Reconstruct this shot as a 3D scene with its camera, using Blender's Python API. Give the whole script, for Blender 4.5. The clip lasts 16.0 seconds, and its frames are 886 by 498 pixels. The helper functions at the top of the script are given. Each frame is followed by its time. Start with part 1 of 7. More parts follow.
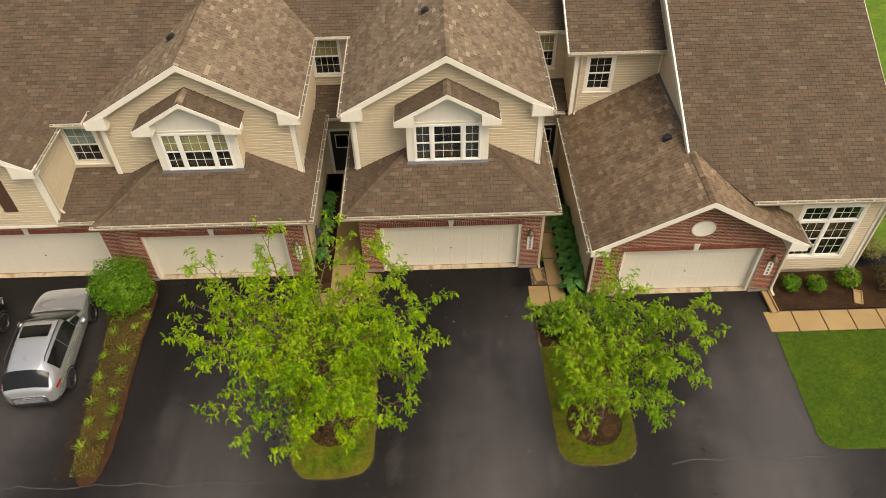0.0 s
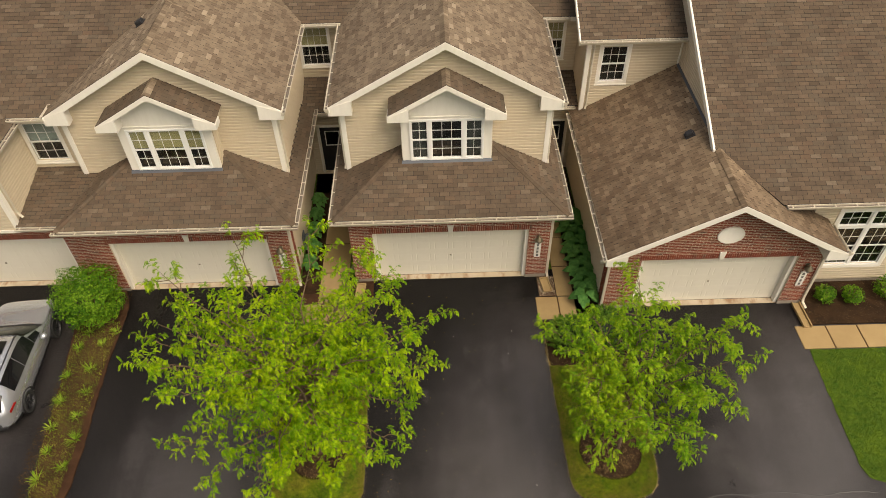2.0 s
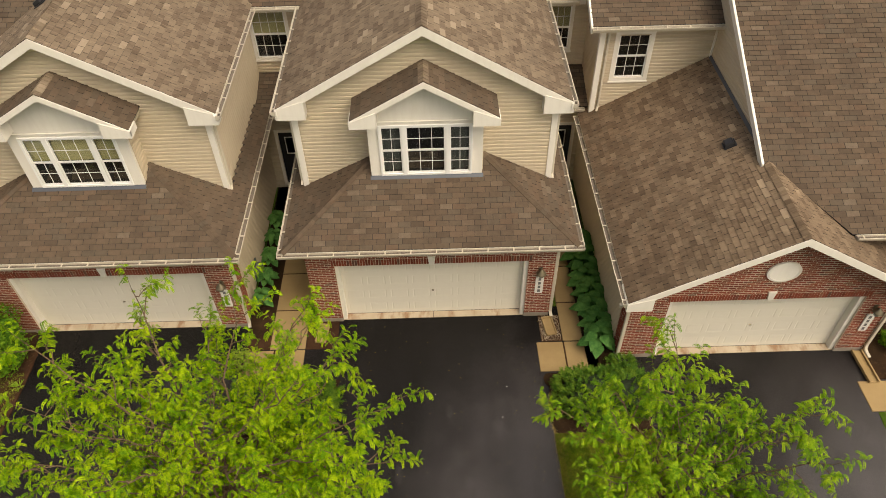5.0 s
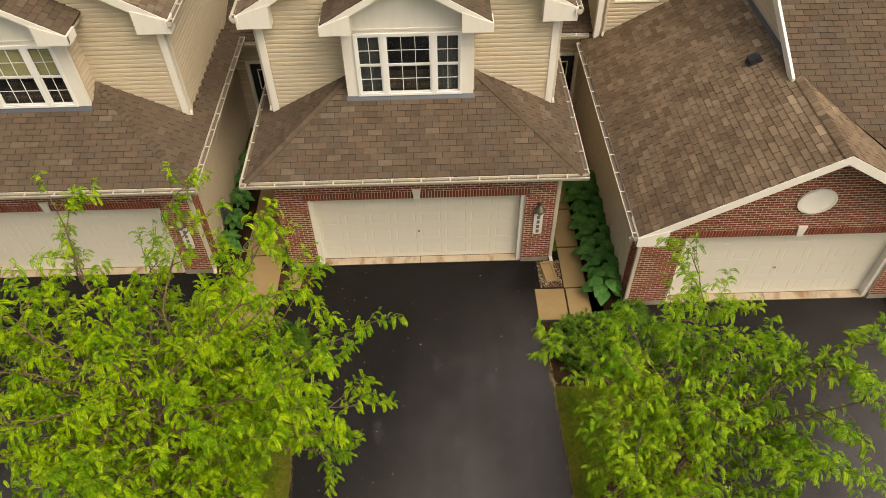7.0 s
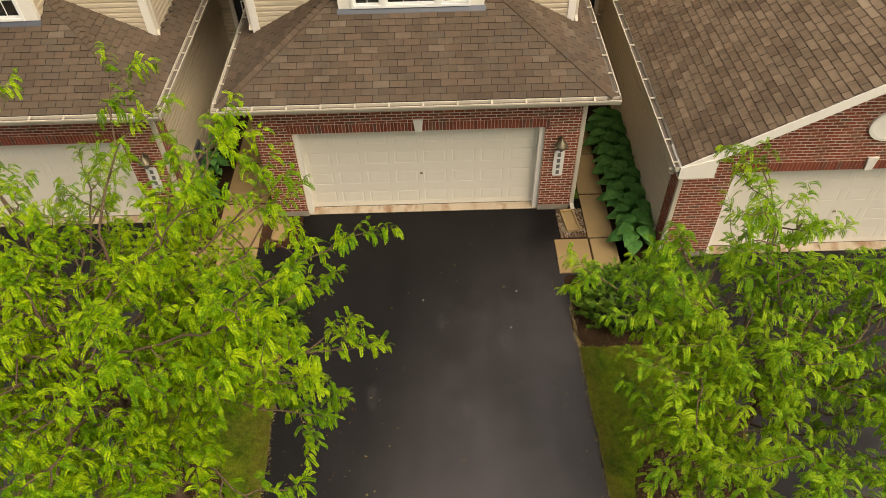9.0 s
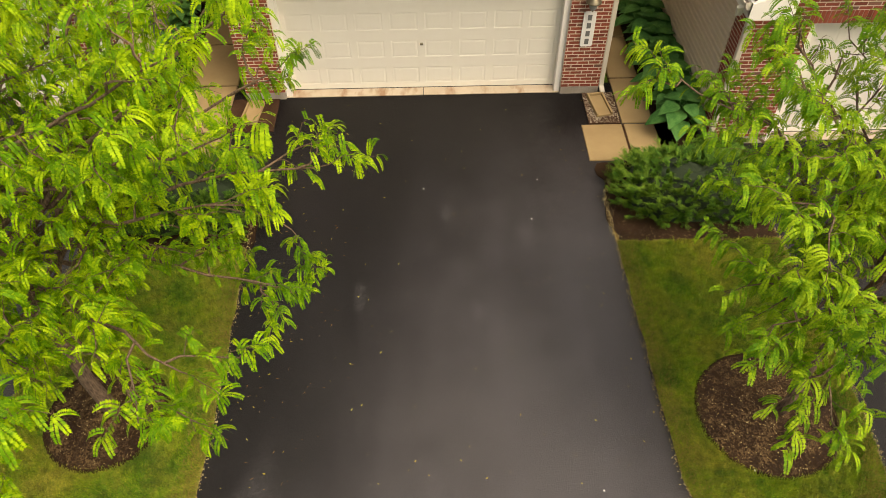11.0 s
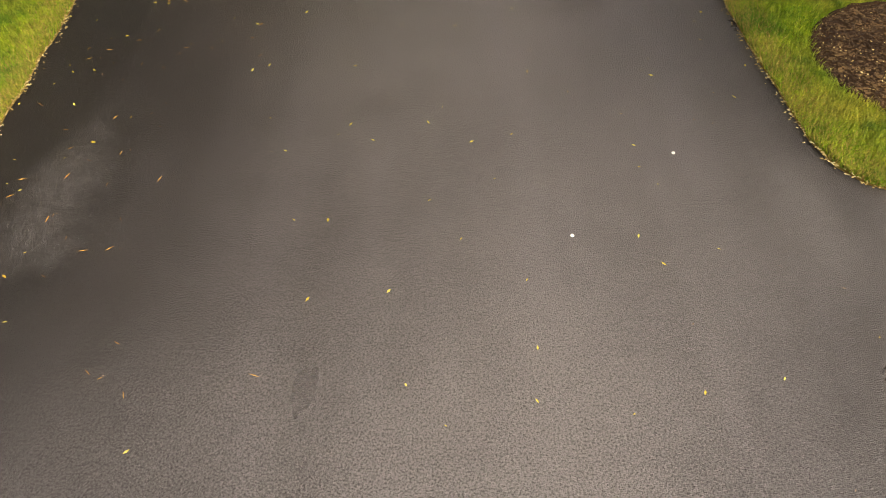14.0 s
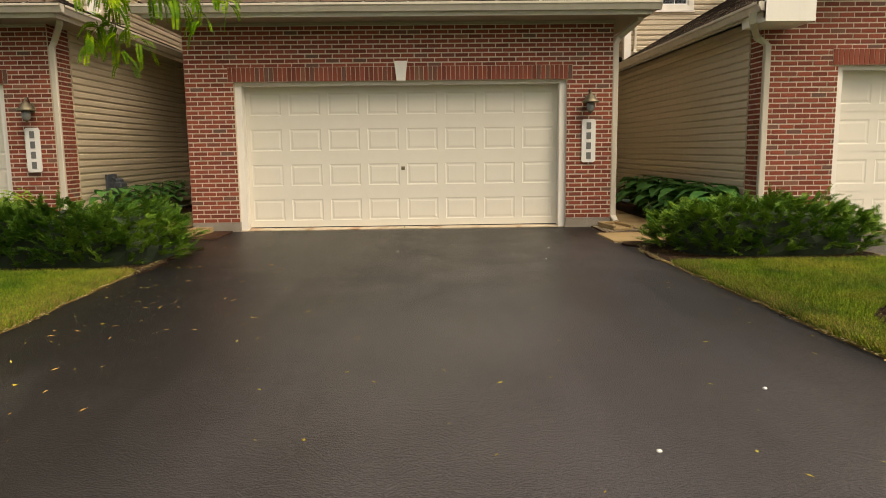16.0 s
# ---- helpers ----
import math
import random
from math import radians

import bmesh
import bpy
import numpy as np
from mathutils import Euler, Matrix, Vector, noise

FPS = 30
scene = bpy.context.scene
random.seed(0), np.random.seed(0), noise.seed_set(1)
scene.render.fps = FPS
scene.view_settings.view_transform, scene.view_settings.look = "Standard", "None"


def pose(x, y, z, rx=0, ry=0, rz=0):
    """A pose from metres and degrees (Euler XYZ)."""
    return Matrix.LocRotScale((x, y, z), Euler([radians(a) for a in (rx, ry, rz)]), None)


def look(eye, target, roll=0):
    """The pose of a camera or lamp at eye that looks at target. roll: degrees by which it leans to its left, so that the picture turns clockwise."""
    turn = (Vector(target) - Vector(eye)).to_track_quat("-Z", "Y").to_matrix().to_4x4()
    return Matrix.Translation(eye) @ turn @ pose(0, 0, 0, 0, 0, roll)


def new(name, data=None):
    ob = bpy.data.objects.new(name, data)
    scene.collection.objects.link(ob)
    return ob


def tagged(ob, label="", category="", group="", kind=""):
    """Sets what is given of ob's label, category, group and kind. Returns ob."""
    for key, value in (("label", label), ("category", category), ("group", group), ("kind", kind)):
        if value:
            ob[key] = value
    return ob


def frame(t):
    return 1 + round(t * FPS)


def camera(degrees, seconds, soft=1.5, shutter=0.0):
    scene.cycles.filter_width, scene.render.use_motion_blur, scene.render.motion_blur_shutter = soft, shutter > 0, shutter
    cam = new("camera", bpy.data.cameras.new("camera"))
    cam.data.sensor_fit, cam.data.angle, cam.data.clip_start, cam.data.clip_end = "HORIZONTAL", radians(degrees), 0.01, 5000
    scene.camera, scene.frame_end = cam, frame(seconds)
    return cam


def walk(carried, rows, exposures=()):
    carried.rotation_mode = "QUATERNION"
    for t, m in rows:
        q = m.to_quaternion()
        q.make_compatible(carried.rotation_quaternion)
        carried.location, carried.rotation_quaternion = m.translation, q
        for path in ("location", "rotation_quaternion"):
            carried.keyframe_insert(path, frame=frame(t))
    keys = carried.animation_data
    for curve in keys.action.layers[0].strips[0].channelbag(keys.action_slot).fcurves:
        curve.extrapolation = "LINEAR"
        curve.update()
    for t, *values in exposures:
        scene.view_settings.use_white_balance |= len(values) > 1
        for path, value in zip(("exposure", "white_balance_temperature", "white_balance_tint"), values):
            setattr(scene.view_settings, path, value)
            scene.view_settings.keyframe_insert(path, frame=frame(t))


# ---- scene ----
cam = camera(64.0, 16.0, soft=0.9)
PATH = [
    (0, (-0.476, -17.973, 19.389), (-0.462, -16.571, 17.963), -1.3),
    (0.5, (-0.468, -17.985, 18.979), (-0.455, -16.582, 17.554), -1.3),
    (1, (-0.451, -17.725, 18.645), (-0.439, -16.326, 17.216), -1.3),
    (1.5, (-0.378, -17.06, 18.285), (-0.369, -15.66, 16.857), -1.4),
    (2, (-0.403, -16.166, 17.949), (-0.39, -14.766, 16.521), -1.3),
    (2.5, (-0.476, -15.292, 17.602), (-0.458, -13.889, 16.176), -1.2),
    (3, (-0.528, -14.467, 17.315), (-0.511, -13.066, 15.888), -1.3),
    (3.5, (-0.557, -13.847, 16.962), (-0.54, -12.442, 15.539), -1.2),
    (6, (0.53, -12.054, 14.306), (0.546, -10.665, 12.867), -1.1),
    (6.5, (0.49, -12.048, 13.688), (0.503, -10.661, 12.247), -1.1),
    (7, (0.452, -11.927, 13.203), (0.466, -10.557, 11.746), -1.2),
    (7.5, (0.445, -11.937, 12.545), (0.454, -10.566, 11.089), -1.5),
    (8, (0.518, -11.737, 11.947), (0.512, -10.37, 10.488), -1.9),
    (10.5, (0.233, -10.778, 8.783), (0.244, -9.431, 7.304), -1.1),
    (11, (0.227, -10.75, 7.858), (0.238, -9.421, 6.363), -0.9),
    (11.5, (0.242, -10.736, 6.898), (0.256, -9.416, 5.396), -0.9),
    (12, (0.335, -10.773, 5.971), (0.343, -9.453, 4.468), -1.1),
    (12.5, (0.46, -10.836, 5.073), (0.466, -9.522, 3.565), -1.2),
    (13, (0.508, -10.937, 4.242), (0.514, -9.626, 2.731), -1.4),
    (13.5, (0.51, -11.015, 3.667), (0.52, -9.711, 2.151), -1.3),
    (14, (0.488, -11.03, 3.087), (0.496, -9.697, 1.596), -1.5),
    (14.5, (0.414, -10.994, 2.489), (0.427, -9.511, 1.148), -1.4),
    (15, (0.376, -10.967, 1.903), (0.398, -9.251, 0.876), -1.2),
    (15.5, (0.338, -10.924, 1.491), (0.376, -9.039, 0.823), -0.9),
    (16, (0.346, -10.891, 1.22), (0.392, -8.911, 0.941), -0.7),
]
KELVIN, TINT = 7600, 10.5
EXPOSURES = [(t, stops, KELVIN, TINT) for t, stops in ((0, 0.5), (3.5, 0.45), (8, 0.45), (10.5, 0.70), (11, 0.85), (12, 1.3), (13, 1.60), (14, 1.54), (14.5, 1.54), (15.2, 1.5), (15.6, 1.1), (16, 0.72))]
walk(cam, [(t, look(eye, target, roll)) for t, eye, target, roll in PATH], EXPOSURES)

# ---- light ----
world = bpy.data.worlds.new("overcast_sky")
scene.world = world
world.use_nodes = True
wn, wl = world.node_tree.nodes, world.node_tree.links
sky = wn.new("ShaderNodeTexSky")
sky.sky_type, sky.sun_disc = "NISHITA", False
SUN_EL, SUN_AZ = 58.0, 135.0
sky.sun_elevation, sky.sun_rotation = radians(SUN_EL), radians(SUN_AZ)
sky.air_density, sky.dust_density, sky.ozone_density = 1.0, 6.0, 0.6
sky_grey = wn.new("ShaderNodeHueSaturation")
sky_grey.inputs["Saturation"].default_value = 0.60
wl.new(sky.outputs[0], sky_grey.inputs["Color"])
wl.new(sky_grey.outputs[0], wn["Background"].inputs["Color"])
wn["Background"].inputs["Strength"].default_value = 0.125
sun_data = bpy.data.lights.new("sun", "SUN")
sun_data.energy, sun_data.angle, sun_data.color = 1.05, radians(45), (1.0, 0.95, 0.86)
sun = new("sun", sun_data)
_az, _el = radians(SUN_AZ), radians(SUN_EL)
sun.matrix_world = look((20 * math.sin(_az) * math.cos(_el), 20 * math.cos(_az) * math.cos(_el), 20 * math.sin(_el)), (0, 0, 0))
scene.view_settings.exposure = 0.0


# ---- materials ----
class Mat:
    """A small wrapper that builds one node material."""

    def __init__(self, name, rough=0.7, metal=0.0, spec=0.5):
        self.m = bpy.data.materials.new(name)
        self.m.use_nodes = True
        self.n, self.l = self.m.node_tree.nodes, self.m.node_tree.links
        self.b = self.n["Principled BSDF"]
        self.b.inputs["Roughness"].default_value = rough
        self.b.inputs["Metallic"].default_value = metal
        self.b.inputs["Specular IOR Level"].default_value = spec
        self.geo = self.n.new("ShaderNodeNewGeometry")
        self.m.diffuse_color = (0.5, 0.5, 0.5, 1)

    def node(self, kind, **kw):
        node = self.n.new(kind)
        for k, v in kw.items():
            node.inputs[k].default_value = v
        return node

    def noise(self, scale, detail=4.0, rough=0.55, stretch=None):
        n = self.node("ShaderNodeTexNoise", Scale=scale, Detail=detail, Roughness=rough)
        src = self.geo.outputs["Position"]
        if stretch:
            mp = self.n.new("ShaderNodeMapping")
            mp.inputs["Scale"].default_value = stretch
            self.l.new(src, mp.inputs["Vector"])
            src = mp.outputs[0]
        self.l.new(src, n.inputs["Vector"])
        return n.outputs["Fac"]

    def ramp(self, fac, stops):
        r = self.n.new("ShaderNodeValToRGB")
        el = r.color_ramp.elements
        while len(el) < len(stops):
            el.new(0.5)
        for e, (p, c) in zip(el, stops):
            e.position, e.color = p, (*c, 1) if len(c) == 3 else c
        self.l.new(fac, r.inputs["Fac"])
        return r.outputs["Color"]

    def mix(self, fac, a, b, mode="MIX"):
        x = self.n.new("ShaderNodeMix")
        x.data_type, x.blend_type = "RGBA", mode
        for sock, v in ((x.inputs["Factor"], fac), (x.inputs["A"], a), (x.inputs["B"], b)):
            if hasattr(v, "links"):
                self.l.new(v, sock)
            elif isinstance(v, (int, float)):
                sock.default_value = v
            else:
                sock.default_value = (*v, 1) if len(v) == 3 else v
        return x.outputs["Result"]

    def math(self, op, a, b=0.0):
        x = self.n.new("ShaderNodeMath")
        x.operation = op
        for sock, v in zip(x.inputs, (a, b)):
            if hasattr(v, "links"):
                self.l.new(v, sock)
            else:
                sock.default_value = v
        return x.outputs[0]

    def both_random(self):
        """A random number for each piece, whether it is an object of its own or an island of a joined mesh."""
        info = self.n.new("ShaderNodeObjectInfo")
        return self.math("FRACT", self.math("ADD", info.outputs["Random"], self.geo.outputs["Random Per Island"]))

    def color(self, c):
        if hasattr(c, "links"):
            self.l.new(c, self.b.inputs["Base Color"])
        else:
            self.b.inputs["Base Color"].default_value = (*c, 1)
        return self

    def rough(self, fac):
        self.l.new(fac, self.b.inputs["Roughness"])
        return self

    def bump(self, fac, strength=0.3, distance=0.01):
        bp = self.node("ShaderNodeBump", Strength=strength, Distance=distance)
        self.l.new(fac, bp.inputs["Height"])
        self.l.new(bp.outputs[0], self.b.inputs["Normal"])
        return self


def mat_brick():
    m = Mat("red_brick", 0.85, spec=0.2)
    r = m.both_random()
    c = m.ramp(r, [(0.0, (0.15, 0.034, 0.019)), (0.35, (0.25, 0.056, 0.031)), (0.7, (0.32, 0.078, 0.042)), (0.88, (0.24, 0.062, 0.038)), (0.95, (0.12, 0.085, 0.066)), (1.0, (0.32, 0.14, 0.08))])
    c = m.mix(m.math("MULTIPLY", m.noise(35, 5), 0.5), c, (0.16, 0.05, 0.03))
    c = m.mix(m.math("MULTIPLY", m.noise(1.3, 3), 0.25), c, (0.24, 0.085, 0.052))
    return m.color(c).bump(m.noise(90, 4), 0.5, 0.004).m


def mat_mortar():
    m = Mat("mortar", 0.95, spec=0.1)
    return m.color(m.ramp(m.noise(6, 5), [(0.3, (0.56, 0.47, 0.36)), (0.7, (0.70, 0.60, 0.47))])).bump(m.noise(150, 3), 0.5, 0.003).m


def mat_shingle(name="asphalt_shingle", wear=0.0, z0=0.0, z1=1.0, tint=(0.975, 0.985, 0.955)):
    m = Mat(name, 0.95, spec=0.15)
    r = m.both_random()
    c = m.ramp(r, [(0.0, (0.098, 0.070, 0.049)), (0.12, (0.122, 0.086, 0.060)), (0.35, (0.134, 0.097, 0.068)), (0.5, (0.128, 0.102, 0.076)), (0.65, (0.148, 0.105, 0.072)), (0.82, (0.160, 0.117, 0.082)), (0.90, (0.150, 0.098, 0.066)), (1.0, (0.205, 0.160, 0.117))])
    c = m.mix(m.math("MULTIPLY", m.noise(0.35, 3), 0.30), c, (0.118, 0.091, 0.067))
    fine = m.noise(9, 5, 0.65)
    if wear:
        split = m.n.new("ShaderNodeSeparateXYZ")
        m.l.new(m.geo.outputs["Position"], split.inputs[0])
        high = m.math("DIVIDE", m.math("SUBTRACT", split.outputs[2], z0), z1 - z0)
        streak = m.ramp(m.math("ADD", m.math("MULTIPLY", m.noise(2.2, 6, 0.7, stretch=(0.5, 1.7, 0.6)), 1.3), m.math("MULTIPLY", high, 0.35)), [(0.50, (0, 0, 0)), (0.92, (1, 1, 1))])
        spot = m.ramp(m.math("ADD", m.math("MULTIPLY", r, 0.30), m.math("MULTIPLY", fine, 0.8)), [(0.36, (0, 0, 0)), (0.70, (1, 1, 1))])
        c = m.mix(m.math("MULTIPLY", m.math("MULTIPLY", streak, spot), wear), c, (0.40, 0.31, 0.225))
        c = m.mix(m.math("MULTIPLY", streak, 0.55 * wear), c, (0.215, 0.157, 0.110))
        drip = m.ramp(m.noise(7.0, 4, 0.65, stretch=(0.22, 2.2, 0.25)), [(0.54, (0, 0, 0)), (0.72, (1, 1, 1))])
        c = m.mix(m.math("MULTIPLY", m.math("MULTIPLY", drip, m.ramp(high, [(0.0, (0.25, 0.25, 0.25)), (1.0, (1, 1, 1))])), 0.75 * wear), c, (0.38, 0.29, 0.205))
        bare = m.math("MULTIPLY", m.ramp(m.noise(5.0, 5, 0.7, stretch=(0.30, 1.7, 0.4)), [(0.56, (0, 0, 0)), (0.68, (1, 1, 1))]), m.ramp(high, [(0.1, (0, 0, 0)), (0.8, (1, 1, 1))]))
        c = m.mix(m.math("MULTIPLY", bare, 0.75 * wear), c, (0.46, 0.35, 0.24))
    dark = m.ramp(m.noise(0.9, 4, stretch=(1.5, 0.5, 0.5)), [(0.28, (1, 1, 1)), (0.48, (0, 0, 0))])
    c = m.mix(m.math("MULTIPLY", dark, 0.12 if wear else 0.30), c, (0.050, 0.034, 0.026))
    c = m.mix(m.math("MULTIPLY", m.ramp(fine, [(0.35, (0, 0, 0)), (0.75, (1, 1, 1))]), 0.35), c, (0.058, 0.040, 0.030))
    c = m.mix(m.math("MULTIPLY", m.noise(140, 2), 0.35), c, (0.055, 0.040, 0.031))
    if wear:
        pale = m.ramp(m.math("FRACT", m.math("MULTIPLY", r, 7.3)), [(0.84, (0, 0, 0)), (0.96, (1, 1, 1))])
        pale = m.math("MULTIPLY", pale, m.ramp(m.math("ADD", high, m.math("MULTIPLY", m.math("SUBTRACT", m.noise(1.1, 4, 0.6), 0.5), 2.2)), [(0.35, (0, 0, 0)), (0.95, (1, 1, 1))]))
        c = m.mix(m.math("MULTIPLY", pale, 0.60), c, (0.43, 0.345, 0.255))
    c = m.mix(1.0, c, tint, "MULTIPLY")
    return m.color(c).bump(m.noise(220, 2), 0.6, 0.003).m


def mat_paint(name, base, dirt, rough=0.5, amount=0.3):
    m = Mat(name, rough, spec=0.35)
    streak = m.noise(3.0, 5, stretch=(2.5, 2.5, 0.5))
    c = m.mix(m.math("MULTIPLY", m.ramp(streak, [(0.42, (0, 0, 0)), (0.8, (1, 1, 1))]), amount), base, dirt)
    c = m.mix(m.math("MULTIPLY", m.noise(40, 3), 0.10), c, dirt)
    return m.color(c).bump(m.noise(70, 3), 0.08, 0.003).m


def mat_asphalt():
    m = Mat("sealed_asphalt", 0.4, spec=0.6)
    m.b.inputs["Specular Tint"].default_value = (1.0, 0.97, 0.98, 1)
    pos = m.geo.outputs["Position"]
    split = m.n.new("ShaderNodeSeparateXYZ")
    m.l.new(pos, split.inputs[0])
    streak = m.noise(1.0, 4, 0.6, stretch=(1.3, 0.12, 1.0))
    cloud = m.noise(0.7, 5, 0.6)
    # near-black by the doors, paler grey out towards the lane
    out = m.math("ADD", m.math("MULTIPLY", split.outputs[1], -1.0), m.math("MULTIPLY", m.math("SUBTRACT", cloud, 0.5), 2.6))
    grey_mix = m.ramp(m.math("DIVIDE", m.math("SUBTRACT", out, 0.6), 7.0), [(0.0, (0, 0, 0)), (0.30, (0.55, 0.55, 0.55)), (0.62, (0.90, 0.90, 0.90)), (1.0, (0.92, 0.92, 0.92))])
    # sky sheen painted into the colour: a paler band slanting down each drive
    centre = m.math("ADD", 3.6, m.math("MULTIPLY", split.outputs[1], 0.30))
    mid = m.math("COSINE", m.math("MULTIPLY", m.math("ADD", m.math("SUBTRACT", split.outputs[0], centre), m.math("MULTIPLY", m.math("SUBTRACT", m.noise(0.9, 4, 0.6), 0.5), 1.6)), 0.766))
    sheen_band = m.math("ADD", 0.12, m.math("MULTIPLY", m.math("POWER", m.math("ADD", 0.5, m.math("MULTIPLY", mid, 0.5)), 1.4), 0.88))
    # the lane beyond stays evenly paler
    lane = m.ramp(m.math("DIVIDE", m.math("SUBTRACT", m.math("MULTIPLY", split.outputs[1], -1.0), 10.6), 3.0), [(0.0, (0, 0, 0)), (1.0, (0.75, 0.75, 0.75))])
    sheen_band = m.math("MAXIMUM", sheen_band, lane)
    grey_mix = m.math("MULTIPLY", grey_mix, sheen_band)
    c = m.mix(grey_mix, (0.0060, 0.0053, 0.0052), (0.0425, 0.0383, 0.0388))
    # tyre lanes, paler where the film is rubbed
    lanes = m.ramp(m.mix(0.35, streak, cloud), [(0.38, (0.62, 0.60, 0.60)), (0.50, (1.0, 1.0, 1.0)), (0.62, (1.42, 1.42, 1.46))])
    c = m.mix(1.0, c, lanes, "MULTIPLY")
    # scuffed pale patches
    tall = m.n.new("ShaderNodeMapping")
    tall.inputs["Scale"].default_value = (2.0, 0.8, 1.0)
    m.l.new(pos, tall.inputs["Vector"])
    flecks = m.ramp(m.noise(22, 8, 0.8), [(0.38, (0, 0, 0)), (0.75, (1, 1, 1))])
    for x, y, r in ((-1.95, -7.75, 0.75), (2.75, -8.0, 0.55), (1.55, -3.4, 0.35), (0.35, -3.0, 0.25), (-0.9, -4.6, 0.25), (0.75, -4.9, 0.25), (8.6, -5.2, 1.2), (-9.0, -6.0, 1.0)):
        dist = m.n.new("ShaderNodeVectorMath")
        dist.operation = "DISTANCE"
        m.l.new(tall.outputs[0], dist.inputs[0])
        dist.inputs[1].default_value = (x * 2.0, y * 0.8, 0)
        near = m.ramp(m.math("SUBTRACT", m.math("ADD", -0.1, m.math("MULTIPLY", m.noise(3.0, 7, 0.75), 2.0)), m.math("DIVIDE", dist.outputs["Value"], r)), [(0.0, (0, 0, 0)), (0.6, (1, 1, 1))])
        c = m.mix(m.math("MULTIPLY", m.math("MULTIPLY", near, flecks), 0.5), c, (0.16, 0.15, 0.15))
    # soft pale patches
    for x, y, r, k in ((1.04, -9.4, 1.0, 0.55), (1.5, -5.6, 0.9, 0.35), (0.2, -6.6, 0.8, 0.25), (7.2, -6.6, 1.1, 0.4), (-7.6, -6.4, 1.1, 0.4), (3.5, -10.6, 1.4, 0.1), (-4.5, -10.2, 1.6, 0.2), (8.5, -9.8, 2.0, 0.5)):
        dist = m.n.new("ShaderNodeVectorMath")
        dist.operation = "DISTANCE"
        m.l.new(pos, dist.inputs[0])
        dist.inputs[1].default_value = (x, y, 0)
        near = m.ramp(m.math("SUBTRACT", m.math("MULTIPLY", m.noise(1.6, 5, 0.6), 2.0), m.math("DIVIDE", dist.outputs["Value"], r)), [(0.0, (0, 0, 0)), (1.0, (1, 1, 1))])
        c = m.mix(m.math("MULTIPLY", near, k), c, (0.078, 0.071, 0.069))
    # old oil drips
    for x, y, r in ((-1.38, -8.56, 0.55), (0.06, -6.88, 0.35), (1.68, -5.5, 0.45), (-1.7, -3.6, 0.6), (7.6, -4.4, 0.7), (-8.6, -3.4, 0.7)):
        dist = m.n.new("ShaderNodeVectorMath")
        dist.operation = "DISTANCE"
        m.l.new(pos, dist.inputs[0])
        dist.inputs[1].default_value = (x, y, 0)
        near = m.ramp(m.math("SUBTRACT", m.math("MULTIPLY", m.noise(4.0, 6, 0.7), 1.7), m.math("DIVIDE", dist.outputs["Value"], r)), [(0.0, (0, 0, 0)), (0.7, (1, 1, 1))])
        c = m.mix(m.math("MULTIPLY", near, 0.4), c, (0.010, 0.0078, 0.007))
    # aggregate
    grit = m.n.new("ShaderNodeTexVoronoi")
    grit.inputs["Scale"].default_value = 150
    m.l.new(pos, grit.inputs["Vector"])
    stone = m.n.new("ShaderNodeSeparateColor")
    m.l.new(grit.outputs["Color"], stone.inputs[0])
    c = m.mix(m.math("MULTIPLY", m.ramp(stone.outputs[0], [(0.45, (0, 0, 0)), (0.95, (1, 1, 1))]), m.math("ADD", 0.06, m.math("MULTIPLY", grey_mix, 0.62))), c, (0.105, 0.093, 0.090))
    pits = m.ramp(m.noise(98, 3, 0.7), [(0.40, (1, 1, 1)), (0.50, (0, 0, 0))])
    c = m.mix(m.math("MULTIPLY", pits, 0.7), c, (0.003, 0.0028, 0.0028))
    # pits and dull stones break the sheen
    sheen = m.math("MULTIPLY", m.math("SUBTRACT", 1.0, m.math("MULTIPLY", pits, 0.55)), m.math("ADD", 0.70, m.math("MULTIPLY", stone.outputs[1], 0.60)))
    m.l.new(m.math("MULTIPLY", m.math("ADD", 0.19, m.math("MULTIPLY", grey_mix, 0.66)), sheen), m.b.inputs["Specular IOR Level"])
    rg = m.ramp(m.mix(0.5, m.noise(0.8, 5, 0.6), streak), [(0.36, (0.27, 0.27, 0.27)), (0.50, (0.33, 0.33, 0.33)), (0.64, (0.42, 0.42, 0.42))])
    lumps = m.mix(0.4, grit.outputs["Distance"], m.noise(98, 3, 0.6))
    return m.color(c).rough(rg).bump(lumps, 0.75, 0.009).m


def mat_concrete():
    m = Mat("concrete", 0.9, spec=0.2)
    c = m.ramp(m.noise(1.1, 5), [(0.25, (0.285, 0.195, 0.088)), (0.75, (0.39, 0.278, 0.132))])
    c = m.mix(m.math("MULTIPLY", m.noise(14, 5), 0.35), c, (0.25, 0.165, 0.085))
    c = m.mix(m.math("MULTIPLY", m.both_random(), 0.16), c, (0.43, 0.31, 0.16))
    return m.color(c).bump(m.noise(180, 3), 0.3, 0.003).m


def mat_apron():
    m = Mat("stained_concrete", 0.85, spec=0.25)
    c = m.ramp(m.noise(2.0, 4), [(0.3, (0.42, 0.33, 0.23)), (0.7, (0.52, 0.44, 0.33))])
    rust = m.ramp(m.noise(3.2, 5, 0.6, stretch=(1.0, 0.4, 1.0)), [(0.50, (0, 0, 0)), (0.64, (1, 1, 1))])
    c = m.mix(m.math("MULTIPLY", rust, 0.75), c, (0.25, 0.125, 0.055))
    return m.color(c).bump(m.noise(160, 3), 0.3, 0.003).m


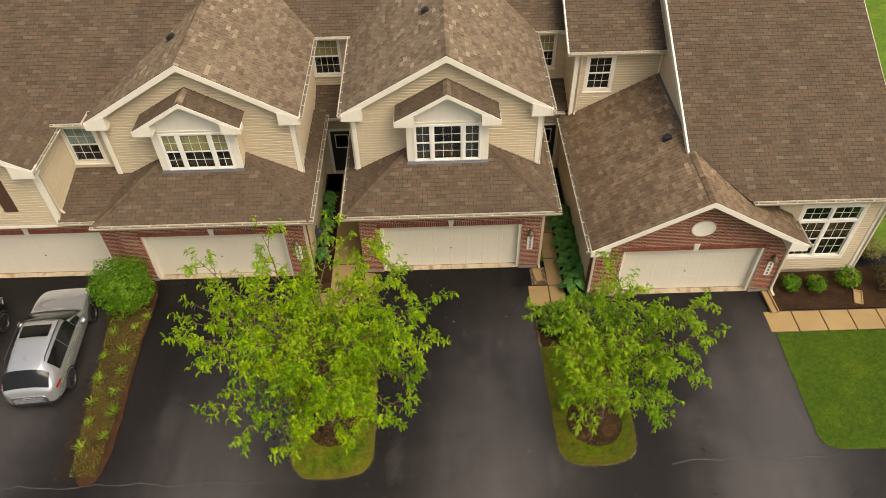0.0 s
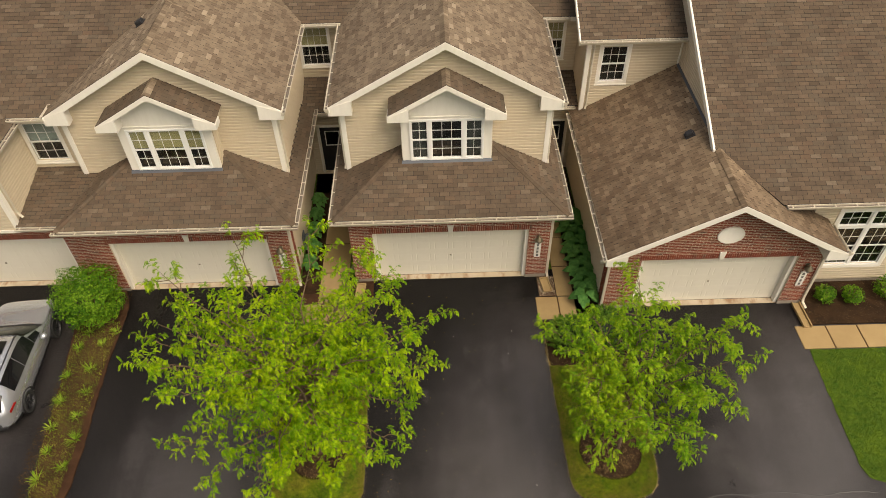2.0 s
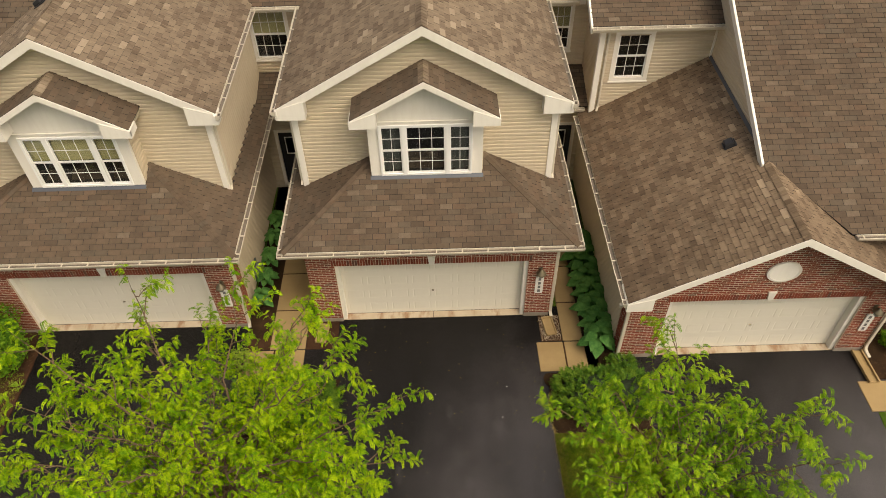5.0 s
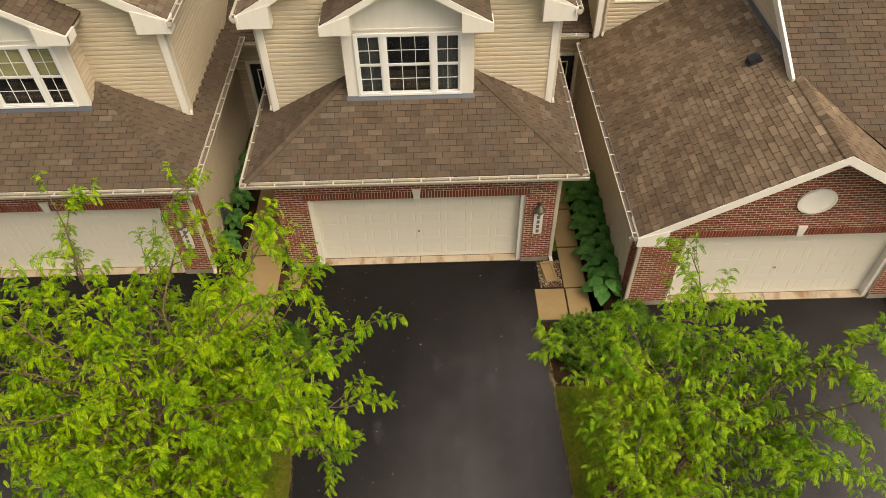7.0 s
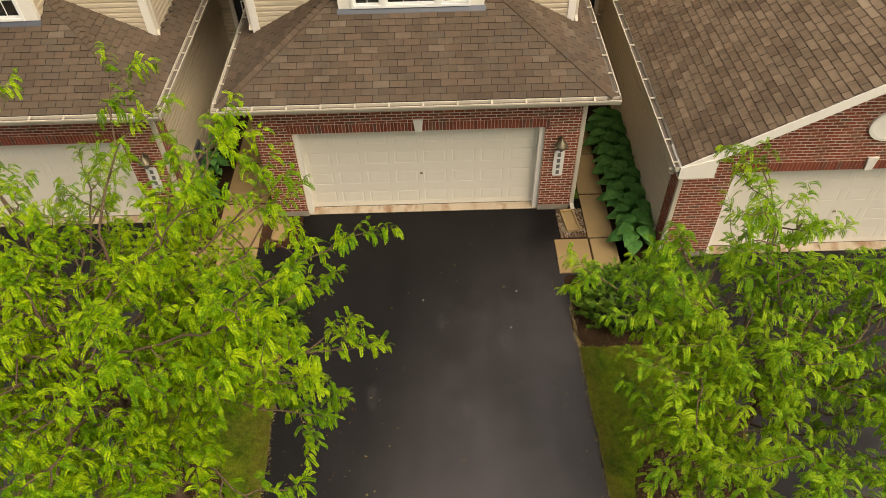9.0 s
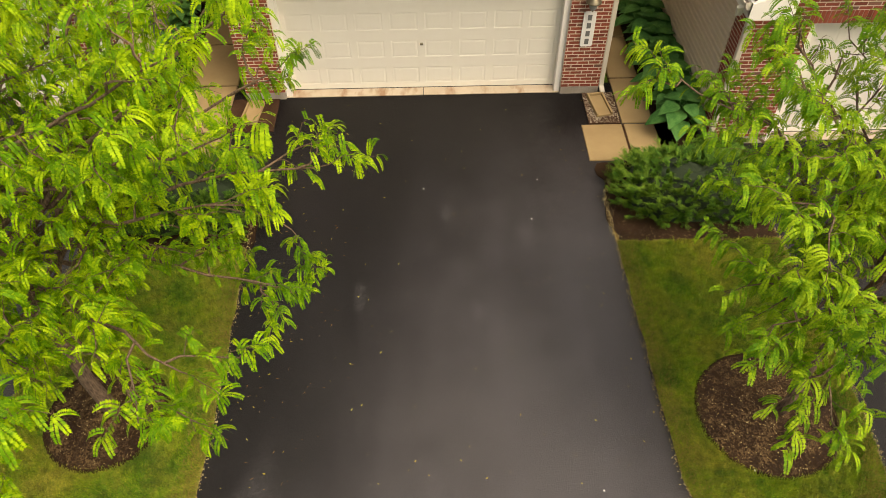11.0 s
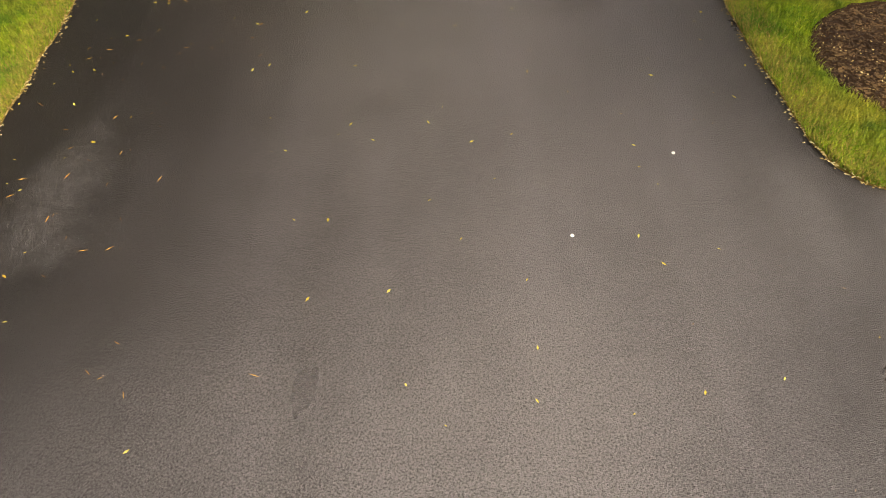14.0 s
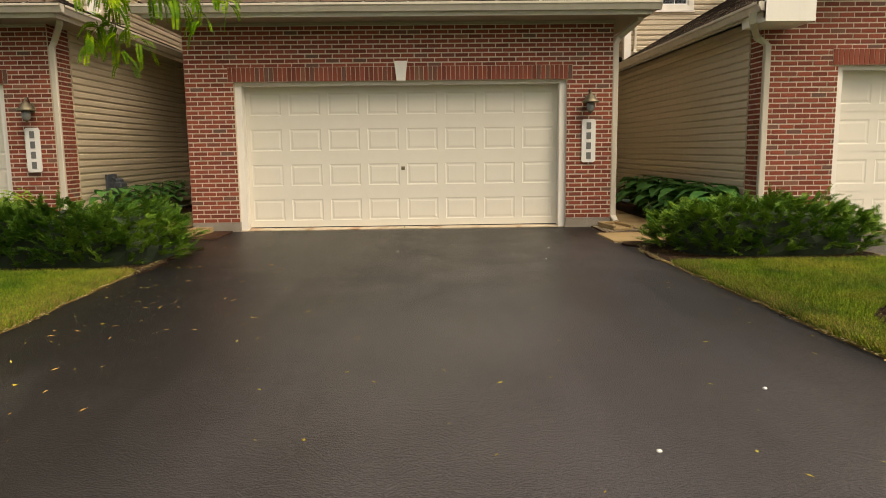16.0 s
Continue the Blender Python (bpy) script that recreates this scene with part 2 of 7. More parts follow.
def mat_soil(name, a, b, chip):
    m = Mat(name, 0.95, spec=0.15)
    c = m.ramp(m.noise(2.0, 5), [(0.3, a), (0.7, b)])
    c = m.mix(m.ramp(m.noise(80, 4, 0.7), [(0.60, (0, 0, 0)), (0.76, (0.5, 0.5, 0.5))]), c, chip)
    return m.color(c).bump(m.noise(60, 5), 1.0, 0.03).m


def mat_grass(name="lawn_grass", dry=0.0, lush=0.0, bare_part=0.5, gain=(1.25, 1.33, 1.04)):
    m = Mat(name, 0.75, spec=0.2)
    patch = m.math("ADD", m.math("MULTIPLY", m.noise(0.9, 4, 0.6), 0.6), m.math("MULTIPLY", m.noise(4.5, 5, 0.7), 0.4))
    if lush:
        patch = m.math("SUBTRACT", patch, lush)
    c = m.ramp(patch, [(0.38, (0.045, 0.15, 0.012)), (0.46, (0.15, 0.28, 0.014)), (0.53, (0.28, 0.35, 0.022)), (0.62, (0.46, 0.38, 0.08))])
    straw = m.ramp(m.geo.outputs["Random Per Island"], [(0.0, (0.06, 0.13, 0.012)), (0.55, (0.17, 0.27, 0.02)), (0.80, (0.30, 0.34, 0.03)), (1.0, (0.52, 0.42, 0.12))])
    c = m.mix(0.50 - 3.0 * lush, c, straw)
    if not lush:
        bare = m.ramp(m.math("ADD", m.math("MULTIPLY", m.noise(2.2, 5, 0.7), 0.7), m.math("MULTIPLY", m.noise(16, 4, 0.7), 0.3)), [(0.44, (0, 0, 0)), (0.57, (1, 1, 1))])
        c = m.mix(m.math("MULTIPLY", bare, bare_part), c, (0.30, 0.235, 0.065))
        deep = m.ramp(m.noise(1.6, 5, 0.7), [(0.36, (1, 1, 1)), (0.50, (0, 0, 0))])
        c = m.mix(m.math("MULTIPLY", deep, 0.62), c, (0.045, 0.125, 0.012))
        tuft = m.ramp(m.noise(11, 5, 0.75), [(0.36, (0.58, 0.62, 0.60)), (0.50, (1.0, 1.0, 1.0)), (0.64, (1.32, 1.26, 1.2))])
        c = m.mix(1.0, c, tuft, "MULTIPLY")
        c = m.mix(1.0, c, gain, "MULTIPLY")
    if lush:
        c = m.mix(0.55, c, m.ramp(m.noise(7, 5, 0.7), [(0.35, (0.075, 0.155, 0.012)), (0.65, (0.20, 0.28, 0.024))]))
    if dry:
        c = m.mix(m.math("MULTIPLY", m.ramp(m.geo.outputs["Random Per Island"], [(0.2, (0, 0, 0)), (0.5, (1, 1, 1))]), dry), c, (0.50, 0.34, 0.10))
    c = m.mix(m.math("MULTIPLY", m.ramp(m.noise(60, 4, 0.7), [(0.36, (1, 1, 1)), (0.56, (0, 0, 0))]), 0.72), c, (0.032, 0.055, 0.008))
    return m.color(c).bump(m.noise(70, 4), 0.8, 0.02).m


def mat_leaf(name, dark, mid, light, trans=0.35):
    m = Mat(name, 0.6, spec=0.14)
    own = m.math("ADD", 0.10, m.math("MULTIPLY", m.geo.outputs["Random Per Island"], 0.16))
    clump = m.math("ADD", m.math("MULTIPLY", m.noise(6.5, 4, 0.7), 0.95), m.math("MULTIPLY", m.noise(0.9, 3), 0.40))
    c = m.ramp(m.math("ADD", own, clump), [(0.52, dark), (0.80, mid), (1.05, light)])
    m.color(c)
    tr = m.node("ShaderNodeBsdfTranslucent")
    m.l.new(m.mix(0.35, c, light), tr.inputs["Color"])
    mx = m.n.new("ShaderNodeMixShader")
    mx.inputs[0].default_value = trans
    m.l.new(m.b.outputs[0], mx.inputs[1])
    m.l.new(tr.outputs[0], mx.inputs[2])
    m.l.new(mx.outputs[0], m.n["Material Output"].inputs["Surface"])
    return m.m


def mat_bark():
    m = Mat("bark", 0.9, spec=0.15)
    n = m.noise(18, 5, stretch=(3.0, 3.0, 0.7))
    return m.color(m.ramp(n, [(0.3, (0.07, 0.046, 0.030)), (0.7, (0.24, 0.165, 0.105))])).bump(n, 0.8, 0.02).m


def mat_plain(name, c, rough=0.5, metal=0.0, spec=0.5, vary=0.15, scale=12):
    m = Mat(name, rough, metal, spec)
    d = tuple(v * 0.6 for v in c)
    return m.color(m.mix(m.math("MULTIPLY", m.noise(scale, 4), vary * 2), c, d)).m


def mat_glass():
    m = Mat("window_glass", 0.04, spec=0.6)
    m.color((0.75, 0.8, 0.8))
    m.b.inputs["Transmission Weight"].default_value = 1.0
    m.b.inputs["IOR"].default_value = 1.45
    return m.m


BRICK, MORTAR, SHINGLE = mat_brick(), mat_mortar(), mat_shingle()
SHINGLE_WORN = mat_shingle("worn_asphalt_shingle", 0.9, 5.6, 7.6)
SHINGLE_LOW = mat_shingle("weathered_asphalt_shingle", 0.9, 3.5, 5.3, (1.0, 0.955, 0.87))
SIDING = mat_paint("vinyl_siding", (0.575, 0.485, 0.348), (0.40, 0.325, 0.225), 0.5, 0.18)
TRIM = mat_paint("white_trim", (0.83, 0.79, 0.705), (0.52, 0.46, 0.36), 0.45, 0.18)
DOOR = mat_paint("garage_door_paint", (0.755, 0.712, 0.595), (0.62, 0.56, 0.44), 0.4, 0.12)
SASH = mat_plain("white_vinyl_sash", (0.88, 0.87, 0.83), 0.35, vary=0.05)
GUTTER = mat_paint("gutter_aluminium", (0.60, 0.545, 0.435), (0.38, 0.31, 0.24), 0.4, 0.35)
ASPHALT, CONCRETE, APRON = mat_asphalt(), mat_concrete(), mat_apron()
MULCH = mat_soil("bark_mulch", (0.022, 0.012, 0.006), (0.055, 0.029, 0.013), (0.17, 0.105, 0.045))
SOIL = mat_soil("garden_soil", (0.038, 0.017, 0.009), (0.085, 0.042, 0.021), (0.26, 0.17, 0.08))
GRASS, DRY_GRASS = mat_grass(gain=(1.02, 1.05, 0.86)), mat_grass("dry_grass", 0.9)
TURF = mat_grass("turf_ground")
BLADES = mat_grass("grass_blades", 0.0, 0.0, 0.42, (1.46, 1.50, 1.06))
LUSH = mat_grass("lush_lawn_grass", 0.0, 0.11)
# trim darkened to tan: the shade under the eaves is in the colour
SOFFIT = mat_paint("shaded_soffit", (0.40, 0.345, 0.245), (0.28, 0.235, 0.165), 0.55, 0.2)
SILT = mat_plain("gutter_silt", (0.17, 0.14, 0.11), 0.95, vary=0.3, scale=5)
STRAW = mat_soil("dry_turf_edge", (0.18, 0.11, 0.03), (0.34, 0.24, 0.065), (0.52, 0.42, 0.14))
LOCUST = mat_leaf("locust_leaf", (0.016, 0.066, 0.002), (0.108, 0.250, 0.003), (0.40, 0.545, 0.012), 0.26)
LOCUST_DEEP = mat_leaf("locust_leaf_green", (0.018, 0.075, 0.004), (0.110, 0.255, 0.007), (0.37, 0.52, 0.020), 0.28)
JUNIPER = mat_leaf("juniper_leaf", (0.014, 0.048, 0.006), (0.056, 0.140, 0.012), (0.19, 0.30, 0.030), 0.10)
SHRUB = mat_leaf("shrub_leaf", (0.012, 0.045, 0.003), (0.050, 0.145, 0.006), (0.19, 0.34, 0.020), 0.2)
DAYLILY = mat_leaf("daylily_leaf", (0.05, 0.14, 0.010), (0.15, 0.28, 0.016), (0.32, 0.42, 0.05), 0.3)
HOSTA = mat_leaf("hosta_leaf", (0.028, 0.11, 0.025), (0.065, 0.19, 0.042), (0.12, 0.28, 0.065), 0.2)
BARK = mat_bark()
GLASS = mat_glass()
# near-black backing: the shade of unlit rooms put into the colour
DARK = mat_plain("unlit_room_shade", (0.02, 0.018, 0.016), 0.9, vary=0.2)
BLIND = mat_plain("window_blind", (0.58, 0.50, 0.24), 0.8, vary=0.1)
PALE_SHADE = mat_plain("pale_window_shade", (0.40, 0.47, 0.43), 0.8, vary=0.08)
CURTAIN = mat_plain("curtain", (0.085, 0.092, 0.08), 0.9, vary=0.2)
FLASHING = mat_plain("lead_flashing", (0.10, 0.11, 0.13), 0.5, 0.3)
BLACK = mat_plain("black_plastic", (0.018, 0.018, 0.02), 0.5)
BRONZE = mat_plain("aged_brass", (0.20, 0.17, 0.11), 0.45, 0.7)
PLATE = mat_plain("white_plaque", (0.78, 0.76, 0.70), 0.5, vary=0.06)
SHUTTER = mat_plain("brown_shutter", (0.09, 0.045, 0.03), 0.6)
GREY = mat_plain("grey_figures", (0.14, 0.14, 0.13), 0.6, vary=0.1)
FOUNDATION = mat_soil("foundation_concrete", (0.28, 0.24, 0.19), (0.38, 0.33, 0.27), (0.44, 0.39, 0.32))
# near-black cut tab edges; the deck carries painted-in shade of the slots
EDGE_AND_SLOT_SHADE = mat_plain("edge_and_slot_shade", (0.020, 0.015, 0.013), 0.95, vary=0.2)


# ---- mesh helpers ----
class Geo:
    """Collects corners and faces of one mesh."""

    def __init__(self):
        self.v, self.f = [], []

    def add(self, verts, faces):
        k = len(self.v)
        self.v.extend(tuple(p) for p in verts)
        self.f.extend(tuple(i + k for i in f) for f in faces)
        return self

    def weld(self):
        """Joins corners that meet, and takes out the faces between joined blocks."""
        index, verts, remap = {}, [], []
        for p in self.v:
            key = tuple(round(c * 500) for c in p)
            if key not in index:
                index[key] = len(verts)
                verts.append(p)
            remap.append(index[key])
        faces = [tuple(dict.fromkeys(remap[i] for i in f)) for f in self.f]
        faces = [f for f in faces if len(f) > 2]
        seen = {}
        for f in faces:
            seen[frozenset(f)] = seen.get(frozenset(f), 0) + 1
        self.v, self.f = verts, [f for f in faces if seen[frozenset(f)] == 1]
        return self

    def box(self, x0, x1, y0, y1, z0, z1):
        return self.hexa([(x0, y0, z0), (x1, y0, z0), (x1, y1, z0), (x0, y1, z0), (x0, y0, z1), (x1, y0, z1), (x1, y1, z1), (x0, y1, z1)])

    def hexa(self, p, back=True):
        faces = [(4, 5, 6, 7), (0, 1, 5, 4), (1, 2, 6, 5), (2, 3, 7, 6), (3, 0, 4, 7)]
        return self.add(p, faces + ([(3, 2, 1, 0)] if back else []))

    def tube(self, path, radii, sides=8, caps=True):
        """A round tube along a path."""
        path = [Vector(p) for p in path]
        rings, n = [], len(path)
        up = Vector((0, 0, 1))
        side = None
        for i, p in enumerate(path):
            d = (path[min(i + 1, n - 1)] - path[max(i - 1, 0)])
            d = d.normalized() if d.length > 1e-6 else up
            if side is None:
                side = d.cross(Vector((0.31, 0.95, 0.05)) if abs(d.y) < 0.9 else Vector((1, 0, 0)))
            side = (side - d * side.dot(d)).normalized()
            other = d.cross(side)
            r = radii[i] if hasattr(radii, "__len__") else radii
            rings.append([p + (side * math.cos(a) + other * math.sin(a)) * r for a in (2 * math.pi * k / sides for k in range(sides))])
        verts = [q for ring in rings for q in ring]
        faces = [(i * sides + k, i * sides + (k + 1) % sides, (i + 1) * sides + (k + 1) % sides, (i + 1) * sides + k) for i in range(n - 1) for k in range(sides)]
        if caps:
            faces += [tuple(range(sides - 1, -1, -1)), tuple((n - 1) * sides + k for k in range(sides))]
        return self.add(verts, faces)

    def lathe(self, centre, profile, sides=16):
        """A turned shape about the upright axis; profile of (radius, height)."""
        cx, cy, cz = centre
        verts = [(cx + r * math.cos(2 * math.pi * k / sides), cy + r * math.sin(2 * math.pi * k / sides), cz + h) for r, h in profile for k in range(sides)]
        faces = [(i * sides + k, i * sides + (k + 1) % sides, (i + 1) * sides + (k + 1) % sides, (i + 1) * sides + k) for i in range(len(profile) - 1) for k in range(sides)]
        faces += [tuple(range(sides - 1, -1, -1)), tuple((len(profile) - 1) * sides + k for k in range(sides))]
        return self.add(verts, faces)

    def loop(self, profile, a, b, out, up=(0, 0, 1)):
        """Extrudes a closed profile of (outward, upward) from a to b."""
        a, b, out, up = Vector(a), Vector(b), Vector(out), Vector(up)
        k = len(profile)
        verts = [p + out * d + up * h for p in (a, b) for d, h in profile]
        return self.add(verts, [(i, (i + 1) % k, k + (i + 1) % k, k + i) for i in range(k)] + [tuple(range(k - 1, -1, -1)), tuple(range(k, 2 * k))])

    def mesh(self, name):
        me = bpy.data.meshes.new(name)
        me.from_pydata(self.v, [], self.f)
        me.update()
        return me


def link_part(name, data, material, parent, label="", kind=""):
    ob = new(name, data)
    if material and not data.materials:
        data.materials.append(material)
    if parent is not None:
        ob.parent = parent
        if parent.type == "EMPTY":
            ob.matrix_parent_inverse = Matrix.Translation(-parent.location)
    return tagged(ob, label, kind=kind)


def part(name, geo, material, parent, label="", kind="", smooth=False, bevel=0.0):
    me = geo if isinstance(geo, bpy.types.Mesh) else geo.mesh(name)
    if smooth:
        me.polygons.foreach_set("use_smooth", [True] * len(me.polygons))
    ob = link_part(name, me, material, parent, label, kind)
    if bevel:
        md = ob.modifiers.new("bevel", "BEVEL")
        md.width, md.segments, md.limit_method, md.harden_normals = bevel, 2, "ANGLE", False
    return ob


def thing(name, at, label, category, group="", kind=""):
    ob = new(name)
    ob.location = at
    ob.empty_display_size = 0.2
    return tagged(ob, label, category, group, kind)


class Plane:
    """A flat face: a corner, a level direction u and an upward direction v; n stands out of it."""

    def __init__(self, o, u, v):
        self.o, self.u, self.v = Vector(o), Vector(u).normalized(), Vector(v).normalized()
        self.n = self.u.cross(self.v)

    def at(self, u, v, n=0.0):
        return self.o + self.u * u + self.v * v + self.n * n

    def slab(self, geo, quad, n0, n1, back=False):
        """A block over a four-cornered piece of the face, from depth n0 to n1 (one depth, or one for each corner)."""
        tops = n1 if hasattr(n1, "__len__") else (n1,) * 4
        return geo.hexa([self.at(u, v, n0) for u, v in quad] + [self.at(u, v, t) for (u, v), t in zip(quad, tops)], back)


def rect(u0, u1, v0, v1):
    return [(u0, v0), (u1, v0), (u1, v1), (u0, v1)]


def spans(poly, v, holes=()):
    """The stretches of the line at height v that lie in a polygon and out of its rectangular holes (u0, u1, v0, v1)."""
    cuts = []
    for (a, b), (c, d) in zip(poly, poly[1:] + poly[:1]):
        if (b <= v) != (d <= v):
            cuts.append(a + (v - b) * (c - a) / (d - b))
    cuts.sort()
    out = [(cuts[i], cuts[i + 1]) for i in range(0, len(cuts) - 1, 2)]
    for u0, u1, v0, v1 in holes:
        if v0 < v < v1:
            out = [q for a, b in out for q in ((a, min(b, u0)), (max(a, u1), b)) if q[1] - q[0] > 0.004]
    return out


def rows_of(poly, holes, pitch, first=None):
    """Strips of a polygon: (row, v0, v1, spans below, spans above)."""
    lo, hi = min(p[1] for p in poly), max(p[1] for p in poly)
    v, i = lo if first is None else first, 0
    while v < hi - 0.004:
        v1 = min(v + pitch, hi)
        e = (v1 - v) * 0.06
        low, high = spans(poly, v + e, holes), spans(poly, v1 - e, holes)
        if len(low) != len(high):
            low = high = spans(poly, (v + v1) / 2, holes)
        yield i, v, v1, list(zip(low, high))
        v, i = v1, i + 1


def solid_wall(name, pl, poly, holes, thick, material, parent, label=""):
    """The wall itself: a slab with its openings cut through."""
    levels = sorted({p[1] for p in poly} | {h for q in holes for h in q[2:]})
    levels = [v for v in levels if min(p[1] for p in poly) <= v <= max(p[1] for p in poly)]
    g = Geo()
    for v0, v1 in zip(levels, levels[1:]):
        e = (v1 - v0) * 1e-3
        for (a, b), (c, d) in zip(spans(poly, v0 + e, holes), spans(poly, v1 - e, holes)):
            # cut at the edges of the openings too, so that neighbours share their corners
            cuts = sorted({u for q in holes for u in q[:2] if max(a, c) + 0.01 < u < min(b, d) - 0.01})
            low, high = [a] + cuts + [b], [c] + cuts + [d]
            for i in range(len(low) - 1):
                pl.slab(g, [(low[i], v0), (low[i + 1], v0), (high[i + 1], v1), (high[i], v1)], -thick, 0.0, True)
    return part(name, g.weld(), material, parent, label)


def siding(pl, poly, holes, parent, pitch=0.108):
    """A wall clad in lapped boards, each a piece of its own."""
    wall = solid_wall("siding_wall", pl, poly, holes, 0.14, SIDING, parent)
    for i, v0, v1, pairs in rows_of(poly, holes, pitch):
        for (a, b), (c, d) in pairs:
            g = Geo()
            rises = ((0.02, 0.010), (0.22, 0.025), (0.78, 0.023), (1.0, 0.002))
            for (f0, n0), (f1, n1) in zip(rises, rises[1:]):
                quad = [(a + (c - a) * f0, v0 + (v1 - v0) * f0), (b + (d - b) * f0, v0 + (v1 - v0) * f0), (b + (d - b) * f1, v0 + (v1 - v0) * f1), (a + (c - a) * f1, v0 + (v1 - v0) * f1)]
                pl.slab(g, quad, 0.0005, (n0, n0, n1, n1))
            part("siding_board", g, SIDING, wall)
    return wall


def shingles(pl, poly, parent, seed, single=False, pitch=0.143, width=0.31, thick=0.10, cover=None):
    """A roof face: the deck, and its courses of tabs."""
    cover = cover or SHINGLE
    rnd = random.Random(seed)
    g = Geo()
    k = len(poly)
    g.add([pl.at(u, v, 0) for u, v in poly] + [pl.at(u, v, -thick) for u, v in poly], [tuple(range(k)), tuple(range(2 * k - 1, k - 1, -1))] + [(i, k + i, k + (i + 1) % k, (i + 1) % k) for i in range(k)])
    roof = part("roof", g, EDGE_AND_SLOT_SHADE, parent)
    joined, shared, count = Geo(), None, 0
    lo_u, hi_u = min(p[0] for p in poly), max(p[0] for p in poly)
    for i, v0, v1, pairs in rows_of(poly, (), pitch):
        off = (i % 2) * 0.5 * width + rnd.uniform(-0.03, 0.03)
        for (a, b), (c, d) in pairs:
            t = lo_u - width + off
            while t < hi_u:
                t0, t1 = t + 0.005, t + width - 0.005
                t += width
                p0, p1, q0, q1 = max(t0, a), min(t1, b), max(t0, c), min(t1, d)
                if p1 - p0 < 0.01 and q1 - q0 < 0.01:
                    continue
                p1, q1 = max(p1, p0), max(q1, q0)
                whole = p1 - p0 > width - 0.0105 and q1 - q0 > width - 0.0105 and v1 - v0 > pitch - 1e-4
                if single and whole and count < 300:
                    count += 1
                    if shared is None:
                        h = Geo()
                        w = width - 0.010
                        h.hexa([(0, 0, 0.0005), (w, 0, 0.0005), (w, pitch, 0.0005), (0, pitch, 0.0005), (0, 0, 0.0145), (w, 0, 0.0145), (w, pitch, 0.004), (0, pitch, 0.004)], False)
                        shared = h.mesh("shingle")
                        shared.materials.append(cover)
                        shared.materials.append(EDGE_AND_SLOT_SHADE)
                        shared.polygons.foreach_set("material_index", [0, 1, 1, 1, 1])
                    ob = link_part("shingle", shared, None, roof)
                    m = Matrix.Identity(4)
                    for col, axis in enumerate((pl.u, pl.v, pl.n)):
                        m.col[col][:3] = axis
                    m.translation = pl.at(p0, v0 + rnd.uniform(-0.003, 0.003), rnd.uniform(0, 0.003))
                    ob.matrix_basis = m
                    continue
                j = rnd.uniform(0, 0.004)
                dv = rnd.uniform(-0.003, 0.003)
                pl.slab(joined, [(p0, v0 + dv), (p1, v0 + dv), (q1, v1), (q0, v1)], 0.0005, (0.013 + j, 0.013 + j, 0.004, 0.004))
    me = joined.mesh("shingles")
    me.materials.append(cover)
    me.materials.append(EDGE_AND_SLOT_SHADE)
    me.polygons.foreach_set("material_index", [0, 1, 1, 1, 1] * (len(me.polygons) // 5))
    part("shingles", me, None, roof, kind="stuff")
    return roof


def ridge_caps(a, b, n1, n2, parent, step=0.14, wide=0.14, material=None):
    """Folded cap shingles along a hip or ridge from a up to b; n1, n2 are the normals of the two roof faces."""
    a, b, n1, n2 = Vector(a), Vector(b), Vector(n1).normalized(), Vector(n2).normalized()
    run = (b - a).length
    d = (b - a) / run
    up = (n1 + n2).normalized()
    na, nb = n1.cross(d).normalized(), n2.cross(d).normalized()
    na = -na if n2.dot(na) > 0 else na
    nb = -nb if n1.dot(nb) > 0 else nb
    g = Geo()
    for i in range(max(1, int(run / step))):
        p, q = a + d * (i * step - 0.01), a + d * min(run, (i + 1) * step + 0.02)
        hi, lo, k = up * 0.044, up * 0.024, up * -0.016
        g.add([p + na * wide + hi * 0.8, p + hi, p + nb * wide + hi * 0.8, q + na * wide + lo * 0.8, q + lo, q + nb * wide + lo * 0.8, p + na * wide + hi * 0.8 + k, p + hi + k, p + nb * wide + hi * 0.8 + k, q + na * wide + k * 0.4, q + nb * wide + k * 0.4], [(0, 1, 4, 3), (1, 2, 5, 4), (6, 7, 1, 0), (7, 8, 2, 1), (6, 0, 3, 9), (2, 8, 10, 5)])
    return part("ridge_capping", g, material or SHINGLE, parent, kind="stuff")


GUTTER_PROFILE = [(0, 0), (0, -0.115), (0.085, -0.115), (0.115, -0.045), (0.13, -0.03), (0.13, 0.0), (0.112, 0.0), (0.112, -0.03), (0.104, -0.045), (0.078, -0.107), (0.008, -0.107), (0.008, 0.0)]


def gutter(a, b, out, parent):
    a, b, out = Vector(a), Vector(b), Vector(out)
    g = Geo().loop(GUTTER_PROFILE, a, b, out)
    d = (b - a).normalized()
    for p in (a, b - d * 0.006):
        g.loop([(0, 0), (0, -0.115), (0.085, -0.115), (0.13, -0.03), (0.13, 0)], p, p + d * 0.006, out)
    ob = part("gutter", g, GUTTER, parent)
    part("gutter_silt", Geo().loop([(0.009, -0.106), (0.077, -0.106), (0.10, -0.05), (0.009, -0.05)], a + d * 0.01, b - d * 0.01, out), SILT, ob)
    n = int((b - a).length / 0.62)
    for i in range(n + 1):
        p = a + d * (0.12 + i * 0.62)
        if (p - a).length < (b - a).length:
            part("gutter_hanger", Geo().loop([(-0.03, 0.0), (-0.03, 0.012), (0.125, 0.008), (0.125, -0.004)], p, p + d * 0.03, out), GUTTER, ob)
    return ob


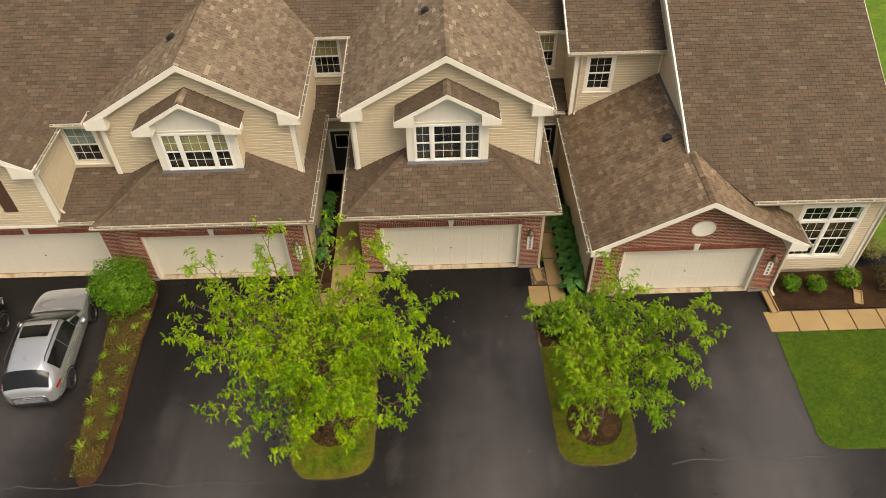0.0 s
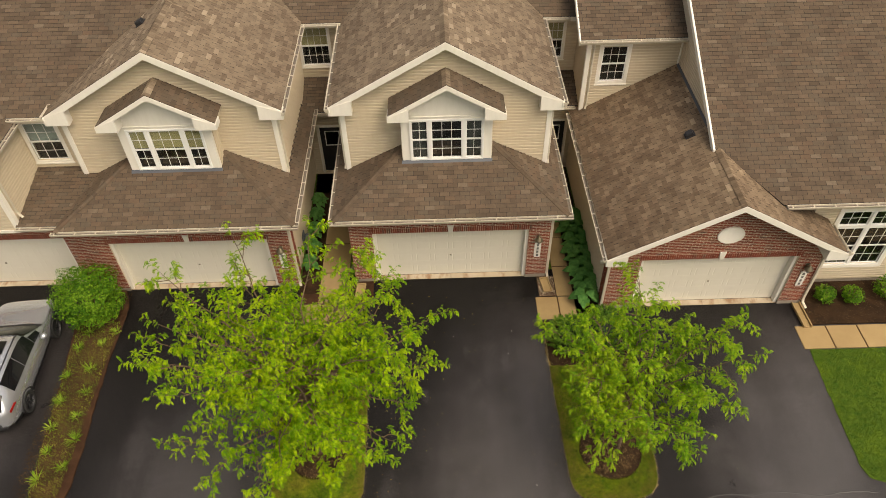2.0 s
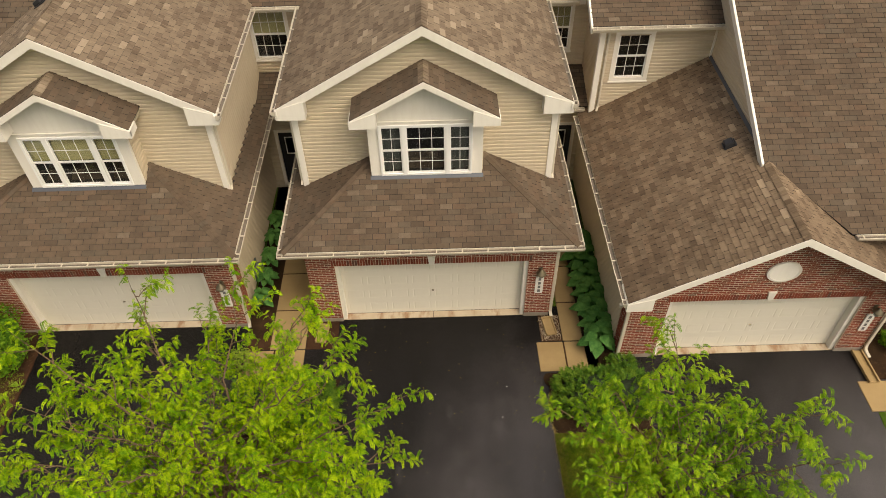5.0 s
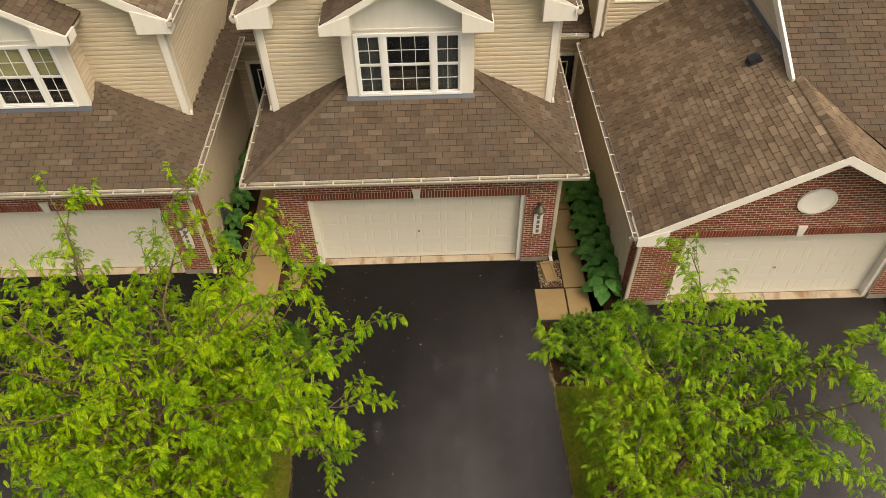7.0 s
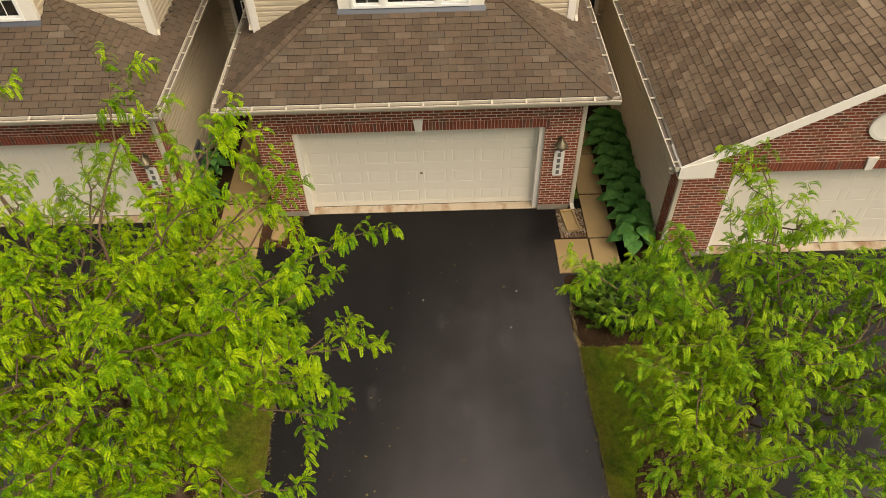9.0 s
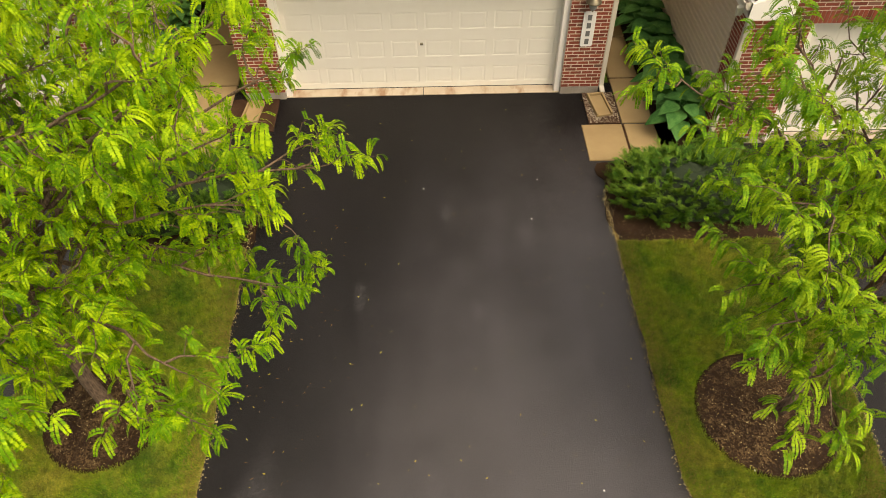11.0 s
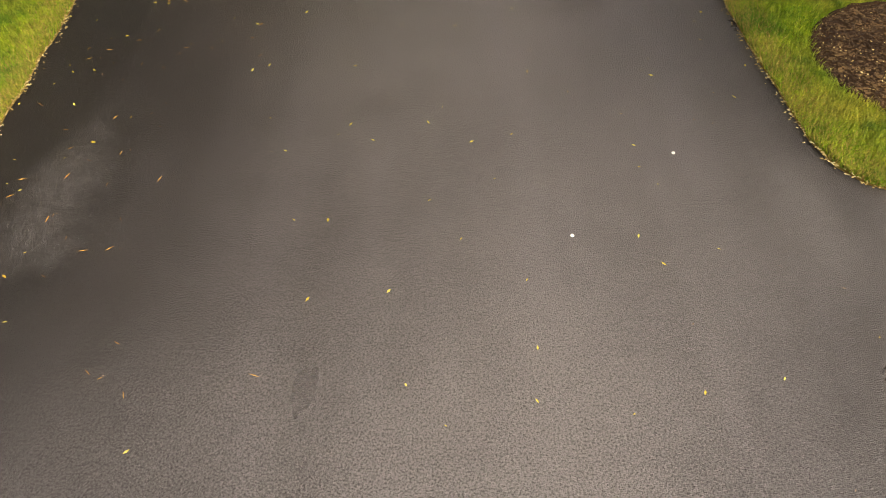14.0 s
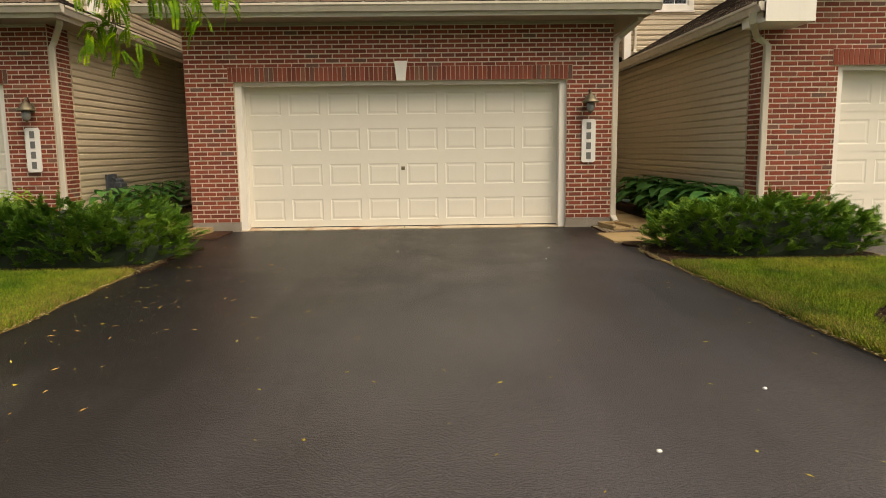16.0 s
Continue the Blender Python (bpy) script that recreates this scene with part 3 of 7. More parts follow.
def bent(path, w, h, parent, name="downspout", material=None):
    """A square pipe through the given points."""
    g = Geo()
    path = [Vector(p) for p in path]
    rings = []
    for i, p in enumerate(path):
        d = (path[min(i + 1, len(path) - 1)] - path[max(i - 1, 0)]).normalized()
        s = Vector((1, 0, 0)) if abs(d.x) < 0.8 else Vector((0, 1, 0))
        s = (s - d * s.dot(d)).normalized()
        o = d.cross(s)
        rings.append([p + s * a * w / 2 + o * b * h / 2 for a, b in ((-1, -0.7), (-0.7, -1), (0.7, -1), (1, -0.7), (1, 0.7), (0.7, 1), (-0.7, 1), (-1, 0.7))])
    verts = [q for r in rings for q in r]
    faces = [(i * 8 + k, i * 8 + (k + 1) % 8, (i + 1) * 8 + (k + 1) % 8, (i + 1) * 8 + k) for i in range(len(path) - 1) for k in range(8)]
    g.add(verts, faces + [tuple(range(7, -1, -1)), tuple((len(path) - 1) * 8 + k for k in range(8))])
    return part(name, g, material or GUTTER, parent)


def bricks(pl, poly, holes, parent, seed, single=None, label=""):
    """A brick wall in running bond over its mortar. single: a stretch (u0, u1) whose whole bricks are pieces of their own."""
    rnd = random.Random(seed)
    wall = solid_wall("brick_wall", pl, poly, holes, 0.2, MORTAR, parent, label)
    joined, shared, count = Geo(), None, 0
    bw, bh = 0.203, 0.0677
    for i, v0, v1, pairs in rows_of(poly, holes, bh):
        for (a, b), (c, d) in pairs:
            t = -40 * bw + (i % 2) * bw / 2
            while t < b:
                t0, t1 = t + 0.0075, t + bw - 0.0075
                t += bw
                p0, p1, q0, q1 = max(t0, a + 0.003), min(t1, b - 0.003), max(t0, c + 0.003), min(t1, d - 0.003)
                if p1 - p0 < 0.015 and q1 - q0 < 0.015:
                    continue
                if single and single[0] < p0 and p1 < single[1] and p1 - p0 > bw - 0.016 and q1 - q0 > bw - 0.016 and v1 - v0 > bh - 1e-4 and count < 300:
                    count += 1
                    if shared is None:
                        w, h, e = bw - 0.015, bh - 0.018, 0.002
                        s = Geo().hexa([(0, 0, 0.0005), (w, 0, 0.0005), (w, h, 0.0005), (0, h, 0.0005), (e, e, 0.005), (w - e, e, 0.005), (w - e, h - e, 0.005), (e, h - e, 0.005)], False)
                        shared = s.mesh("brick")
                    ob = link_part("brick", shared, BRICK, wall)
                    m = Matrix.Identity(4)
                    for col, axis in enumerate((pl.u, pl.v, pl.n)):
                        m.col[col][:3] = axis
                    m.translation = pl.at(p0, v0 + 0.009, rnd.uniform(-0.001, 0.002))
                    ob.matrix_basis = m
                    continue
                p1, q1 = max(p1, p0), max(q1, q0)
                n = 0.005 + rnd.uniform(-0.001, 0.002)
                pl.slab(joined, [(p0, v0 + 0.009), (p1, v0 + 0.009), (q1, v1 - 0.009), (q0, v1 - 0.009)], 0.0005, n)
    part("bricks", joined, BRICK, wall, kind="stuff")
    return wall


def soldier_course(pl, u0, u1, v0, v1, parent, proud=0.016):
    """Upright bricks over an opening, each a piece of its own."""
    n = int((u1 - u0) / 0.0677)
    w = (u1 - u0) / n
    band = part("lintel", pl.slab(Geo(), rect(u0, u1, v0, v1), -0.02, 0.009, True), MORTAR, parent)
    for i in range(n):
        part("brick", pl.slab(Geo(), rect(u0 + i * w + 0.005, u0 + (i + 1) * w - 0.005, v0 + 0.004, v1 - 0.006), 0.0095, proud), BRICK, band)
    return band


def window(pl, u0, u1, v0, v1, parent, cols=3, rows=2, casing=0.1, blind=None, halves=2, lower_blind=None, sill=True):
    """A sash window in its opening: casing, two sashes with bars, panes, and a near-black box for the unlit room."""
    g = Geo()
    c = casing
    for q in (rect(u0 - c, u0, v0 - c, v1 + c), rect(u1, u1 + c, v0 - c, v1 + c), rect(u0, u1, v1, v1 + c), rect(u0, u1, v0 - c, v0)):
        pl.slab(g, q, -0.06, 0.035, True)
    win = part("window", g, TRIM if sill else SASH, parent)
    if sill:
        part("window_sill", pl.slab(Geo(), rect(u0 - c - 0.02, u1 + c + 0.02, v0 - c - 0.03, v0 - c + 0.01), 0.0, 0.06, True), TRIM, win)
    step = (v1 - v0) / halves
    for k in range(halves):
        a, b = v0 + k * step, v0 + (k + 1) * step
        n = 0.012 if k == halves - 1 and halves > 1 else -0.008
        s = 0.035
        g = Geo()
        for q in (rect(u0, u0 + s, a, b), rect(u1 - s, u1, a, b), rect(u0 + s, u1 - s, b - s, b), rect(u0 + s, u1 - s, a, a + s)):
            pl.slab(g, q, n - 0.03, n, True)
        part("sash", g, SASH, win)
        g = Geo()
        iu, iv = (u1 - u0 - 2 * s) / cols, (b - a - 2 * s) / rows
        for j in range(1, cols):
            u = u0 + s + j * iu
            pl.slab(g, rect(u - 0.006, u + 0.006, a + s, b - s), n - 0.022, n - 0.006, True)
        for j in range(1, rows):
            v = a + s + j * iv
            pl.slab(g, rect(u0 + s, u1 - s, v - 0.006, v + 0.006), n - 0.022, n - 0.007, True)
        part("muntin_grid", g, SASH, win)
        pane = part("pane", pl.slab(Geo(), rect(u0 + s, u1 - s, a + s, b - s), n - 0.018, n - 0.012, True), GLASS, win)
        pane.visible_shadow = False
        kind = blind if k == halves - 1 else lower_blind
        if kind in ("blind", "shade"):
            g = Geo()
            m = int((b - a) / 0.05)
            for j in range(m):
                va = a + j * (b - a) / m
                pl.slab(g, [(u0, va), (u1, va), (u1, va + 0.047), (u0, va + 0.047)], -0.11, (-0.085, -0.085, -0.1, -0.1), True)
            part("blind", g, BLIND if kind == "blind" else PALE_SHADE, win)
        elif kind == "curtain":
            g = Geo()
            m = int((u1 - u0) / 0.06)
            for j in range(m):
                ua = u0 + j * (u1 - u0) / m
                pl.slab(g, rect(ua, ua + (u1 - u0) / m * 0.9, a, b), -0.15, -0.10 - 0.03 * (j % 2), True)
            part("curtain", g, CURTAIN, win)
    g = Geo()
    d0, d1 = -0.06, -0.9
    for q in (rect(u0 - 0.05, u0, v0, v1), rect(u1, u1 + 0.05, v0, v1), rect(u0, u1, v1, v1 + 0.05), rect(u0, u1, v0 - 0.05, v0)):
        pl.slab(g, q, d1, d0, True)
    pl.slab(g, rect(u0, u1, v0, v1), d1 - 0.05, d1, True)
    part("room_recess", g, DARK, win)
    return win


def garage_door(pl, half, height, parent):
    """A sectional door: four sections with eight pressed panels each."""
    door = part("garage_door", pl.slab(Geo(), rect(-half, half, 0, height), -0.05, -0.012, True), DOOR, parent, "cream sectional garage door with pressed panels")
    sec, w = height / 4, 2 * half / 8
    rings = [(0, 0.0), (0.058, 0.0), (0.075, -0.0045), (0.086, -0.0045), (0.112, -0.001)]
    pts = []
    for e, n in rings:
        ev = e + 0.045 if e else 0.002
        pts += [(e, ev, n), (w - e, ev, n), (w - e, sec - ev, n), (e, sec - ev, n)]
    pressed = Geo().add(pts, [(4 * i + k, 4 * i + (k + 1) % 4, 4 * i + 4 + (k + 1) % 4, 4 * i + 4 + k) for i in range(4) for k in range(4)] + [(16, 17, 18, 19)]).mesh("door_panel")
    m = Matrix.Identity(4)
    for col, axis in enumerate((pl.u, pl.v, pl.n)):
        m.col[col][:3] = axis
    for r in range(4):
        for c in range(8):
            m.translation = pl.at(c * w - half, r * sec)
            link_part("door_panel", pressed, DOOR, door).matrix_basis = m
    knob = Geo().loop([(0.0, -0.028), (0.022, -0.012), (0.022, 0.012), (0.0, 0.028)], pl.at(-0.028, 0.90, 0.0), pl.at(0.028, 0.90, 0.0), pl.n)
    part("door_handle", knob, BRONZE, door, "small metal lock handle")
    part("bottom_seal", pl.slab(Geo(), rect(-half, half, -0.03, 0.004), -0.04, 0.004, True), BLACK, door)
    return door


def rake(a, b, thick, deep, parent, name="rake_board", out=(0, -1, 0)):
    """A sloping fascia board between two points on its upper edge."""
    a, b, o = Vector(a), Vector(b), Vector(out)
    g = Geo()
    dz = Vector((0, 0, -deep))
    g.hexa([a + dz, b + dz, b + dz - o * thick, a + dz - o * thick, a, b, b - o * thick, a - o * thick])
    return part(name, g, TRIM, parent)


# ---- ground ----
def outline(points, wobble=0.02, step=0.12, seed=1, rounds=2):
    """A closed outline through corner points, rounded and slightly uneven."""
    pts = [Vector((x, y)) for x, y in points]
    for _ in range(rounds):
        pts = [q for a, b in zip(pts, pts[1:] + pts[:1]) for q in (a.lerp(b, 0.25), a.lerp(b, 0.75))]
    out = []
    for a, b in zip(pts, pts[1:] + pts[:1]):
        n = max(1, int((b - a).length / step))
        out += [a.lerp(b, i / n) for i in range(n)]
    return [(p.x + wobble * noise.noise((p.x * 3, p.y * 3, seed)), p.y + wobble * noise.noise((p.x * 3, p.y * 3, seed + 9))) for p in out]


def sheet(name, outer, z, material, label="", category="", kind="structure", skirt=0.06, dome=0.0):
    """A flat or slightly domed bed with a skirt, from an outline."""
    bm = bmesh.new()
    top = [bm.verts.new((x, y, z)) for x, y in outer]
    low = [bm.verts.new((x, y, z - skirt)) for x, y in outer]
    n = len(top)
    for i in range(n):
        bm.faces.new((low[i], low[(i + 1) % n], top[(i + 1) % n], top[i]))
    if dome:
        cx, cy = sum(p[0] for p in outer) / n, sum(p[1] for p in outer) / n
        prev = top
        for f, h in ((0.8, 0.5), (0.5, 0.85), (0.2, 1.0)):
            ring = [bm.verts.new((cx + (x - cx) * f, cy + (y - cy) * f, z + dome * h + 0.012 * noise.noise((x * 4 * f, y * 4, 3)))) for x, y in outer]
            for i in range(n):
                bm.faces.new((prev[i], prev[(i + 1) % n], ring[(i + 1) % n], ring[i]))
            prev = ring
        bm.faces.new(prev)
    else:
        bm.faces.new(top)
    bmesh.ops.recalc_face_normals(bm, faces=bm.faces)
    me = bpy.data.meshes.new(name)
    bm.to_mesh(me)
    bm.free()
    me.materials.append(material)
    return tagged(new(name, me), label, category, kind=kind)


ground = part("ground", Geo().add([(-400, -400, -0.06), (400, -400, -0.06), (400, 400, -0.06), (-400, 400, -0.06)], [(0, 1, 2, 3)]), LUSH, None)
tagged(ground, "wide green turf ground round the houses", "ground", kind="structure")
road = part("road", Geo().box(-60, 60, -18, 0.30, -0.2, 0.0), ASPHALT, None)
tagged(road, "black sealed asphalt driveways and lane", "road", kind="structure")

island_left = outline([(-2.64, -2.0), (-2.62, -4.5), (-2.56, -6.9), (-2.64, -8.0), (-3.8, -8.22), (-4.9, -8.1), (-5.15, -6.9), (-5.12, -3.0), (-5.12, -2.0)], 0.03, seed=2)
island_right = outline([(2.84, -2.0), (2.88, -4.0), (2.94, -6.6), (2.98, -7.9), (4.05, -8.05), (5.22, -7.85), (5.36, -6.6), (5.30, -3.5), (5.2, -2.0)], 0.03, seed=3)


def inset(outer, d, seed):
    """An outline drawn in by a little more or less than d."""
    cx, cy = sum(p[0] for p in outer) / len(outer), sum(p[1] for p in outer) / len(outer)
    out = []
    for (x, y) in outer:
        k = d + 0.05 * noise.noise((x * 2.5, y * 2.5, seed))
        out.append((x - math.copysign(min(k, abs(x - cx)), x - cx), y + (min(k, abs(y - cy)) if y < cy else -min(k, abs(y - cy)))))
    return out


for isl, sd in ((island_left, 11), (island_right, 12)):
    sheet("lawn_edge", isl, 0.012, STRAW, "dry straw-coloured rim of a grass island", "lawn")
    sheet("lawn_bed", inset(isl, 0.075, sd), 0.017, TURF, "grass island with dry edges between two driveways", "lawn")
lawn_right = outline([(10.94, -3.39), (10.86, -5.6), (10.80, -7.2), (10.92, -7.58), (11.3, -7.74), (14, -7.8), (24, -7.8), (24, -3.39)], 0.03, seed=4, rounds=0)
sheet("lawn_bed", lawn_right, 0.017, LUSH, "mown green lawn beside the driveway", "lawn")
RING_R, RING_L = (4.17, -6.57, 0.81), (-3.90, -6.40, 0.71)
for (cx, cy, r), sd in ((RING_R, 5), (RING_L, 6)):
    ring = [(cx + r * (1 + 0.05 * noise.noise((math.cos(a) * 2, math.sin(a) * 2, sd))) * math.cos(a), cy + r * 1.02 * math.sin(a)) for a in (2 * math.pi * k / 48 for k in range(48))]
    sheet("mulch_ring", ring, 0.026, MULCH, "dark bark mulch ring round a tree", "mulch", dome=0.05)
sheet("hedge_bed", outline([(2.83, -1.95), (2.86, -3.72), (5.26, -3.76), (5.24, -1.95)], 0.15, seed=7, rounds=0), 0.024, MULCH, "brown mulch bed under a hedge", "mulch")
sheet("hedge_bed", outline([(-2.49, -1.95), (-2.50, -3.74), (-5.12, -3.76), (-5.12, -1.95)], 0.15, seed=8, rounds=0), 0.024, MULCH, "brown mulch bed under a hedge", "mulch")
sheet("soil_bed", outline([(-10.62, 0.0), (-10.72, -3.3), (-10.42, -6.9), (-10.65, -8.2), (-11.35, -8.12), (-11.62, -6.7), (-11.86, -4.2), (-12.2, -1.7), (-12.25, 0.1)], 0.05, seed=9), 0.04, SOIL, "bare brown soil strip between two driveways", "garden bed", dome=0.03)
sheet("mulch_bed", [(11.3, -2.42), (24, -2.42), (24, -0.5), (11.3, -0.5)], 0.03, MULCH, "dark brown mulch bed along the house wall", "mulch")
sheet("gravel_bed", [(2.90, -0.92), (3.46, -0.92), (3.46, -0.02), (2.90, -0.02)], 0.018, SOIL, "pebble bed beside the garage pier", "gravel")
sheet("gravel_bed", [(-3.46, -0.95), (-2.62, -0.95), (-2.62, -0.02), (-3.46, -0.02)], 0.018, SOIL, "pebble bed beside the garage pier", "gravel")
sheet("plant_bed", [(4.02, -1.9), (4.72, -1.9), (4.72, 6.0), (4.02, 6.0)], 0.02, MULCH, "shaded planting bed along the side wall", "garden bed")
sheet("plant_bed", [(-5.1, -0.5), (-4.45, -0.5), (-4.45, 6.0), (-5.1, 6.0)], 0.02, MULCH, "shaded planting bed along the side wall", "garden bed")


def walkway(slabs, label):
    """Concrete slabs with open joints; every slab is a piece."""
    x0, y0 = min(s[0] for s in slabs), min(s[2] for s in slabs)
    x1, y1 = max(s[1] for s in slabs), max(s[3] for s in slabs)
    base = part("pavement", Geo().box(x0 + 0.02, x1 - 0.02, y0 + 0.02, y1 - 0.02, -0.1, 0.006), SOIL, None)
    tagged(base, label, "pavement", kind="structure")
    for a, b, c, d in slabs:
        g = Geo()
        e = 0.012
        g.hexa([(a + e, c + e, -0.02), (b - e, c + e, -0.02), (b - e, d - e, -0.02), (a + e, d - e, -0.02), (a + 2 * e, c + 2 * e, 0.020), (b - 2 * e, c + 2 * e, 0.020), (b - 2 * e, d - 2 * e, 0.020), (a + 2 * e, d - 2 * e, 0.020)])
        part("slab", g, CONCRETE, base)


walkway([(2.74, 3.48, -1.90, -0.93), (3.48, 4.34, -1.90, -0.93)], "tan concrete walkway slabs at the driveway")
walkway([(3.46, 4.06, -0.93, 0.42), (3.46, 4.06, 0.42, 1.82), (3.46, 4.06, 1.82, 3.2), (3.46, 4.06, 3.2, 4.6), (3.46, 4.72, 4.6, 6.0)], "tan concrete side path between two houses")
walkway([(-5.1, -4.3, -1.92, -0.95), (-4.3, -3.46, -1.92, -0.95)], "tan concrete walkway slabs at the driveway")
walkway([(-4.45, -3.46, -0.95, 0.42), (-4.45, -3.46, 0.42, 1.82), (-4.45, -3.46, 1.82, 3.2), (-4.45, -3.46, 3.2, 4.6), (-5.1, -3.46, 4.6, 6.0)], "tan concrete side path between two houses")
walkway([(10.78 + i * 0.99, 11.77 + i * 0.99, -3.37, -2.46) for i in range(8)], "tan concrete front path along the mulch bed")


# ---- houses ----
S_LOW, S_UP = 0.52, 0.577
K_LOW, K_UP = math.sqrt(1 + S_LOW**2), math.sqrt(1 + S_UP**2)


def prism(points, y0, y1):
    """A block with an outline in x and z between two depths."""
    k = len(points)
    return Geo().add([(x, y0, z) for x, z in points] + [(x, y1, z) for x, z in points], [tuple(range(k)), tuple(range(2 * k - 1, k - 1, -1))] + [((i + 1) % k, i, k + i, k + (i + 1) % k) for i in range(k)])


def gable_front(cx, y, peak, half, slope, deep, ret, parent, back, drop=1.0, set_in=0.0):
    """Rake boards and boxed returns of a gable."""
    for s in (-1, 1):
        lo = (cx + s * (half + 0.03), y, peak - slope * (half + 0.03))
        rake((cx, y, peak) if s > 0 else lo, lo if s > 0 else (cx, y, peak), 0.05, deep, parent)
        zb = peak - slope * half - 0.30 * drop * deep / 0.22
        pts = [(cx + s * (half - ret), zb), (cx + s * (half + 0.03), zb), (cx + s * (half + 0.03), peak - slope * half - 0.02), (cx + s * (half - ret), peak - slope * (half - ret) - deep * 0.8)]
        part("cornice_return", prism(pts if s > 0 else pts[::-1], y - 0.012 + set_in, back), TRIM, parent)


def garage_front(ox, oy, x0, x1, parent, seed, single=None, top=3.1, gable=None, half=2.50):
    """Brick garage front with its door, surround, lintel, plinth and apron."""
    pf = Plane((ox, oy, 0), (1, 0, 0), (0, 0, 1))
    poly = [(x0, 0.14), (x1, 0.14), (x1, top), (x0, top)] if not gable else [(x0, 0.14), (x1, 0.14), (x1, gable[1]), (gable[0], gable[2]), (x0, gable[1])]
    bricks(pf, poly, [(-half, half, 0, 2.24)], parent, seed, single)
    for a, b in ((x0, -half), (half, x1)):
        part("plinth", pf.slab(Geo(), rect(a, b, -0.1, 0.145), -0.2, 0.012, True), FOUNDATION, parent)
    soldier_course(pf, -half - 0.08, half + 0.08, 2.245, 2.455, parent)
    part("keystone", pf.slab(Geo(), [(-0.065, 2.235), (0.065, 2.235), (0.10, 2.53), (-0.10, 2.53)], 0.0, 0.045, True), TRIM, parent, bevel=0.006)
    pd = Plane((ox, oy + 0.24, 0.035), (1, 0, 0), (0, 0, 1))
    garage_door(pd, half - 0.1, 2.16, parent)
    g = Geo()
    for q in (rect(-half, 0.1 - half, 0.0, 2.24), rect(half - 0.1, half, 0.0, 2.24), rect(0.1 - half, half - 0.1, 2.19, 2.24)):
        pf.slab(g, q, -0.25, -0.06, True)
    part("door_surround", g, TRIM, parent)
    # dark slab added behind the door, coloured as an unlit garage
    part("garage_dark_back", Geo().box(ox - 2.6, ox + 2.6, oy + 0.31, oy + 0.4, 0, 2.5), DARK, parent)
    for a, b in ((-half - 0.06, -0.006), (0.006, half + 0.06)):
        g = Geo()
        g.hexa([(ox + a, oy + 0.03, -0.1), (ox + b, oy + 0.03, -0.1), (ox + b, oy + 0.34, -0.1), (ox + a, oy + 0.34, -0.1), (ox + a, oy + 0.03, 0.012), (ox + b, oy + 0.03, 0.012), (ox + b, oy + 0.34, 0.034), (ox + a, oy + 0.34, 0.034)])
        part("apron", g, APRON, parent, "rust-stained concrete door apron")


def roof_vent(at, pl_n, parent):
    g = Geo().box(-0.16, 0.16, -0.14, 0.14, 0.0, 0.03)
    g.hexa([(-0.12, -0.12, 0.03), (0.12, -0.12, 0.03), (0.12, 0.12, 0.03), (-0.12, 0.12, 0.03), (-0.105, -0.10, 0.13), (0.105, -0.10, 0.13), (0.105, 0.10, 0.13), (-0.105, 0.10, 0.13)])
    ob = part("roof_vent", g, BLACK, parent, "black plastic roof vent", bevel=0.015)
    q = Vector((0, 0, 1)).rotation_difference(Vector(pl_n).normalized())
    ob.matrix_basis = Matrix.Translation(at) @ q.to_matrix().to_4x4()
    return ob


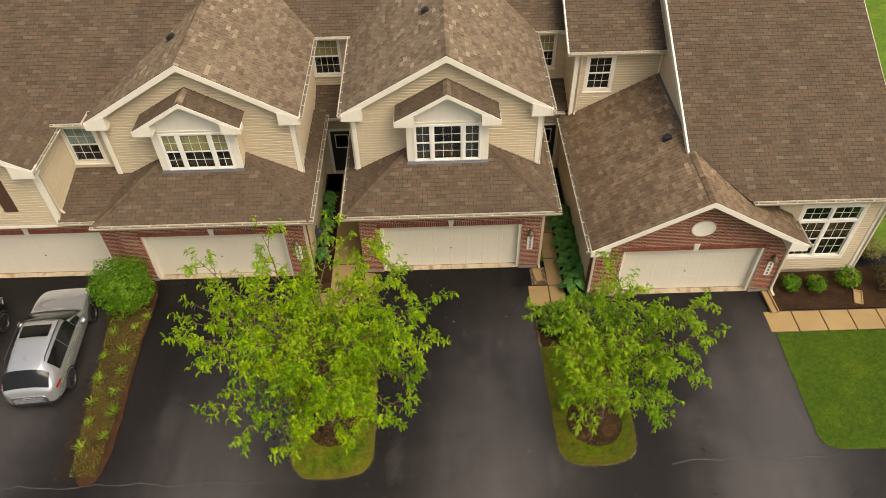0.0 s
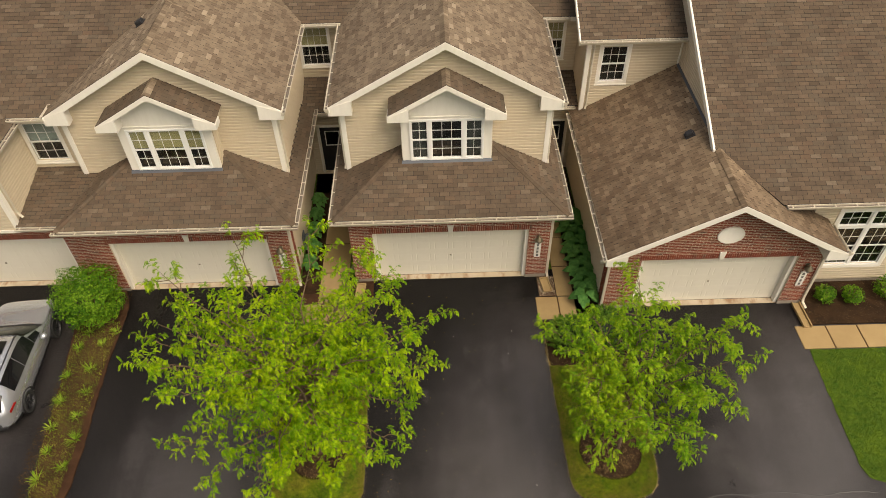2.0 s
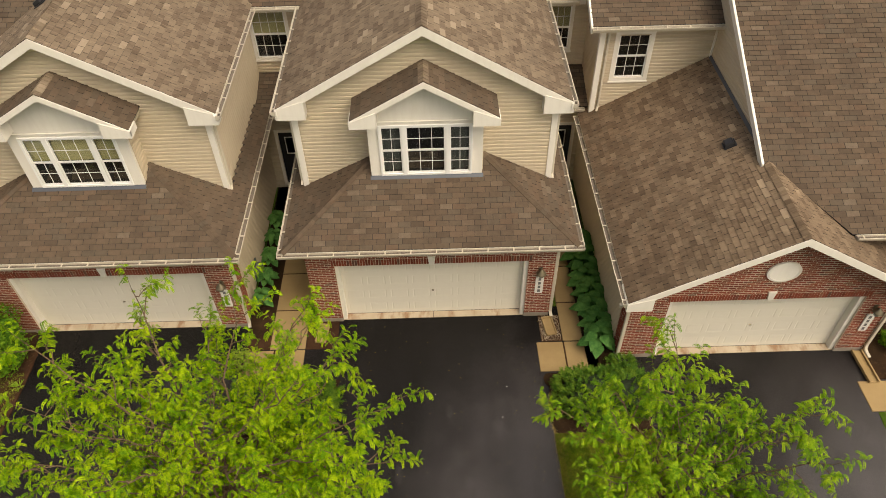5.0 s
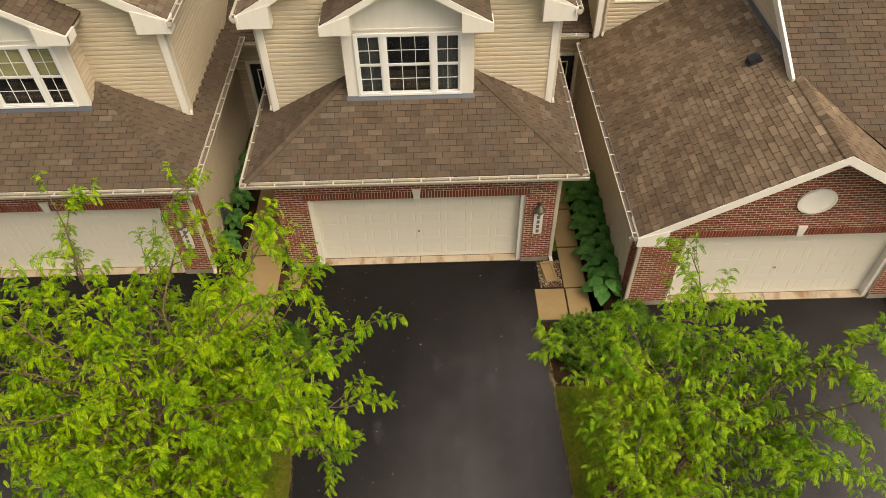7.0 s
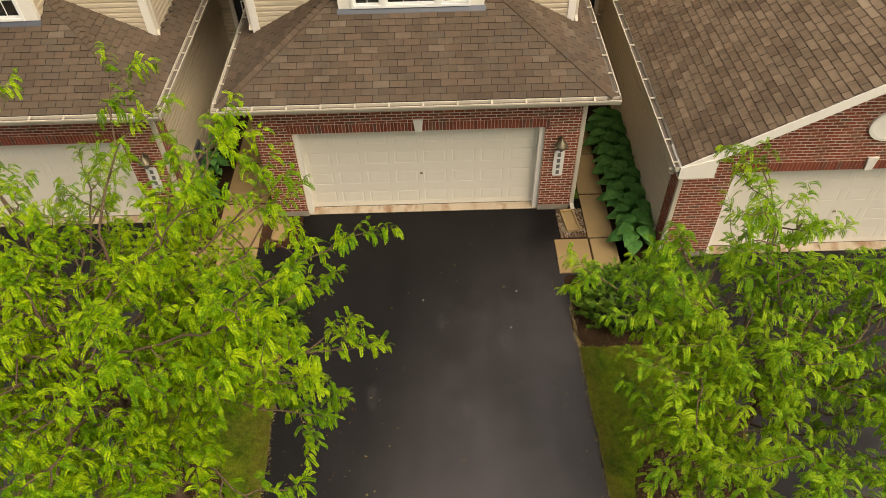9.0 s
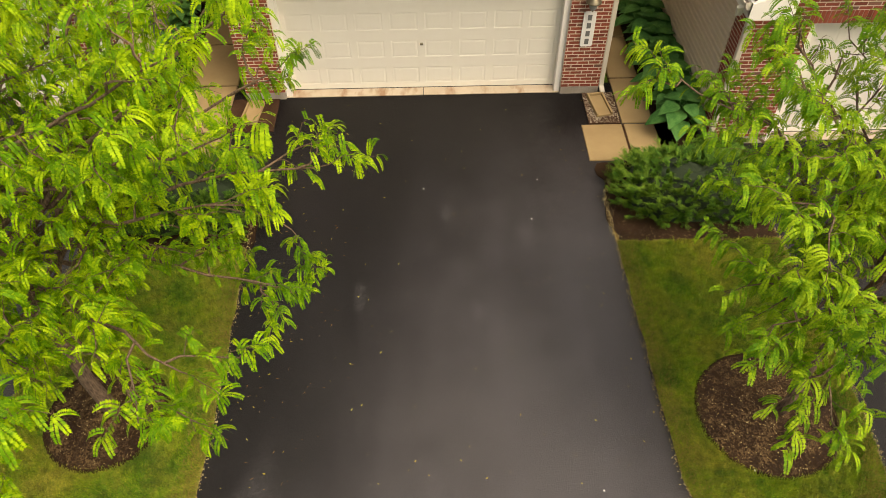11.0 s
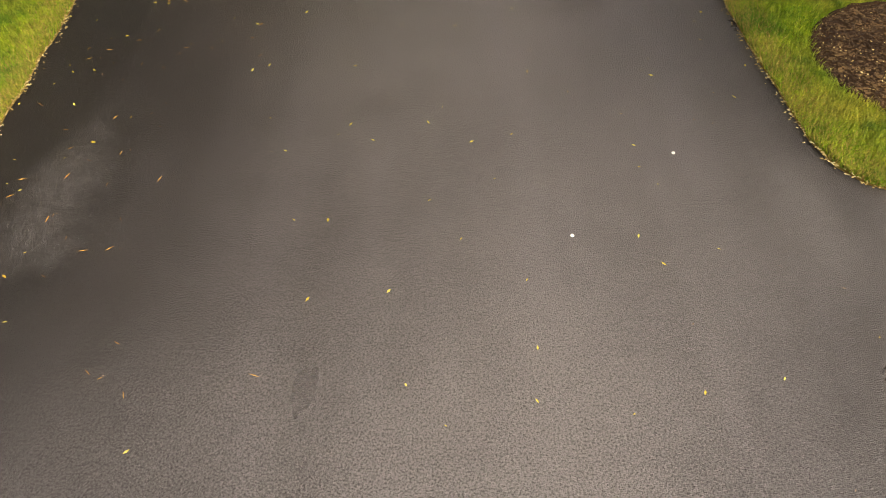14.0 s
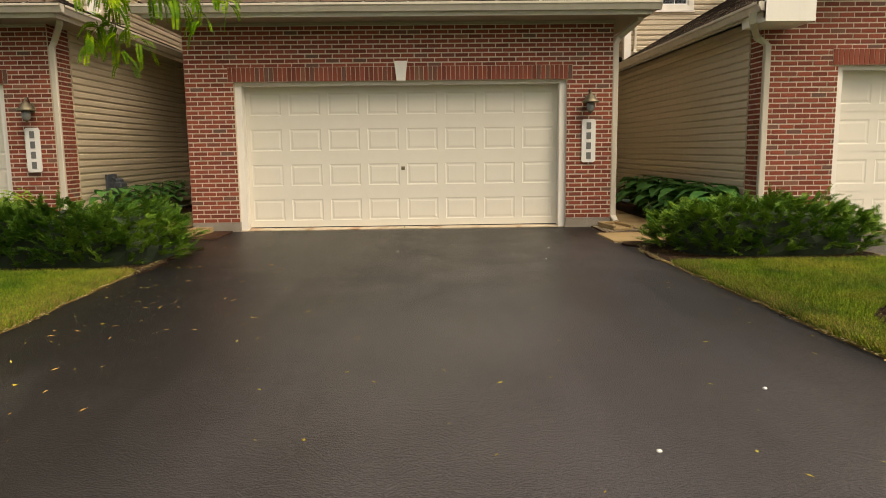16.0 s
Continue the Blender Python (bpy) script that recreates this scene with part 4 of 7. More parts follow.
def town_unit(ox, oy, label, seed, single=False, hip_left=True, blinds=(None, None), path_l=True):
    """A two-storey unit: brick garage, hipped lower roof, gabled upper front with a bay window."""
    h = thing("town_house", (ox, oy, 0), label, "house", "row of town houses")
    ux = ox - 0.05
    E, yf, yw, W, z0 = 3.6, oy - 0.5, oy + 1.78, 3.17, 3.28
    garage_front(ox, oy, -3.22, 3.19, h, seed, (-0.6, 3.2) if single else None)
    # side walls: a short brick return, then lapped boards
    for s, x in ((1, ox + 3.193), (-1, ox - 3.223)):
        pl = Plane((x, oy, 0), (0, s, 0), (0, 0, 1))
        if s > 0:
            bricks(pl, rect(0.012, 0.62, 0.14, 3.1), (), h, seed + 3)
            siding(pl, rect(0.62, 6.1, 0.14, 3.1), (), h)
        else:
            bricks(pl, rect(-0.62, -0.012, 0.14, 3.1), (), h, seed + 4)
            siding(pl, rect(-6.1, -0.62, 0.14, 3.1), (), h)
    # lower roof
    run = yw - yf
    rf = Plane((ox, yf, z0), (1, 0, 0), (0, 1, S_LOW))
    shingles(rf, [(-E, 0), (E, 0), (E - run, run * K_LOW), (run - E, run * K_LOW)], h, seed + 10, single)
    L = 6.1
    top = (E - W) * K_LOW
    rr = Plane((ox + E, yf, z0), (0, 1, 0), (-1, 0, S_LOW))
    shingles(rr, [(0, 0), (L, 0), (L, top), (run, top), (run, run * K_LOW)], h, seed + 11)
    rl = Plane((ox - E, yf + L, z0), (0, -1, 0), (1, 0, S_LOW))
    shingles(rl, [(0, 0), (L, 0), (L - run, run * K_LOW), (L - run, top), (0, top)], h, seed + 12)
    for s in (-1, 1):
        ridge_caps((ox + s * E, yf, z0), (ox + s * (E - run), yw, z0 + S_LOW * run), (0, -S_LOW, 1), (s * S_LOW, 0, 1), h, wide=0.10)
    part("fascia", Geo().box(ox - E + 0.02, ox + E - 0.02, yf + 0.0, yf + 0.03, z0 - 0.19, z0 - 0.012), TRIM, h)
    part("soffit", Geo().box(ox - E + 0.02, ox + E - 0.02, yf + 0.03, oy + 0.02, z0 - 0.19, z0 - 0.17), SOFFIT, h)
    part("frieze", Geo().box(ox - 3.23, ox + 3.2, oy - 0.025, oy - 0.001, z0 - 0.225, z0 - 0.19), SOFFIT, h)
    gutter((ox - E - 0.12, yf, z0 - 0.02), (ox + E + 0.12, yf, z0 - 0.02), (0, -1, 0), h)
    for s in (-1, 1):
        if s < 0 and not hip_left:
            continue
        xe = ox + s * E
        part("fascia", Geo().box(min(xe, xe - s * 0.03), max(xe, xe - s * 0.03), yf, yf + L, z0 - 0.19, z0 - 0.012), TRIM, h)
        xw = ox + (3.19 if s > 0 else -3.22)
        part("soffit", Geo().box(min(xw, xe - s * 0.03), max(xw, xe - s * 0.03), oy + 0.02, yf + L, z0 - 0.19, z0 - 0.17), SOFFIT, h)
        gutter((xe, yf, z0 - 0.02), (xe, yf + L, z0 - 0.02), (s, 0, 0), h)
    # downspout at the brick corner
    x = ox + 3.19
    bent([(x + 0.33, yf + 0.25, z0 - 0.13), (x + 0.32, yf + 0.27, z0 - 0.22), (x + 0.10, oy + 0.03, z0 - 0.42), (x + 0.05, oy + 0.03, z0 - 0.52), (x + 0.05, oy + 0.03, 0.30), (x + 0.05, oy + 0.01, 0.16), (x + 0.07, oy - 0.10, 0.08)], 0.085, 0.06, h)
    # upper walls
    pk, gh = 8.03, 3.48
    wt = pk - 0.13
    pu = Plane((ux, yw, 0), (1, 0, 0), (0, 0, 1))
    siding(pu, [(-W, 3.36), (W, 3.36), (W, wt - S_UP * W), (0, wt), (-W, wt - S_UP * W)], [(-1.30, 1.30, 3.36, 6.2)], h)
    for s in (-1, 1):
        pl = Plane((ux + s * W, yw, 0), (0, s, 0), (0, 0, 1))
        siding(pl, rect(0, 5.19, 3.36, 5.85) if s > 0 else rect(-5.19, 0, 3.36, 5.85), (), h)
        cx = ux + s * W
        g = Geo().box(min(cx - s * 0.10, cx + s * 0.046), max(cx - s * 0.10, cx + s * 0.046), yw - 0.046, yw, 3.36, 5.9)
        g.box(min(cx, cx + s * 0.046), max(cx, cx + s * 0.046), yw, yw + 0.10, 3.36, 5.9)
        part("corner_board", g, TRIM, h)
        bent([(cx + s * 0.10, yw + 0.14, 5.86), (cx + s * 0.085, yw + 0.06, 5.70), (cx + s * 0.085, yw + 0.05, 3.62), (cx + s * 0.09, yw - 0.05, 3.52)], 0.06, 0.07, h)
        eave_z = pk - S_UP * gh
        part("soffit", Geo().box(min(cx, ux + s * gh), max(cx, ux + s * gh), yw - 0.3, yw + 5.19, eave_z - 0.13, eave_z - 0.11), SOFFIT, h)
        xe = ux + s * gh
        part("fascia", Geo().box(min(xe, xe - s * 0.03), max(xe, xe - s * 0.03), yw - 0.36, yw + 4.83, eave_z - 0.17, eave_z - 0.012), TRIM, h)
        gutter((xe, yw - 0.36, eave_z - 0.02), (xe, yw + 4.75, eave_z - 0.02), (s, 0, 0), h)
    # upper roof
    ry = oy + 1.5
    ez = pk - S_UP * gh
    deep = 12.0
    shingles(Plane((ux + gh, ry, ez), (0, 1, 0), (-1, 0, S_UP)), rect(0, deep, 0, gh * K_UP), h, seed + 13, cover=SHINGLE_WORN)
    shingles(Plane((ux - gh, ry + deep, ez), (0, -1, 0), (1, 0, S_UP)), rect(0, deep, 0, gh * K_UP), h, seed + 14, cover=SHINGLE_WORN)
    ridge_caps((ux, ry, pk), (ux, ry + deep, pk), (S_UP, 0, 1), (-S_UP, 0, 1), h, material=SHINGLE_WORN)
    gable_front(ux, ry - 0.02, pk, gh, S_UP, 0.22, 0.68, h, yw)
    vx, vy = (0.62, 5.1) if single else (0.80, 4.0)
    roof_vent((ux - vx, oy + vy, pk - S_UP * vx + 0.01), (-S_UP, 0, 1), h)
    # bay window
    by, bh, bpk, bg = oy + 1.20, 1.37, 7.09, 1.70
    pb = Plane((ux, by, 0), (1, 0, 0), (0, 0, 1))
    holes = [(a, b, 4.27, 5.66) for a, b in ((-1.07, -0.57), (-0.47, 0.47), (0.57, 1.07))]
    bay = solid_wall("bay", pb, [(-bh, 3.95), (bh, 3.95), (bh, 6.09), (0, bpk - 0.16), (-bh, 6.09)], holes, 0.1, TRIM, h, "cream bay with a three-part window")
    part("bay_panel", pb.slab(Geo(), rect(-bh - 0.01, bh + 0.01, 5.78, 5.82), 0.0, 0.03, True), TRIM, bay)
    for s in (-1, 1):
        pl = Plane((ux + s * bh, by, 0), (0, s, 0), (0, 0, 1))
        siding(pl, rect(0.09, yw - by, 3.8, 6.1) if s > 0 else rect(-(yw - by), -0.09, 3.8, 6.1), (), h)
    for (a, b, c, d), n in zip(holes, (2, 3, 2)):
        window(pb, a, b, c, d, h, n, 2, 0.05, blinds[0] if blinds[0] != "side" else ("curtain" if n == 2 else None), 2, blinds[1] if blinds[1] != "side" else ("curtain" if n == 2 else None), False)
    zr = z0 + S_LOW * (by - yf)
    x0, x1, drop = ux - bh - 0.03, ux + bh + 0.03, S_LOW * 0.11
    part("flashing", Geo().hexa([(x0, by - 0.075, zr - drop), (x1, by - 0.075, zr - drop), (x1, by - 0.002, zr), (x0, by - 0.002, zr), (x0, by - 0.075, zr - drop + 0.03), (x1, by - 0.075, zr - drop + 0.03), (x1, by - 0.002, zr + 0.045), (x0, by - 0.002, zr + 0.045)]), FLASHING, h)
    byf = oy + 0.82
    bez = bpk - S_UP * bg
    shingles(Plane((ux + bg, byf, bez), (0, 1, 0), (-1, 0, S_UP)), rect(0, yw - byf, 0, bg * K_UP), h, seed + 15, thick=0.06)
    shingles(Plane((ux - bg, yw, bez), (0, -1, 0), (1, 0, S_UP)), rect(0, yw - byf, 0, bg * K_UP), h, seed + 16, thick=0.06)
    ridge_caps((ux, byf, bpk), (ux, yw, bpk), (S_UP, 0, 1), (-S_UP, 0, 1), h, material=SHINGLE_WORN)
    gable_front(ux, byf - 0.02, bpk, bg, S_UP, 0.15, 0.60, h, by)
    for s in (-1, 1):
        part("soffit", Geo().box(ux + min(s * bh, s * bg), ux + max(s * bh, s * bg), byf, yw, bez - 0.10, bez - 0.08), SOFFIT, h)
    return h


def entry_gap(h, x0, x1, eave_y, wall_y, win, door, seed, roof_x=None):
    """The recessed entry between two units: low roof, entry wall with a door, upper wall with a window, and the roof over it."""
    pw = Plane((0, wall_y, 0), (1, 0, 0), (0, 0, 1))
    s = 0.33
    siding(pw, rect(x0 - 1.2, x1 + 1.2, 3.0, 5.84), [win], h)
    window(pw, *win, h, 4, 2, 0.08, "blind", 2, None)
    yl = wall_y - 1.57
    k = math.sqrt(1 + s * s)
    shingles(Plane((0, yl, 3.18), (1, 0, 0), (0, 1, s)), rect(x0 - 0.6, x1 + 0.6, 0, 1.57 * k), h, seed)
    gutter((x0, yl, 3.16), (x1, yl, 3.16), (0, -1, 0), h)
    part("fascia", Geo().box(x0, x1, yl, yl + 0.03, 3.0, 3.16), TRIM, h)
    pe = Plane((0, yl + 0.4, 0), (1, 0, 0), (0, 0, 1))
    siding(pe, rect(x0 - 0.9, x1 + 0.9, 0.0, 3.0), [(door[0], door[1], 0.15, 2.25)], h)
    g = Geo()
    for q in (rect(door[0] - 0.1, door[0], 0.1, 2.35), rect(door[1], door[1] + 0.1, 0.1, 2.35), rect(door[0], door[1], 2.25, 2.35)):
        pe.slab(g, q, -0.1, 0.035, True)
    part("door_surround", g, TRIM, h)
    d = part("entry_door", pe.slab(Geo(), rect(door[0], door[1], 0.15, 2.25), -0.1, -0.05, True), BLACK, h, "dark front door with a small glazed light")
    part("pane", pe.slab(Geo(), rect(door[0] + 0.2, door[1] - 0.2, 1.4, 2.0), -0.05, -0.04, True), GLASS, d)
    g = Geo()
    for q in (rect(door[0] + 0.17, door[0] + 0.2, 1.37, 2.03), rect(door[1] - 0.2, door[1] - 0.17, 1.37, 2.03), rect(door[0] + 0.2, door[1] - 0.2, 1.37, 1.4), rect(door[0] + 0.2, door[1] - 0.2, 2.0, 2.03)):
        pe.slab(g, q, -0.05, -0.03, True)
    part("muntin_grid", g, SASH, d)


unit_c = town_unit(0.0, 0.0, "beige siding town house with red brick garage and bay window", 100, True, True, ("side", "side"))
unit_l = town_unit(-8.33, -0.10, "beige town house with red brick garage and blinds in bay", 200, False, False, ("blind", None))
entry_gap(unit_c, -4.75, -3.55, 5.5, 6.97, (-5.12, -4.12, 4.19, 5.73), (-4.75, -3.85), 400)


def main_roof(h, x0, x1, y, z, s, depth, seed):
    shingles(Plane((0, y, z), (1, 0, 0), (0, 1, s)), rect(x0, x1, 0, depth * math.sqrt(1 + s * s)), h, seed)
    part("fascia", Geo().box(x0, x1, y + 0.0, y + 0.03, z - 0.18, z - 0.012), TRIM, h)
    part("soffit", Geo().box(x0, x1, y + 0.03, y + 0.36, z - 0.18, z - 0.16), SOFFIT, h)


main_roof(unit_c, -8.3, 4.6, 6.62, 6.0, 0.5, 7.0, 410)
gutter((-4.96, 6.62, 5.98), (-3.52, 6.62, 5.98), (0, -1, 0), unit_c)

# the stretch between the second and the third unit: low roof, wall with a window, roof above
pw = Plane((0, 2.0, 0), (1, 0, 0), (0, 0, 1))
WIN2 = (-13.02, -12.05, 4.02, 5.42)
siding(pw, rect(-13.4, -11.0, 3.4, 5.9), [WIN2], unit_l)
window(pw, *WIN2, unit_l, 3, 2, 0.11, "shade", 2, None)
SC = 0.21
shingles(Plane((0, -0.32, 3.26), (1, 0, 0), (0, 1, SC)), [(-13.2, 0), (-11.9, 0), (-10.95, 2.32 * 1.02), (-13.2, 2.32 * 1.02)], unit_l, 420)
gutter((-13.2, -0.32, 3.25), (-11.95, -0.32, 3.25), (0, -1, 0), unit_l)
part("fascia", Geo().box(-13.2, -11.9, -0.32, -0.29, 3.09, 3.25), TRIM, unit_l)
main_roof(unit_l, -17.5, -8.3, 1.72, 5.80, 0.577, 8.5, 430)
gutter((-13.15, 1.72, 5.78), (-11.9, 1.72, 5.78), (0, -1, 0), unit_l)

# the sealed crack across the lane
SEAL = mat_plain("crack_seal", (0.06, 0.058, 0.056), 0.6, vary=0.3, scale=20)


def crack(x0, x1, y, seed):
    g = Geo()
    n = int((x1 - x0) / 0.12)
    pts = []
    for i in range(n + 1):
        x = x0 + (x1 - x0) * i / n
        yy = y + 0.26 * noise.noise((x * 0.9, seed, 0)) + 0.05 * noise.noise((x * 4, seed, 2))
        w = 0.016 + 0.012 * noise.noise((x * 2, seed, 5))
        pts.append((x, yy, w))
    g.add([(x, yy - w, 0.001) for x, yy, w in pts] + [(x, yy, 0.006) for x, yy, w in pts] + [(x, yy + w, 0.001) for x, yy, w in pts], [(k * (n + 1) + i, k * (n + 1) + i + 1, (k + 1) * (n + 1) + i + 1, (k + 1) * (n + 1) + i) for k in range(2) for i in range(n)])
    part("crack_seal", g, SEAL, road)


crack(-16, -5.5, -8.18, 1)
crack(6.2, 10.95, -7.95, 2)

# far left unit, only its right part comes into view
unit_f = thing("town_house", (-16.0, 0.2, 0), "beige siding town house with brown shutters over a brick garage", "house", "row of town houses")
garage_front(-14.85, 0.22, -3.4, 3.35, unit_f, 300, None, 3.1)
pu = Plane((-16.7, -0.2, 0), (1, 0, 0), (0, 0, 1))
siding(pu, [(-3.5, 3.05), (3.5, 3.05), (3.5, 5.62), (0, 5.62 + 3.5 * S_UP), (-3.5, 5.62)], (), unit_f)
siding(Plane((-13.2, -0.2, 0), (0, 1, 0), (0, 0, 1)), rect(0, 3.0, 3.05, 5.7), (), unit_f)
part("corner_board", Geo().box(-13.30, -13.154, -0.246, -0.2, 3.05, 5.6).box(-13.2, -13.154, -0.2, -0.1, 3.05, 5.6), TRIM, unit_f)
part("band_board", Geo().box(-20.2, -13.19, -0.24, 0.2, 2.96, 3.06), TRIM, unit_f)
PKF = 5.66 + 3.72 * S_UP
shingles(Plane((-16.7 + 3.72, -0.55, 5.66), (0, 1, 0), (-1, 0, S_UP)), rect(0, 10, 0, 3.72 * K_UP), unit_f, 310)
shingles(Plane((-16.7 - 3.72, 9.45, 5.66), (0, -1, 0), (1, 0, S_UP)), rect(0, 10, 0, 3.72 * K_UP), unit_f, 311)
gable_front(-16.7, -0.57, PKF, 3.72, S_UP, 0.22, 0.7, unit_f, -0.2)
gutter((-12.98, -0.55, 5.64), (-12.98, 1.9, 5.64), (1, 0, 0), unit_f)
part("soffit", Geo().box(-13.2, -12.98, -0.55, 2.0, 5.5, 5.52), SOFFIT, unit_f)
bent([(-12.92, -0.1, 5.5), (-13.14, 0.0, 5.2), (-13.14, 0.0, 3.6), (-13.0, -0.05, 3.42)], 0.06, 0.07, unit_f)
part("shutter", pu.slab(Geo(), rect(1.92, 2.36, 3.72, 5.05), 0.02, 0.05, True), SHUTTER, unit_f, "brown window shutter")

# right unit: gabled brick garage in front of a long sloping roof
RX, RY = 8.17, -1.5
unit_r = thing("town_house", (RX, RY, 0), "beige siding town house with gabled brick garage and large front window", "house", "row of town houses")
GX, RPK, RH, RS = 8.00, 4.92, 3.50, 0.560
RK = math.sqrt(1 + RS * RS)
garage_front(RX, RY, -3.40, 3.13, unit_r, 500, None, half=2.40, gable=(GX - RX, RPK - 0.17 - RS * 3.27, RPK - 0.17))
REZ = RPK - RS * RH
RYF = RY - 0.62
for s in (-1, 1):
    x = RX + (3.133 if s > 0 else -3.403)
    pl = Plane((x, RY, 0), (0, s, 0), (0, 0, 1))
    if s > 0:
        siding(pl, rect(0.012, 0.95, 0.1, 2.85), (), unit_r)
    else:
        bricks(pl, rect(-0.35, -0.012, 0.14, 2.86), (), unit_r, 520)
        siding(pl, rect(-7.4, -0.35, 0.1, 2.86), (), unit_r)
shingles(Plane((GX + RH, RYF, REZ), (0, 1, 0), (-1, 0, RS)), rect(0, 4.2, 0, RH * RK), unit_r, 510, cover=SHINGLE_LOW)
shingles(Plane((GX - RH, RYF + 7.9, REZ), (0, -1, 0), (1, 0, RS)), rect(0, 7.9, 0, RH * RK), unit_r, 511, cover=SHINGLE_LOW)
ridge_caps((GX, RYF, RPK), (GX, 0.48, RPK), (RS, 0, 1), (-RS, 0, 1), unit_r, material=SHINGLE_LOW)
gable_front(GX, RYF - 0.02, RPK, RH, RS, 0.20, 0.58, unit_r, RY, 0.95, 0.0)
for s in (-1, 1):
    xe = GX + s * RH
    ye = RYF + 7.4 if s < 0 else RYF + 1.2
    gutter((xe, RYF, REZ - 0.02), (xe, ye, REZ - 0.02), (s, 0, 0), unit_r)
    part("fascia", Geo().box(min(xe, xe - s * 0.03), max(xe, xe - s * 0.03), RYF, ye, REZ - 0.18, REZ - 0.012), TRIM, unit_r)
    xw = RX + (3.13 if s > 0 else -3.40)
    part("soffit", Geo().box(min(xe, xw), max(xe, xw), RYF + 0.3, ye, REZ - 0.18, REZ - 0.16), SOFFIT, unit_r)
x = RX - 3.40
bent([(x - 0.40, RYF + 0.1, REZ - 0.13), (x - 0.39, RYF + 0.12, REZ - 0.24), (x - 0.12, RY - 0.05, REZ - 0.36), (x + 0.02, RY - 0.06, REZ - 0.46), (x + 0.02, RY - 0.06, 0.28), (x + 0.02, RY - 0.08, 0.14), (x - 0.0, RY - 0.2, 0.07)], 0.085, 0.06, unit_r)
x = RX + 3.13
bent([(x + 0.45, RYF + 0.12, REZ - 0.13), (x + 0.40, RYF + 0.14, REZ - 0.24), (x + 0.1, RY - 0.03, REZ - 0.40), (x + 0.04, RY - 0.05, REZ - 0.5), (x + 0.04, RY - 0.05, 0.28), (x + 0.05, RY - 0.1, 0.14), (x + 0.09, RY - 0.3, 0.08)], 0.085, 0.06, unit_r)
# round gable vent
pf = Plane((RX, RY, 0), (1, 0, 0), (0, 0, 1))
vent = part("gable_vent", Geo().add([pf.at(0.03 + 0.40 * math.cos(a) * r, 3.24 + 0.33 * math.sin(a) * r, n) for r, n in ((1.0, 0.0), (1.0, 0.05), (0.86, 0.05), (0.86, 0.02)) for a in (2 * math.pi * k / 40 for k in range(40))], [(i * 40 + k, i * 40 + (k + 1) % 40, (i + 1) * 40 + (k + 1) % 40, (i + 1) * 40 + k) for i in range(3) for k in range(40)] + [tuple(range(120, 160))]), TRIM, unit_r, "oval cream louvred gable vent")
for i in range(9):
    v = -0.25 + i * 0.0625
    hw = 0.40 * 0.85 * math.sqrt(max(0.05, 1 - (v / 0.29) ** 2))
    part("slat", pf.slab(Geo(), rect(0.03 - hw, 0.03 + hw, 3.24 + v - 0.028, 3.24 + v + 0.03), 0.02, (0.045, 0.045, 0.024, 0.024)), TRIM, vent)
# long main roof and its walls
MS = 0.50
MK = math.sqrt(1 + MS * MS)
MY, MZ = -1.20, 4.08
rm = Plane((0, MY, MZ), (1, 0, 0), (0, 1, MS))
MX0, MX1 = 7.84, 14.85
shingles(rm, [(9.6, 0), (MX1, 0), (MX1, 14 * MK), (MX0, 14 * MK), (MX0, 1.60 * MK), (8.0, 1.60 * MK)], unit_r, 530)
gutter((9.7, MY, MZ - 0.02), (MX1, MY, MZ - 0.02), (0, -1, 0), unit_r)
part("fascia", Geo().box(9.7, MX1, MY, MY + 0.03, MZ - 0.18, MZ - 0.012), TRIM, unit_r)
part("soffit", Geo().box(9.7, MX1, MY + 0.03, -0.65, MZ - 0.18, MZ - 0.16), SOFFIT, unit_r)
rake((MX0 - 0.03, 0.38, MZ + MS * 1.58 + 0.04), (MX0 - 0.03, 12.80, MZ + MS * 14 + 0.04), 0.06, 0.20, unit_r, out=(-1, 0, 0))
rake((MX1 + 0.02, -1.17, MZ + 0.01), (MX1 + 0.02, 12.80, MZ + MS * 14 + 0.01), 0.05, 0.20, unit_r, out=(1, 0, 0))
pw = Plane((0, -0.65, 0), (1, 0, 0), (0, 0, 1))
BIG = (11.93, 13.85, 0.92, 3.22)
siding(pw, rect(11.0, 14.55, 0.18, 3.92), [BIG], unit_r)
part("plinth", pw.slab(Geo(), rect(11.2, 14.55, -0.1, 0.18), -0.2, -0.01, True), FOUNDATION, unit_r)
for a, b in ((BIG[0], 12.84), (12.94, BIG[1])):
    window(pw, a, b, BIG[2], 2.54, unit_r, 3, 2, 0.05, None, 2, None, False)
    window(pw, a, b, 2.64, BIG[3], unit_r, 3, 2, 0.05, None, 1, None, False)
g = Geo()
for q in (rect(BIG[0] - 0.16, BIG[0] - 0.05, BIG[2] - 0.16, BIG[3] + 0.16), rect(BIG[1] + 0.05, BIG[1] + 0.16, BIG[2] - 0.16, BIG[3] + 0.16), rect(BIG[0] - 0.05, BIG[1] + 0.05, BIG[3] + 0.05, BIG[3] + 0.16), rect(BIG[0] - 0.05, BIG[1] + 0.05, BIG[2] - 0.16, BIG[2] - 0.05)):
    pw.slab(g, q, -0.02, 0.045, True)
pw.slab(g, rect(BIG[0] - 0.05, BIG[1] + 0.05, 2.545, 2.635), -0.05, 0.03, True)
pw.slab(g, rect(12.842, 12.938, BIG[2] - 0.05, BIG[3] + 0.05), -0.05, 0.033, True)
part("window_casing", g, TRIM, unit_r, "wide cream casing of the large front window")
